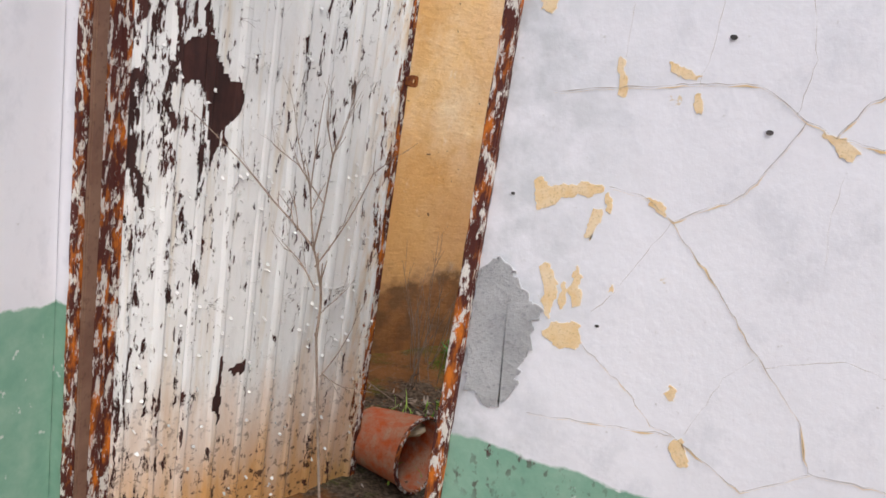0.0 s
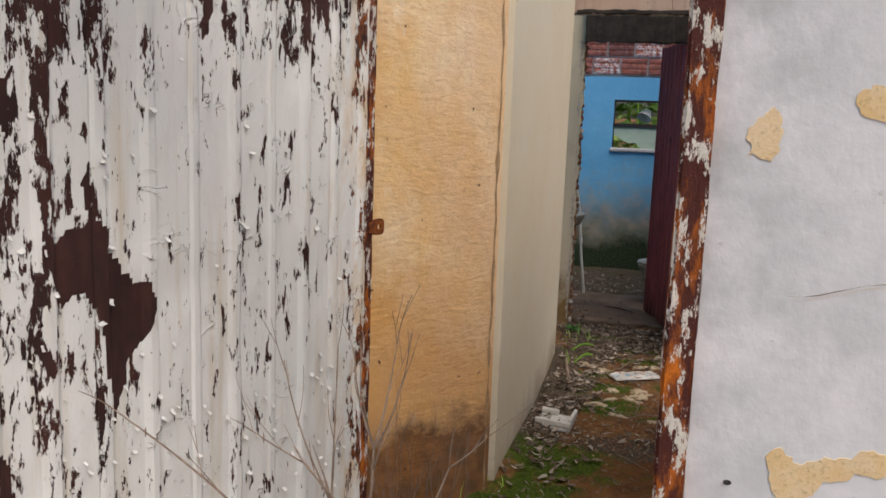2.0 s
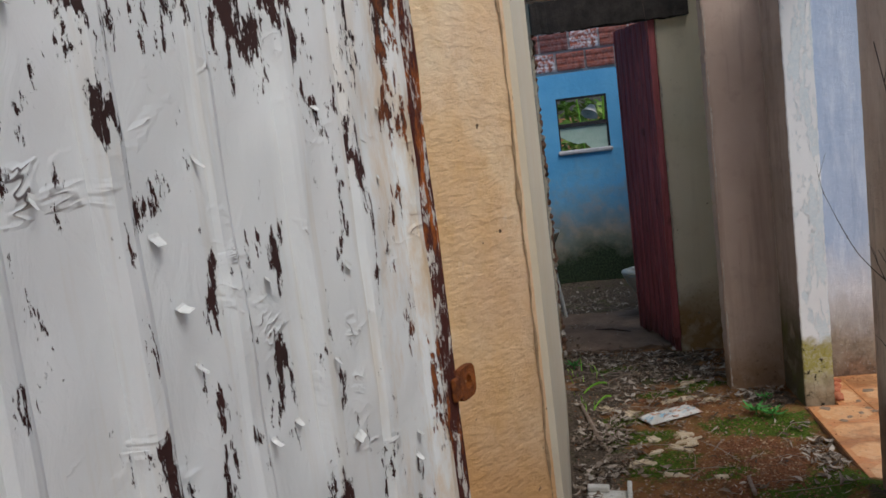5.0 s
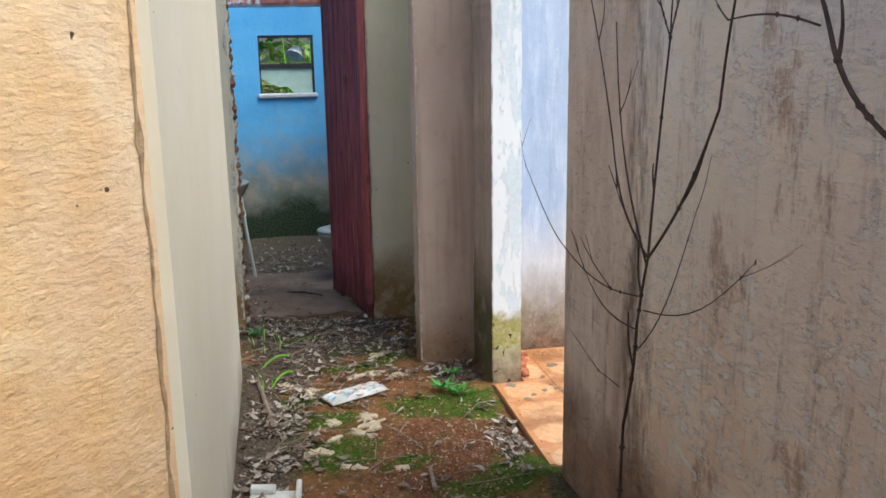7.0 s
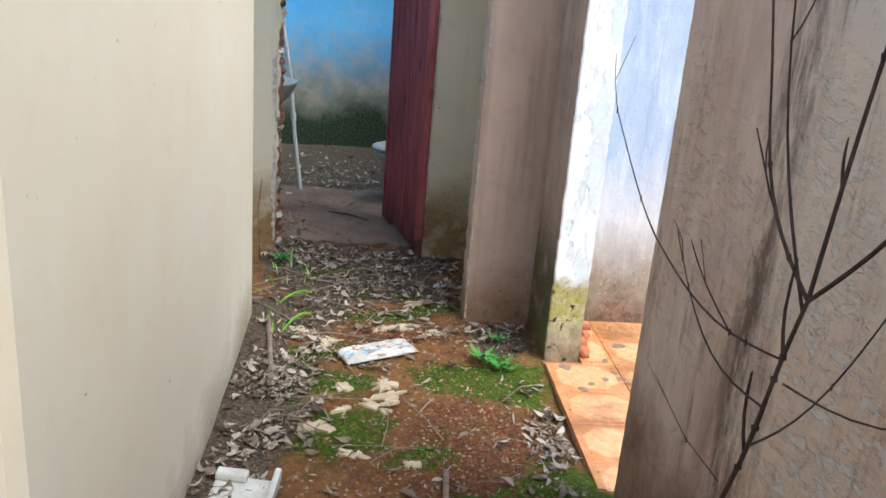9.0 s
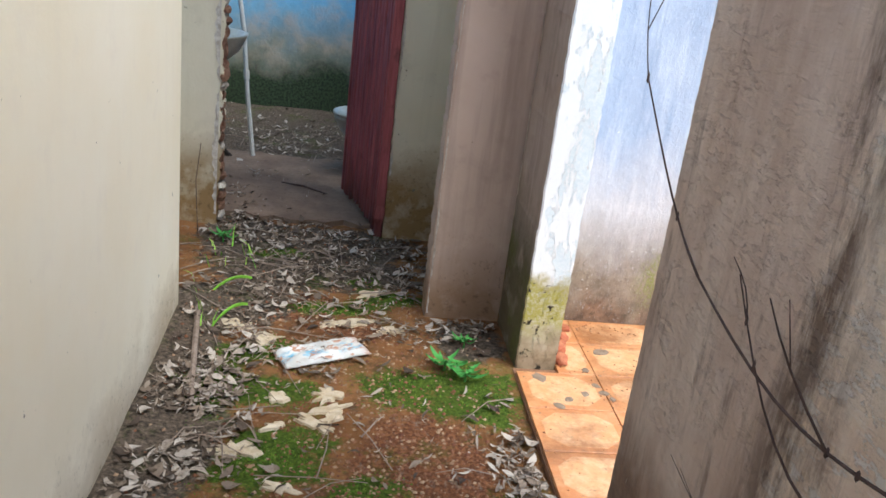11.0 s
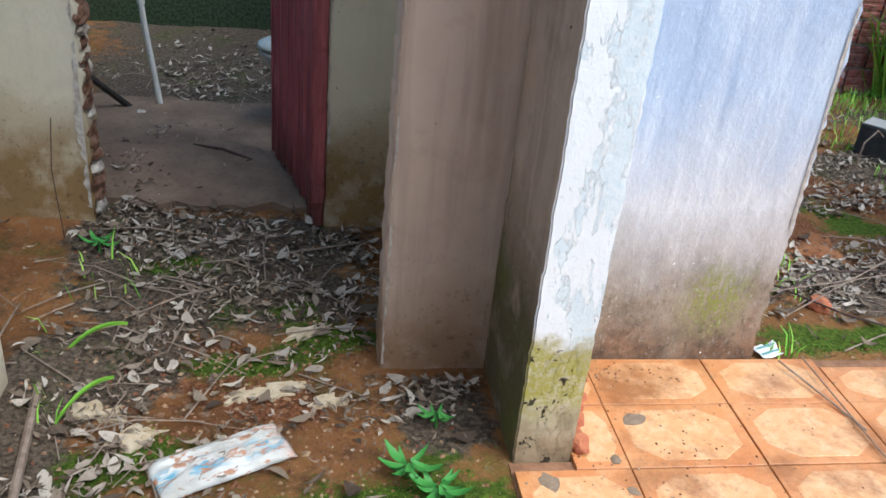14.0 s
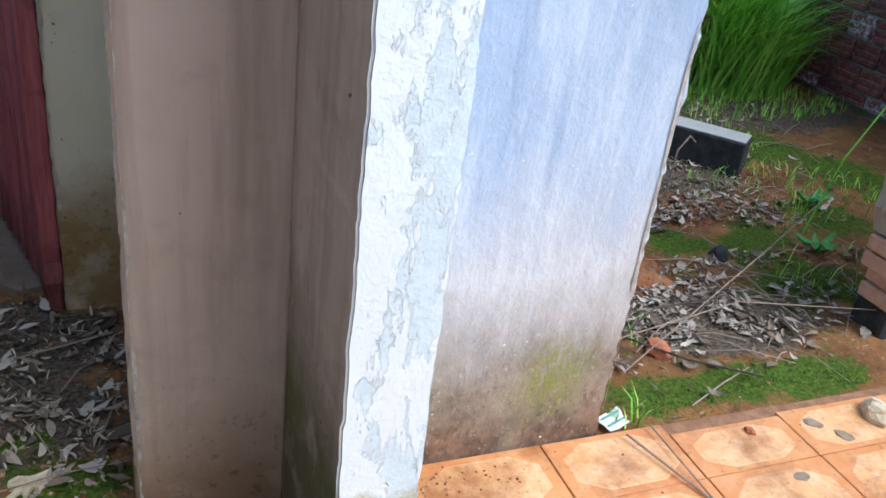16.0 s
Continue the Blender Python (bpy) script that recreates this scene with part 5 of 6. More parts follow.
o = [*[(p.x, p.y) for p in jag((-1.36, 7.72), (0.88, 7.70), 0.08, 0.03, R4)], (0.88, 7.70), *[(p.x, p.y) for p in jag((0.88, 8.72), (-1.36, 8.86), 0.09, 0.03, R4)], (-1.36, 8.86)]
bm = bmesh.new()
f = bm.faces.new([bm.verts.new((x, y, -0.04)) for x, y in o])
for v in bmesh.ops.extrude_face_region(bm, geom=[f])["geom"]:
    if isinstance(v, bmesh.types.BMVert):
        v.co.z = 0.022
bmesh.ops.recalc_face_normals(bm, faces=bm.faces[:])
structure("floor_washroom", bm, mat_simple("dusty_brown_concrete", (0.145, 0.098, 0.068), (0.24, 0.165, 0.115), 5, 0.95, 0, 0.005), "dusty brown concrete floor of the washroom", "floor")

# ---- loose things in the passage ----
def bucket():
    e = tagged(new("bucket"), "rust-red dented metal bucket lying on its side", "bucket")
    bm = lathe_bm([(0.0, 0.004), (0.088, 0.004), (0.092, 0.0), (0.096, 0.008), (0.116, 0.215), (0.122, 0.222), (0.118, 0.228), (0.112, 0.22), (0.09, 0.012), (0.0, 0.010)], 32)
    for v in bm.verts:
        v.co.x += 0.006 * noise.noise(v.co * 9)
    part("shell", bm, M_BUCKET, e, smooth=True)
    part("rim", lathe_bm([(0.116, 0.214), (0.124, 0.217), (0.125, 0.225), (0.118, 0.229), (0.113, 0.224), (0.116, 0.214)], 32), M_RUST, e, smooth=True)
    bm = bmesh.new()
    bmesh.ops.create_icosphere(bm, subdivisions=2, radius=0.05, matrix=Matrix.Translation((-0.075, 0, 0.17)) @ Matrix.Diagonal((0.5, 1.1, 1, 1)))
    for v in bm.verts:
        v.co += Vector((0, 0, 0.012 * noise.noise(v.co * 30)))
    part("dried_cement", bm, M_CHALK, e, "lump of dried cement")
    e.matrix_world = Matrix.Translation((-0.715, 2.99, 0.178)) @ Euler((0, radians(84), radians(-14))).to_matrix().to_4x4()


bucket()


def sack():
    n, m = 34, 16
    bm = bmesh.new()
    rows = []
    for side in (1, -1):
        g = []
        for i in range(n + 1):
            r = []
            for j in range(m + 1):
                u, v = i / n * 0.31, j / m * 0.135
                edge = min(1, min(i, n - i) / 5) * min(1, min(j, m - j) / 4)
                h = (0.016 * math.sqrt(edge) + 0.017 * edge * noise.noise(Vector((u * 18, v * 60, 3))) + 0.007 * edge * noise.noise(Vector((u * 60, v * 60, 1)))) * (1 if side > 0 else 0.35) * side
                r.append(bm.verts.new((u + 0.006 * noise.noise(Vector((v * 30, 1, 1))), v + 0.008 * noise.noise(Vector((u * 18, 2, 2))), h + 0.02)))
            g.append(r)
        for i in range(n):
            for j in range(m):
                q = (g[i][j], g[i + 1][j], g[i + 1][j + 1], g[i][j + 1])
                bm.faces.new(q if side > 0 else q[::-1])
        rows.append(g)
    bmesh.ops.remove_doubles(bm, verts=bm.verts[:], dist=0.0008)
    mm = Mat("printed_paper_sack", 0.7).objpos()
    c = mm.mix(mm.step(mm.noise(9, 5), 0.35, 0.65), (0.50, 0.48, 0.44), (0.70, 0.69, 0.67))
    band = mm.math("MULTIPLY", mm.step(mm.noise((9, 30, 10), 3, off=(1, 0, 0)), 0.47, 0.52), mm.step(mm.axis("Y"), 0.02, 0.05))
    c = mm.mix(mm.math("MULTIPLY", band, mm.step(mm.axis("Y"), 0.09, 0.06)), c, (0.16, 0.40, 0.56))
    c = mm.mix(mm.step(mm.noise((24, 70, 20), 4, off=(5, 5, 5)), 0.54, 0.60), c, (0.46, 0.25, 0.16))
    c = mm.mix(mm.math("MULTIPLY", mm.step(mm.axis("X"), 0.27, 0.31), 0.7), c, (0.50, 0.33, 0.26))
    mm.bump(mm.noise((16, 60, 20), 5), 0.010).bump(mm.noise(70, 5, 0.7), 0.004)
    ob = tagged(part("paper_sack", bm, mm.done(c), smooth=True), "crumpled white printed paper sack on the moss", "sack")
    ob.matrix_world = pose(-0.245, 6.275, ground_z(-0.1, 6.4) - 0.006, 0, 0, 27)


sack()
ft = tagged(new("plastic_tray"), "broken white plastic tray half buried in leaves", "tray")
part("base", box_bm(0, 0.20, 0, 0.26, 0, 0.022, 0.008, 2), M_FOAM, ft)
for b in ((0, 0.20, -0.002, 0.022, 0.023, 0.055), (0.18, 0.202, 0.023, 0.262, 0.023, 0.07), (0.0, 0.10, 0.215, 0.262, 0.023, 0.05)):
    part("side", box_bm(*b, bevel=0.007, seg=2), M_FOAM, ft)
ft.matrix_world = pose(-0.605, 5.235, 0.062, -4, 4, -4) @ Matrix.Scale(0.88, 4)


def chunk(name, label, x, y, z, sx, sy, sz, mat, rng, category="rubble", group="rubble on the ground"):
    bm = bmesh.new()
    bmesh.ops.create_icosphere(bm, subdivisions=2, radius=0.5)
    k = Vector((rng.uniform(0, 50), rng.uniform(0, 50), rng.uniform(0, 50)))
    for v in bm.verts:
        d = v.co.normalized()
        q = Vector((round(d.x * 1.6) / 1.6, round(d.y * 1.6) / 1.6, round(d.z * 1.2) / 1.2))
        v.co = (d * 0.36 + q * 0.22) * (1 + 0.35 * noise.noise(d * 2.2 + k))
        v.co = Vector((v.co.x * sx, v.co.y * sy, v.co.z * sz))
    ob = tagged(part(name, bm, mat), label, category, group)
    ob.matrix_world = pose(x, y, z + sz * 0.25, 0, 0, rng.uniform(0, 360))
    return ob


R6 = random.Random(31)


def plate(x, y, sx, sy, rng):
    """A flat broken flake of plaster with a jagged outline."""
    n = rng.randint(15, 22)
    bm = bmesh.new()
    lo = []
    for k in range(n):
        a = k * math.tau / n + rng.uniform(-0.1, 0.1)
        r = 0.5 * rng.uniform(0.35, 1.25)
        lo.append(bm.verts.new((math.cos(a) * r * sx, math.sin(a) * r * sy, -0.006)))
    f = bm.faces.new(lo)
    r = bmesh.ops.extrude_face_region(bm, geom=[f])
    for v in r["geom"]:
        if isinstance(v, bmesh.types.BMVert):
            v.co = Vector((v.co.x * 0.93, v.co.y * 0.93, 0.004 + 0.004 * noise.noise(v.co * 40)))
    bmesh.ops.recalc_face_normals(bm, faces=bm.faces[:])
    ob = tagged(part("plaster_fragment", bm, M_CHALK), "flat cream fragment of fallen plaster on the earth", "rubble", "rubble on the ground")
    ob.matrix_world = pose(x, y, ground_z(x, y) + 0.003, rng.uniform(-4, 4), rng.uniform(-4, 4), rng.uniform(-40, 40))


for x, y, sx, sy in ((-0.10, 6.07, 0.13, 0.06), (-0.14, 5.99, 0.12, 0.05), (-0.26, 6.12, 0.07, 0.05), (-0.25, 5.965, 0.09, 0.045), (-0.355, 5.83, 0.13, 0.07), (-0.21, 5.66, 0.09, 0.05), (-0.035, 5.60, 0.07, 0.05),
                     (-0.02, 6.675, 0.13, 0.06), (-0.12, 6.65, 0.08, 0.05), (-0.41, 6.585, 0.09, 0.05), (-0.48, 6.59, 0.08, 0.06), (0.03, 6.92, 0.12, 0.06), (0.10, 6.62, 0.09, 0.06), (-0.33, 6.50, 0.12, 0.07), (-0.11, 6.15, 0.08, 0.10), (-0.09, 6.02, 0.05, 0.09)):
    plate(x, y, sx * 1.15, sy * 1.2, R6)
for x, y, s in ((0.684, 6.42, 0.05), (0.70, 6.50, 0.045), (0.735, 6.60, 0.04), (0.69, 6.46, 0.03), (0.72, 6.55, 0.03), (1.683, 7.08, 0.06), (1.70, 6.69, 0.02), (0.76, 6.68, 0.03)):
    chunk("brick_crumb", "broken red clay brick crumb", x, y, 0.025 if y < 6.75 else 0.0, s * 1.3, s, s * 0.8, M_CLAY, R6)
for x, y, s in ((0.859, 6.51, 0.085), (0.587, 6.30, 0.08), (0.765, 6.366, 0.05), (0.775, 6.264, 0.045), (0.724, 6.205, 0.05), (0.79, 6.217, 0.06), (0.81, 6.18, 0.04), (0.66, 6.165, 0.05), (0.62, 6.12, 0.06), (1.95, 6.62, 0.07), (1.90, 6.68, 0.07), (1.72, 6.52, 0.06), (0.95, 6.14, 0.09)):
    chunk("cement_splash", "flat grey lump of dried cement on the tiles", x, y, 0.0245, s * 0.6, s * 0.46, 0.005, M_CEMENT2, R6)
chunk("stone", "pale angular stone on the tile edge", 2.10, 6.665, 0.025, 0.085, 0.07, 0.055, M_CHALK, R6)
chunk("stone", "grey stone among leaves", 2.28, 7.58, -0.01, 0.08, 0.06, 0.06, M_BLOCK, R6)
for x, y, s in ((1.87, 7.46, 0.16), (1.95, 7.55, 0.12), (1.8, 7.42, 0.10)):
    chunk("clay_clod", "crumbly orange clod of earth", x, y, -0.02, s * 1.3, s * 0.8, s * 0.35, M_CLOD, R6)

R8 = random.Random(40)


def leaf_into(bm, p, length, width, yaw, curl, tilt, rng, seg=4, twist=0.0, bend=0.0):
    """One curved lanceolate leaf added to bm."""
    d, s = Vector((math.cos(yaw), math.sin(yaw), 0)), Vector((-math.sin(yaw), math.cos(yaw), 0))
    prev = None
    for i in range(seg + 1):
        t = i / seg
        w = width * math.sin(math.pi * min(0.97, 0.06 + 0.9 * t)) * 0.5
        c = p + d * (length * (t - 0.5)) + Vector((0, 0, curl * (4 * (t - 0.5) ** 2) + tilt * (t - 0.5)))
        cup = abs(curl) * 0.35
        tw = twist * (t - 0.5) * w
        c += s * (bend * (4 * (t - 0.5) ** 2))
        cur = (bm.verts.new(c + s * w + Vector((0, 0, cup + tw))), bm.verts.new(c), bm.verts.new(c - s * w + Vector((0, 0, cup - tw))))
        if prev:
            bm.faces.new((prev[0], prev[1], cur[1], cur[0]))
            bm.faces.new((prev[1], prev[2], cur[2], cur[1]))
        prev = cur


def weed(x, y, r, n, label):
    e = tagged(new("weed"), label, "plant")
    for k in range(n):
        a = k * 2.4 + R8.uniform(-0.3, 0.3)
        l = r * R8.uniform(0.7, 1.1)
        bm = bmesh.new()
        leaf_into(bm, Vector((0.5 * l + 0.005, 0, 0.02 + 0.012 * (k % 3))), l, l * 0.3, 0, 0.012, l * R8.uniform(0.05, 0.5), R8, 6)
        bm.transform(Matrix.Rotation(a, 4, "Z"))
        part("leaf", bm, M_WEED, e, smooth=True)
    part("stem", tube_bm([(0, 0, -0.01), (0, 0, 0.04)], [0.004, 0.003], 6), M_WEED, e)
    e.matrix_world = pose(x, y, ground_z(x, y))


weed(0.275, 6.35, 0.068, 11, "bright green rosette weed in the moss")
weed(0.335, 6.275, 0.068, 11, "bright green rosette weed in the moss")
weed(0.36, 6.52, 0.045, 8, "small green weed by the wall foot")
weed(-0.60, 7.38, 0.055, 9, "green weed by the broken jamb")
weed(2.72, 7.55, 0.09, 9, "broad-bladed weed in the yard")
weed(3.0, 7.9, 0.09, 9, "broad-bladed weed in the yard")
weed(-0.80, 3.95, 0.07, 8, "green weed at the foot of the ochre wall")
weed(-0.74, 2.98, 0.08, 8, "green weed under the steel door")

# ---- yard ----
def ribbed_brick(name, w, d, h, ridges):
    """A hollow clay brick with its pressed ridges on both faces, standing on z 0."""
    bm = bmesh.new()
    n = ridges
    zs = []
    for k in range(n):
        a, b = h * k / n, h * (k + 1) / n
        g = h / n * 0.16
        zs += [(a, 0.004), (a + g, 0.004), (a + g * 1.5, 0.0), (b - g * 1.5, 0.0), (b - g, 0.004)]
    zs.append((h, 0.004))
    rings = []
    for z, ins in zs:
        rings.append([bm.verts.new((-w / 2, ins, z)), bm.verts.new((w / 2, ins, z)), bm.verts.new((w / 2, d - ins, z)), bm.verts.new((-w / 2, d - ins, z))])
    for a, b in zip(rings, rings[1:]):
        for k in range(4):
            bm.faces.new((a[k], a[(k + 1) % 4], b[(k + 1) % 4], b[k]))
    bm.faces.new(rings[0][::-1])
    bm.faces.new(rings[-1])
    me = bpy.data.meshes.new(name)
    bm.normal_update()
    bm.to_mesh(me)
    bm.free()
    me.materials.append(M_BRICK)
    return me


BRICK_A = ribbed_brick("brick", 0.185, 0.02, 0.128, 3)
BRICK_B = ribbed_brick("brick", 0.25, 0.02, 0.16, 3)


def lay_bricks(parent, mesh, w, h, origin, along, length, z0, z1, holes=(), rng=random.Random(2), ragged=0.0):
    """Courses of bricks on the face of a wall that starts at origin and runs along (x, y), seen from its right-hand side."""
    o, a = Vector((*origin, 0)), Vector((*along, 0)).normalized()
    ang = math.atan2(a.y, a.x)
    row, z = 0, z0
    while z + h * 0.6 < z1:
        u = (w / 2 if row % 2 else 0.0)
        while u < length - w * 0.3 - (rng.uniform(0, ragged) if ragged else 0):
            if not any(h0 < u < h1 and v0 < z + h / 2 < v1 for h0, h1, v0, v1 in holes):
                ob = new("brick", mesh)
                ob.parent = parent
                p = o + a * (u + w / 2) + Vector((0, 0, z))
                ob.matrix_world = Matrix.Translation(p + Vector((a.y, -a.x, 0)) * rng.uniform(0.001, 0.007)) @ Matrix.Rotation(ang + rng.uniform(-0.01, 0.01), 4, "Z") @ Matrix.Rotation(rng.uniform(-0.015, 0.015), 4, "Y")
            u += w
        z += h
        row += 1


# far wall with a teal window
wa = bmesh.new()
for b in ((1.6, 2.45, 0.0, 2.4), (3.17, 3.42, 0.0, 2.4), (2.45, 3.17, 0.0, 0.87), (2.45, 3.17, 1.9, 2.4)):
    t = box_bm(b[0], b[1], 9.508, 9.62, b[2], b[3])
    me = bpy.data.meshes.new("tmp")
    t.to_mesh(me)
    t.free()
    wa.from_mesh(me)
    bpy.data.meshes.remove(me)
wall_yard = structure("wall_yard", wa, M_MORTAR, "bare hollow-brick yard wall with lime smears")
wall_side = structure("wall_side", box_bm(4.408, 4.52, 7.0, 9.85, -0.05, 2.2), M_MORTAR, "bare hollow-brick side wall")
structure("wall_side_foot", box_bm(4.365, 4.385, 7.0, 9.80, -0.05, 0.035, 0.008, 2), M_SIDE, "crumbling plaster foot of the brick wall")


def yard_window():
    e = tagged(new("window_2"), "teal steel window with pale green panes", "window", kind="structure")
    for nm, b, mt in (("window_frame", (2.45, 2.49, 9.49, 9.55, 0.872, 1.9), M_TEAL), ("window_frame", (3.12, 3.17, 9.48, 9.55, 0.872, 1.9), M_TEAL), ("window_frame", (2.49, 3.12, 9.49, 9.55, 0.872, 0.90), M_TEAL), ("mullion", (2.82, 2.85, 9.49, 9.55, 0.90, 1.9), M_TEAL), ("pane", (2.49, 2.82, 9.515, 9.521, 0.90, 1.9), M_PGREEN), ("pane", (2.85, 3.12, 9.515, 9.521, 0.90, 1.9), M_PGREEN)):
        part(nm, box_bm(*b, bevel=0.002 if nm == "pane" else 0.006), mt, e)
    la = part("latch", tube_bm([(3.03, 9.50, 0.93), (3.04, 9.49, 1.10), (3.02, 9.48, 1.16)], 0.008, 6), M_DARKSTEEL, e, "black iron latch")
    part("latch_ring", tube_bm([(3.04 + 0.03 * math.cos(k * 0.6), 9.485, 1.03 + 0.014 * math.sin(k * 0.6)) for k in range(11)], 0.006, 5), M_DARKSTEEL, la)


yard_window()

# broken stub of a brick wall
pier = tagged(new("wall_stub"), "broken stub of a brick wall with grey plaster", "wall", kind="structure")
o = [(2.42, 0.33), *[(p.x, p.y) for p in jag((3.9, 0.33), (3.9, 1.6), 0.3, 0.02, R6)], (3.9, 1.6), *[(p.x, p.y) for p in jag((2.6, 1.6), (2.34, 0.62), 0.06, 0.035, R6)], *[(p.x, p.y) for p in jag((2.34, 0.62), (2.42, 0.33), 0.05, 0.02, R6)]]
part("plaster_skin", slab_bm(o, 0.13, (0, 7.0), (1, 0), 0.004), M_PIER, pier, "crumbling grey plaster")
part("footing", box_bm(2.47, 3.9, 7.0, 7.14, -0.05, 0.10, 0.02, 2), M_BLOCK, pier, "dark mossy footing")
for r in range(4):
    for k in range(8):
        x = 2.44 + 0.03 * (r % 2) + 0.205 * k - 0.02 * r + R6.uniform(-0.006, 0.006)
        part("brick", box_bm(x, x + 0.195, 6.99 + R6.uniform(-0.008, 0.008), 7.12, 0.105 + 0.057 * r, 0.105 + 0.057 * r + 0.049, 0.005), M_PBRICK, pier)

blk = tagged(new("concrete_block"), "dark concrete block lying in the yard", "block")
part("body", box_bm(-0.175, 0.175, -0.075, 0.075, 0.0, 0.17, 0.008, 2), M_BLOCK, blk)
# top layer is a much paler grey than the body
part("pale_top", box_bm(-0.17, 0.17, -0.07, 0.07, 0.171, 0.176, 0.002), M_CONC, blk, "paler grey top")
blk.matrix_world = pose(2.80, 8.40, -0.01, 0, 0, -50)

sachet = tagged(new("plastic_sachet"), "torn white and blue plastic sachet by the wall end", "litter")
bm = bmesh.new()
bmesh.ops.create_grid(bm, x_segments=14, y_segments=10, size=0.5, matrix=Matrix.Diagonal((0.10, 0.075, 1, 1)))
for v in bm.verts:
    v.co.z = 0.022 + 0.016 * noise.noise(v.co * 30 + Vector((1, 5, 2)))
bmesh.ops.solidify(bm, geom=bm.faces[:], thickness=0.002)
part("film", bm, M_FLAKE, sachet)
for k in (-0.02, 0.015):
    part("print_band", box_bm(-0.045, 0.045, k, k + 0.008, 0.030, 0.032), M_TEAL, sachet)
sachet.matrix_world = pose(1.37, 6.815, 0.008, 8, -6, 15) @ Matrix.Scale(0.7, 4)


# ---- scattered stuff ----
def in_walls(x, y):
    if 0.50 < x < 2.3 and 4.0 < y < 6.77:
        return True
    if x < -0.64 and 4.4 < y < 6.72:
        return True
    if 0.225 < x < 1.33 and 6.70 < y < 6.93:
        return True
    if 7.58 < y < 7.75 and (x < -0.64 or x > 0.11):
        return True
    return 0.5 < x < 0.68 and 6.3 < y < 7.75


LEAFY = [(0.40, 6.66, 0.10, 0.10, 70), (-0.55, 5.2, 0.12, 0.3, 90), (-0.42, 6.72, 0.2, 0.25, 80), (-0.25, 6.45, 0.25, 0.2, 60), (2.0, 8.1, 0.5, 0.5, 140), (-0.25, 7.55, 0.4, 0.2, 150), (-0.52, 7.45, 0.12, 0.25, 90), (-0.45, 8.15, 0.3, 0.5, 130), (-0.6, 7.8, 0.1, 0.25, 110), (0.2, 7.35, 0.2, 0.2, 80), (-0.1, 6.72, 0.4, 0.15, 40), (-0.15, 7.15, 0.5, 0.3, 330), (-0.48, 6.1, 0.16, 0.5, 420), (-0.52, 5.5, 0.12, 0.5, 160), (0.43, 5.75, 0.08, 0.35, 130), (0.30, 6.95, 0.3, 0.2, 110), (-0.25, 6.75, 0.4, 0.2, 25), (-0.4, 9.2, 0.6, 0.7, 420), (-0.62, 8.1, 0.12, 0.5, 160),
         (-0.2, 8.0, 0.35, 0.4, 14), (1.95, 7.25, 0.45, 0.2, 620), (2.3, 7.75, 0.5, 0.3, 420), (2.7, 8.1, 0.5, 0.4, 280), (3.0, 9.0, 0.9, 0.4, 150), (3.2, 7.4, 0.7, 0.25, 240), (0.0, 5.9, 0.45, 0.6, 45), (-0.1, 5.3, 0.45, 0.4, 80), (-0.6, 3.3, 0.3, 0.6, 120), (-0.5, 4.6, 0.2, 0.5, 90), (1.5, 7.25, 0.3, 0.3, 150), (2.55, 8.35, 0.25, 0.15, 120), (0.2, 6.6, 0.2, 0.15, 60)]


def scatter_leaves():
    rng = random.Random(77)
    bm = bmesh.new()
    for cx, cy, rx, ry, n in LEAFY:
        for _ in range(int(n * 2.7)):
            x, y = cx + rng.gauss(0, rx * 0.55), cy + rng.gauss(0, ry * 0.55)
            if in_walls(x, y) or noise.noise(Vector((x * 6, y * 6, 8))) < -0.22:
                continue
            l = rng.uniform(0.010, 0.028) if rng.random() < 0.72 else rng.uniform(0.028, 0.064)
            leaf_into(bm, Vector((x, y, ground_z(x, y) + rng.uniform(0.004, 0.022))), l, l * rng.choice((0.14, 0.22, 0.3, 0.4, 0.55)) * rng.uniform(0.8, 1.2), rng.uniform(0, math.tau), rng.uniform(-0.18, 0.24) * l, rng.uniform(-0.016, 0.016), rng, 4, rng.uniform(-1.6, 1.6), rng.uniform(-0.25, 0.25) * l)
    tagged(part("leaf_litter", bm, M_DRYLEAF), "grey-brown dry curled leaves on the ground", "leaves", kind="stuff")


scatter_leaves()


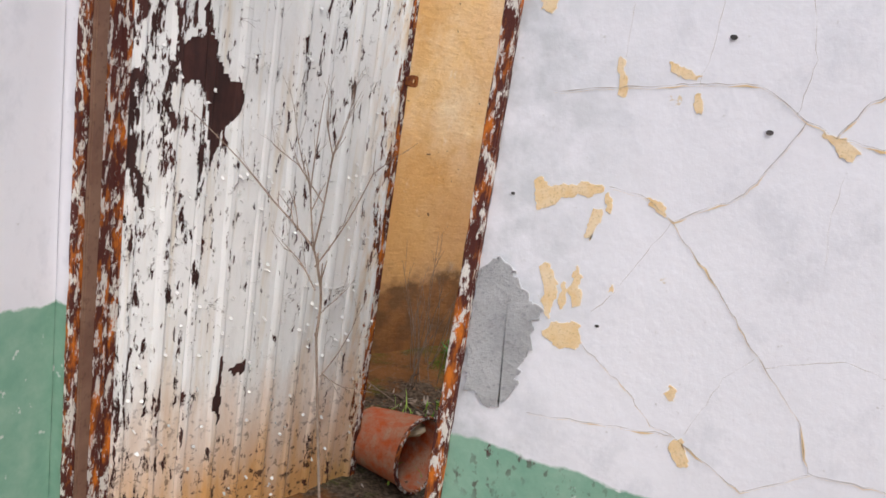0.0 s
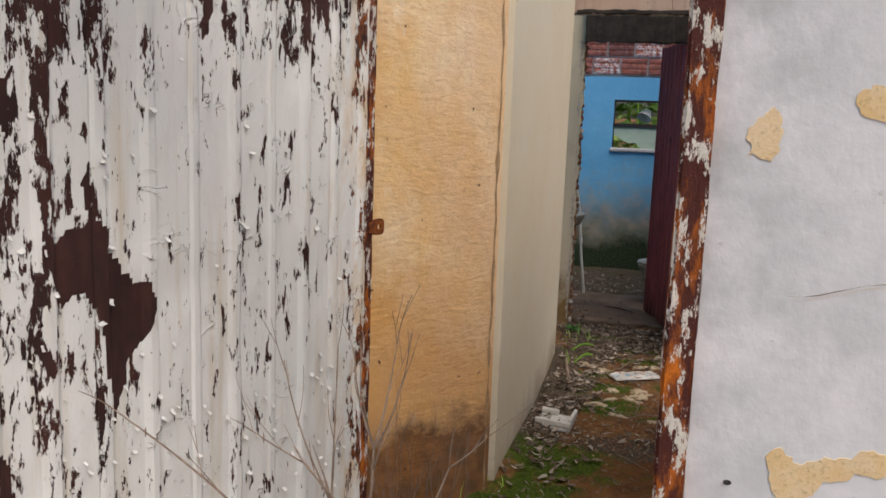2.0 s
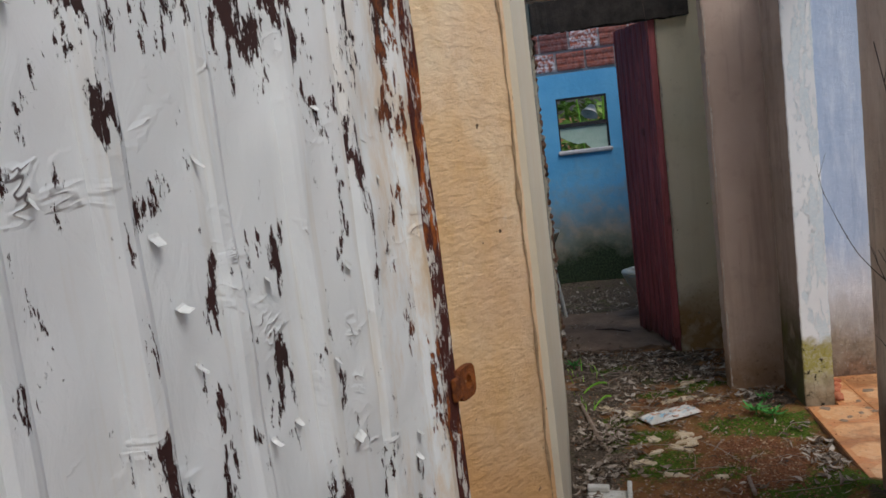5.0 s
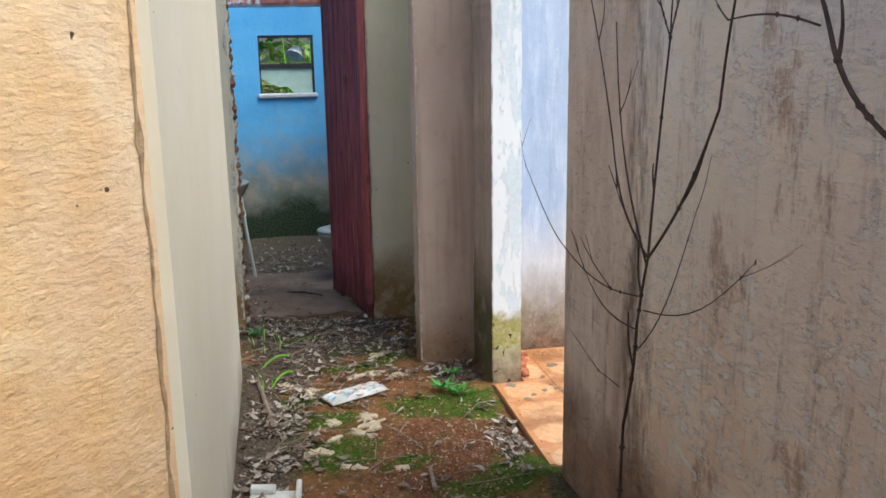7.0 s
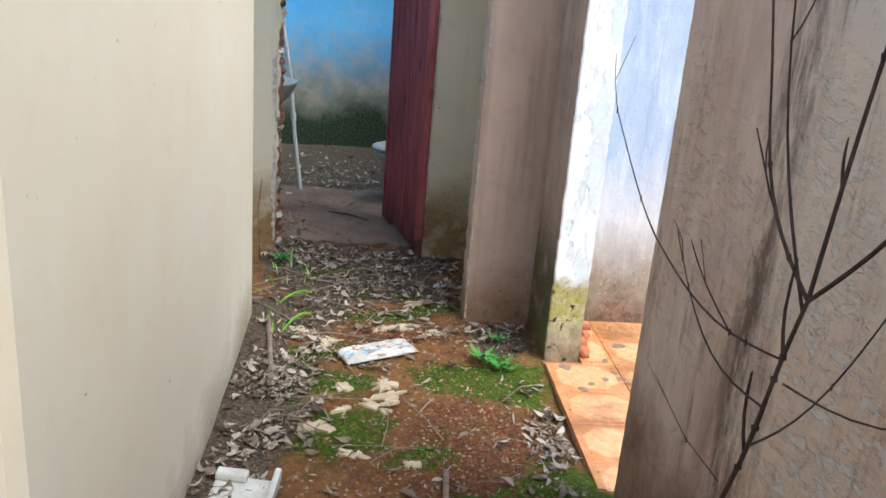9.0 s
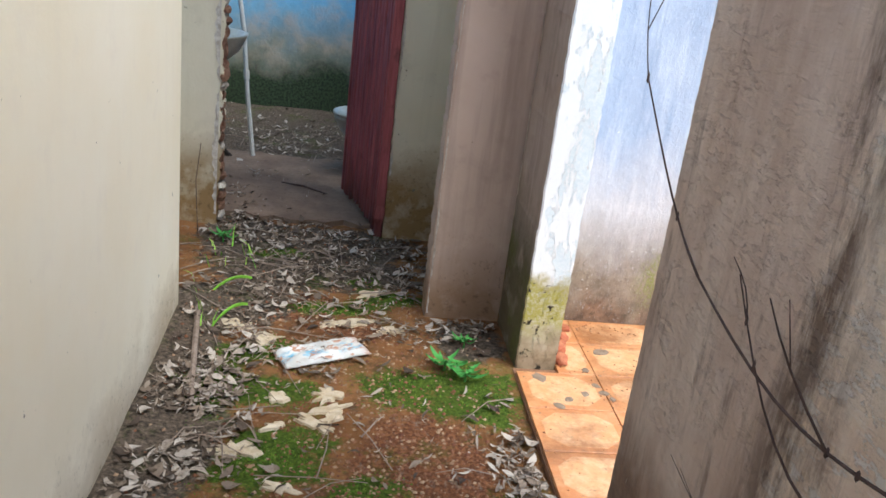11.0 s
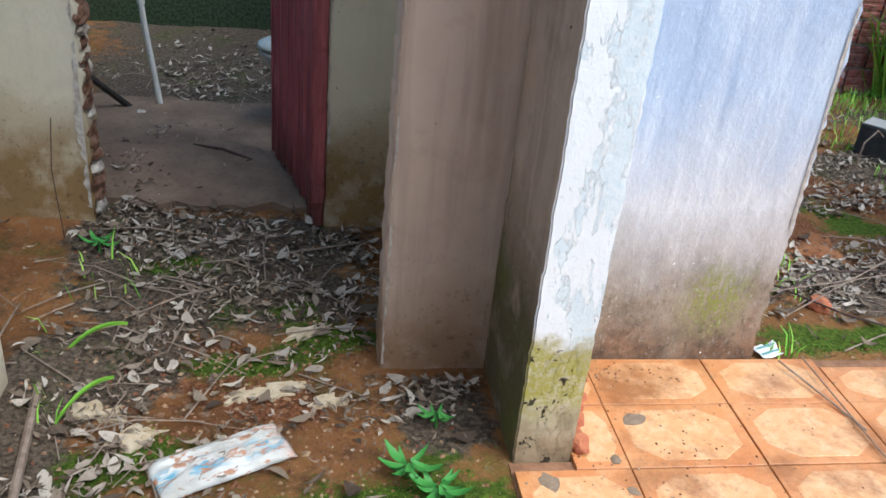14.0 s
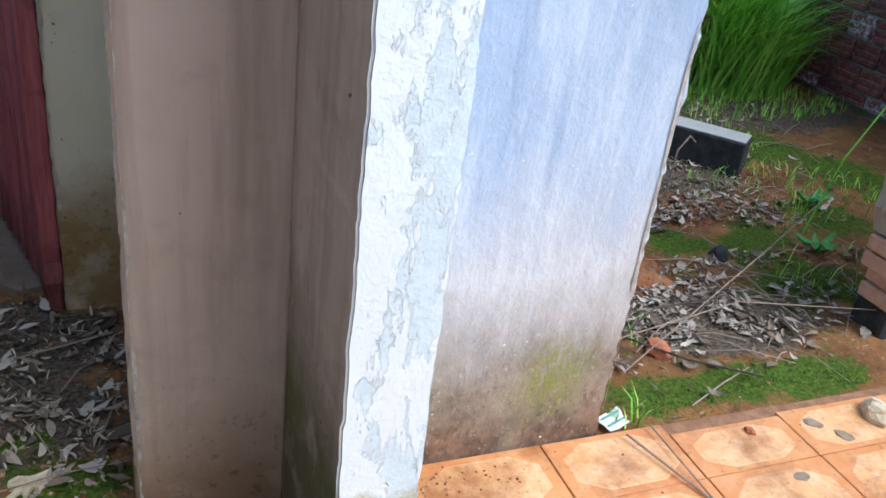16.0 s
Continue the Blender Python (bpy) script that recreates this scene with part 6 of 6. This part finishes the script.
def scatter_crumbs():
    rng = random.Random(78)
    verts, faces = [], []
    spots = [(0.12, 5.7, 0.35, 0.55, 1500), (-0.1, 6.2, 0.5, 0.6, 750), (-0.1, 6.7, 0.45, 0.3, 700), (-0.2, 5.3, 0.45, 0.4, 1100), (-0.3, 7.7, 0.5, 0.5, 600), (2.3, 7.8, 0.8, 0.8, 1400), (0.9, 6.4, 0.35, 0.3, 160), (0.75, 6.70, 0.3, 0.03, 120), (-0.5, 3.4, 0.4, 0.6, 400)]
    for cx, cy, rx, ry, n in spots:
        for _ in range(n):
            x, y = cx + rng.gauss(0, rx * 0.6), cy + rng.gauss(0, ry * 0.6)
            tile = 0.53 < x < 2.2 and y < 6.76
            if in_walls(x, y) and not tile:
                continue
            s = rng.uniform(0.002, 0.0085) * (0.6 if tile else 1)
            z = (0.0245 if tile else ground_z(x, y)) + s * 0.3
            b = len(verts)
            a = rng.uniform(0, 6)
            for k in range(4):
                verts.append((x + s * math.cos(a + k * 1.57) * rng.uniform(0.6, 1.3), y + s * math.sin(a + k * 1.57) * rng.uniform(0.6, 1.3), z - s * 0.2))
            verts += [(x + rng.uniform(-0.3, 0.3) * s, y, z + s * rng.uniform(0.4, 0.8))]
            faces += [(b, b + 1, b + 4), (b + 1, b + 2, b + 4), (b + 2, b + 3, b + 4), (b + 3, b, b + 4)]
    me = bpy.data.meshes.new("grit")
    me.from_pydata(verts, [], faces)
    me.materials.append(M_CRUMB)
    tagged(new("grit", me), "fine plaster and brick grit on the earth", "grit", kind="stuff")


scatter_crumbs()


def blades(name, label, category, spots, h0, h1, width, mat, seed, lean=0.4):
    rng = random.Random(seed)
    verts, faces = [], []
    for cx, cy, rx, ry, n in spots:
        for _ in range(n):
            a, r = rng.uniform(0, math.tau), math.sqrt(rng.random())
            x, y = cx + rx * r * math.cos(a), cy + ry * r * math.sin(a)
            if in_walls(x, y) or (h1 < 0.02 and noise.noise(Vector((x * 8, y * 8, 2))) + 0.6 * noise.noise(Vector((x * 25, y * 25, 5))) < r * 0.9 - 0.45):
                continue
            h = rng.uniform(h0, h1) * (1.1 - 0.5 * r)
            d = rng.uniform(0, math.tau)
            lx, ly = math.cos(d) * h * rng.uniform(0.1, lean), math.sin(d) * h * rng.uniform(0.1, lean)
            wx, wy = -math.sin(d) * width * rng.uniform(0.6, 1.3), math.cos(d) * width * rng.uniform(0.6, 1.3)
            z = ground_z(x, y) - 0.003
            b = len(verts)
            verts += [(x - wx, y - wy, z), (x + wx, y + wy, z), (x + lx * 0.4 + wx * 0.7, y + ly * 0.4 + wy * 0.7, z + h * 0.6), (x + lx * 0.4 - wx * 0.7, y + ly * 0.4 - wy * 0.7, z + h * 0.6), (x + lx * 1.3, y + ly * 1.3, z + h * rng.uniform(0.75, 1.0))]
            faces += [(b, b + 1, b + 2, b + 3), (b + 3, b + 2, b + 4)]
    me = bpy.data.meshes.new(name)
    me.from_pydata(verts, [], faces)
    me.materials.append(mat)
    tagged(new(name, me), label, category, kind="stuff")


blades("moss", "low bright green moss cushions on the earth", "moss", [(*b, int(9000 * b[2] * b[3] * 6)) for b in MOSS], 0.004, 0.012, 0.0022, M_MOSS, 5, 0.9)
blades("grass_tufts", "thin green grass tufts at the wall feet", "grass", [(-0.58, 6.75, 0.1, 0.25, 5), (-0.5, 6.4, 0.1, 0.3, 2), (-0.55, 7.2, 0.15, 0.2, 12), (1.42, 6.82, 0.05, 0.03, 14), (3.0, 8.0, 0.5, 0.4, 240), (2.6, 7.5, 0.3, 0.25, 70), (3.6, 9.2, 0.8, 0.3, 900), (2.9, 8.7, 0.5, 0.25, 160), (3.1, 7.2, 0.6, 0.2, 200), (-0.75, 4.2, 0.2, 0.3, 35), (-0.62, 3.2, 0.25, 0.3, 90), (1.55, 7.3, 0.2, 0.2, 90)], 0.03, 0.13, 0.003, M_GRASS, 6, 0.8)
blades("tall_grass", "lush tall green grass beyond the yard walls", "grass", [(4.1, 10.3, 0.75, 0.7, 3200), (5.2, 11.4, 2.2, 1.2, 5000), (3.75, 9.6, 0.45, 0.35, 2600), (2.2, 11.0, 1.5, 0.8, 1500)], 0.35, 1.05, 0.008, M_GRASS, 7, 0.9)


def sticks():
    rng = random.Random(12)
    e = tagged(new("dead_twigs"), "thin dry twigs lying on the ground", "twigs", kind="stuff")
    bm = bmesh.new()
    spots = [(-0.2, 7.1, 0.6, 0.3, 50), (-0.4, 6.3, 0.25, 0.5, 30), (0.0, 5.8, 0.4, 0.5, 16), (2.1, 7.3, 0.6, 0.3, 60), (2.7, 7.8, 0.6, 0.5, 40), (-0.4, 8.6, 0.4, 0.6, 30), (3.0, 8.8, 0.8, 0.5, 40), (-0.6, 3.3, 0.3, 0.5, 20)]
    for cx, cy, rx, ry, n in spots:
        for _ in range(n):
            x, y = cx + rng.gauss(0, rx * 0.6), cy + rng.gauss(0, ry * 0.6)
            if in_walls(x, y):
                continue
            a, l, r = rng.uniform(0, math.tau), rng.uniform(0.06, 0.32), rng.uniform(0.001, 0.0032)
            x1, y1 = x + math.cos(a) * l, y + math.sin(a) * l
            if in_walls(x1, y1):
                continue
            z = ground_z(x, y)
            t = tube_bm([(x, y, z + 0.008), ((x + x1) / 2 + rng.uniform(-0.01, 0.01), (y + y1) / 2, z + rng.uniform(0.01, 0.035)), (x1, y1, ground_z(x1, y1) + 0.012)], [r, r * 0.9, r * 0.6], 4)
            me = bpy.data.meshes.new("tmp")
            t.to_mesh(me)
            t.free()
            bm.from_mesh(me)
            bpy.data.meshes.remove(me)
    part("twig_scatter", bm, M_STEM2, e)


sticks()
# single sticks that stand out
for nm, lb, pts, r, mt in (("stick", "short dark stick on the red earth", [(0.05, 5.36, 0.05), (0.065, 5.55, 0.035)], 0.009, M_STEM2),
                           ("plank", "rotten grey batten by the cream wall", [(-0.585, 6.66, 0.03), (-0.50, 6.02, 0.03)], 0.010, M_STEM2),
                           ("stick", "thin stick across the tiles", [(1.36, 6.74, 0.04), (1.46, 6.45, 0.03)], 0.003, M_STEM2),
                           ("stick", "thin stick across the tiles", [(1.44, 6.76, 0.04), (1.45, 6.1, 0.029)], 0.0022, M_STEM2),
                           ("stick", "long pale stalk over the yard", [(1.35, 7.05, 0.06), (2.0, 7.15, 0.10), (2.7, 7.0, 0.07)], 0.0022, M_STEM2),
                           ("stick", "long pale stalk over the yard", [(1.5, 6.98, 0.03), (2.2, 7.3, 0.18), (2.6, 7.5, 0.25)], 0.0022, M_STEM2),
                           ("stick", "dark stick over the yard", [(1.33, 6.98, 0.02), (1.75, 7.22, 0.06), (2.05, 7.28, 0.03)], 0.0035, M_STEM),
                           ("stick", "dark stick over the yard", [(1.45, 7.25, 0.05), (1.72, 7.0, 0.03), (1.9, 6.88, 0.03)], 0.0035, M_STEM),
                           ("grass_stalk", "upright pale green stalk in the yard", [(2.78, 7.7, 0.0), (2.88, 7.72, 0.3), (3.05, 7.74, 0.55)], 0.004, M_GRASS),
                           ("grass_stalk", "arched dry stalk in the yard", [(2.35, 8.05, 0.0), (2.36, 8.05, 0.22), (2.42, 8.07, 0.27), (2.46, 8.08, 0.24)], 0.004, M_STEM2),
                           ("stick", "long twig on the litter by the red door", [(-0.02, 7.36, 0.02), (0.21, 7.42, 0.03)], 0.003, M_STEM2),
                           ("stick", "dark rotten stick leaning behind the broken jamb", [(-0.746, 8.698, 0.012), (-0.83, 8.64, 0.11), (-0.90, 8.58, 0.20)], 0.016, M_DARKWOOD),
                           ("stick", "crooked twig on the washroom floor", [(-0.42, 8.26, 0.02), (-0.3, 8.2, 0.03), (-0.18, 8.12, 0.02)], 0.006, M_STEM),
                           ("grass_stalk", "thin dry stalk by the broken jamb", [(-0.72, 7.45, 0.0), (-0.73, 7.44, 0.25), (-0.71, 7.43, 0.42)], 0.0016, M_STEM)):
    tagged(part(nm, tube_bm(pts, [r] * len(pts), 6), mt), lb, "stick")
clump = tagged(new("grass_clump"), "long light green grass blades over the litter", "grass")
for k in (0, 3):
    bm = bmesh.new()
    x, y = (-0.58, -0.52, -0.5, -0.55, -0.6, -0.47, -0.42)[k], (6.86, 6.93, 6.72, 6.6, 6.7, 6.8, 6.9)[k]
    leaf_into(bm, Vector((x + 0.08, y, 0.05)), 0.17, 0.009, R8.uniform(-0.5, 0.9), -0.03, 0.05, R8, 8)
    part("blade", bm, M_GRASS, clump)

# hanging dry vines over the opening
for k, (x, z) in enumerate(((0.30, 2.60), (0.12, 2.66), (0.40, 2.7), (-0.15, 2.6))):
    tagged(part("dry_vine", tube_bm(stem_path((x, 6.74, z), (x + 0.10, 6.70, z - 0.55 - 0.1 * (k % 2)), (0.03, 0, 0), 8, R8), [0.0026 - 0.0002 * i for i in range(9)], 5), M_STEM), "thin dark dry vine hanging on the wall head", "vine")

# chipped plaster along wall edges
M_CHIP = mat_simple("chipped_white_plaster", (0.36, 0.31, 0.26), (0.62, 0.58, 0.52), 40, 0.95, 0, 0.003)
M_BROKEN = mat_simple("broken_wall_core", (0.17, 0.075, 0.045), (0.40, 0.24, 0.16), 26, 0.95, 0, 0.010)


def chipped_edge(wall, x, y, z0, z1, width, seed, mat, normal=(0, -1, 0), into=(1, 0, 0)):
    """An uneven strip of bared plaster that follows a wall edge upwards."""
    pts, ws = [], []
    n = int((z1 - z0) / 0.012)
    for k in range(n + 1):
        z = z0 + (z1 - z0) * k / n
        w = max(0.0006, width * (0.35 + 0.9 * noise.noise(Vector((seed, 0, z * 7))) + 0.5 * noise.noise(Vector((seed, 3, z * 31)))))
        ws.append(w)
        pts.append(Vector((x, y, z)) + Vector(into) * w / 2)
    part("chipped_edge", ribbon_bm(pts, lambda t: ws[min(n, int(t * n + 0.5))], normal, 0.0035), mat, bpy.data.objects[wall], "bared chipped plaster")


chipped_edge("wall_opening", 0.240, 6.76, 0.02, 2.15, 0.010, 3.3, M_CHIP)
chipped_edge("wall_inner", -0.664, 7.6, 0.05, 2.1, 0.030, 8.7, M_CHIP, (0, -1, 0), (-1, 0, 0))
chipped_edge("wall_inner", 0.102, 7.6, 0.3, 2.1, 0.014, 2.2, M_CHIP)
chipped_edge("wall_bluish", 1.300, 6.78, 0.1, 2.2, 0.009, 6.4, M_CHIP, (0, -1, 0), (-1, 0, 0))
# broken brick core in the torn door jamb
RJ = random.Random(17)
for k in range(46):
    z = 0.03 + k * 0.046
    sx, sy, sz = RJ.uniform(0.018, 0.05), RJ.uniform(0.05, 0.12), RJ.uniform(0.03, 0.06)
    bm = bmesh.new()
    bmesh.ops.create_icosphere(bm, subdivisions=2, radius=0.5)
    for v in bm.verts:
        d = v.co.normalized()
        q = Vector((round(d.x * 1.6) / 1.6, round(d.y * 1.6) / 1.6, round(d.z * 1.2) / 1.2))
        v.co = (d * 0.34 + q * 0.22) * (1 + 0.5 * noise.noise(d * 2.4 + Vector((k, 2, 5))))
        v.co = Vector((v.co.x * sx - 0.657, v.co.y * sy + 7.665 + RJ.uniform(-0.002, 0.002), v.co.z * sz + z))
    part("rubble_core", bm, M_BROKEN if RJ.random() < 0.7 else M_CHIP, bpy.data.objects["wall_inner"])
# brown curled leaf on the tiles
bm = bmesh.new()
leaf_into(bm, Vector((1.456, 6.255, 0.034)), 0.10, 0.055, 0.5, 0.03, 0.012, R8, 10, 1.2)
tagged(part("dry_leaf", bm, M_DEADLEAF, smooth=True), "large curled brown dead leaf on the tiles", "leaf")
# dry weeds along the foot of the ochre wall
RW = random.Random(63)
for cx, cy, h, n in ((-0.80, 3.62, 0.34, 9), (-0.88, 3.80, 0.42, 9), (-0.76, 3.95, 0.30, 7)):
    segs = []
    for k in range(n):
        bx, by = cx + RW.uniform(-0.05, 0.05), cy + RW.uniform(-0.08, 0.08)
        hh = h * RW.uniform(0.6, 1.15)
        segs.append(((bx, by, ground_z(bx, by) - 0.01), (bx + RW.uniform(-0.12, 0.12), by + RW.uniform(-0.12, 0.12), ground_z(bx, by) + hh), (RW.uniform(-0.02, 0.02), 0, 0), 0.0018, 0.0009))
    shrub("dry_weed", "thin brown dried weed stalks by the ochre wall", segs, M_STEM2, RW, 1, 2)

# ---- bricks ----
lay_bricks(wall_yard, BRICK_A, 0.20, 0.142, (2.15, 9.488), (1, 0), 1.27, 0.02, 2.3, [(0.12, 1.02, 0.86, 1.9)])
lay_bricks(wall_side, BRICK_A, 0.20, 0.142, (4.388, 9.82), (0, -1), 2.8, -0.032, 1.9)
lay_bricks(bpy.data.objects["wall_washroom_top"], BRICK_B, 0.27, 0.18, (-1.3, 10.195), (1, 0), 2.15, 1.985, 2.7)

# ---- tiled floor ----
TX, TY, TX0, TY0 = 0.3445, 0.2335, 0.45, 4.7
tile_floor = structure("tile_floor", box_bm(0.512, 2.42, 4.02, 6.376, -0.08, 0.013), M_GROUT, "orange glazed floor tiles with dark joints", "floor")

part("joint_bed", box_bm(0.663, 2.42, 6.377, 6.777, -0.08, 0.013), M_GROUT, tile_floor)


def tile_meshes():
    out = []
    w, h, g = TX - 0.004, TY - 0.004, 0.0015
    bm = box_bm(-w / 2, w / 2, -h / 2, h / 2, 0, 0.011)
    bmesh.ops.bevel(bm, geom=[e for e in bm.edges if all(v.co.z > 0.005 for v in e.verts)], offset=g, segments=1, affect="EDGES")
    me = bpy.data.meshes.new("tile")
    bm.to_mesh(me)
    bm.free()
    me.materials.append(M_TILE)
    # the pressed octagon line of the pattern
    bl = bmesh.new()
    cx, cy = w * 0.27, h * 0.27
    oc = [(-w / 2 + 0.03 + cx * 0.7, -h / 2 + 0.022), (w / 2 - 0.03 - cx * 0.7, -h / 2 + 0.022), (w / 2 - 0.03, -h / 2 + cy * 1.15), (w / 2 - 0.03, h / 2 - cy * 1.15), (w / 2 - 0.03 - cx * 0.7, h / 2 - 0.022), (-w / 2 + 0.03 + cx * 0.7, h / 2 - 0.022), (-w / 2 + 0.03, h / 2 - cy * 1.15), (-w / 2 + 0.03, -h / 2 + cy * 1.15)]
    top = [bl.verts.new((x * 0.97, y * 0.97, 0.0118)) for x, y in oc]
    low = [bl.verts.new((x, y, 0.0109)) for x, y in oc]
    bl.faces.new(top)
    for k in range(8):
        bl.faces.new((low[k], low[(k + 1) % 8], top[(k + 1) % 8], top[k]))
    ml = bpy.data.meshes.new("octagon")
    bl.to_mesh(ml)
    bl.free()
    ml.materials.append(M_TILE2)
    return me, ml


TILE, TLINE = tile_meshes()
RT = random.Random(9)
nx, ny = 6, 9
for j in range(ny):
    for i in range(nx):
        cx, cy = TX0 + TX * (i + 0.5), 6.5725 - TY * (j - 0.5)
        if cy > 6.775:
            continue
        ob = new("tile", TILE)
        ob.parent = tile_floor
        sx = 1.0
        if cx - TX / 2 < (0.664 if cy > 6.35 else 0.515):
            lo = 0.664 if cy > 6.35 else 0.515
            sx = (cx + TX / 2 - lo) / TX
            cx = (cx + TX / 2 + lo) / 2
        sy = 1.0
        if cy + TY / 2 > 6.772:
            hi = 6.772 - (RT.uniform(0.0, 0.045) if cx > 1.35 else 0)
            sy = (hi - (cy - TY / 2)) / TY
            cy = (cy - TY / 2 + hi) / 2
        ob.matrix_world = Matrix.Translation((cx, cy, 0.0135 + RT.uniform(-0.001, 0.001))) @ Matrix.Rotation(RT.uniform(-0.003, 0.003), 4, "X") @ Matrix.Diagonal((sx, sy, 1, 1))
        ln = new("octagon", TLINE)
        ln.parent = ob
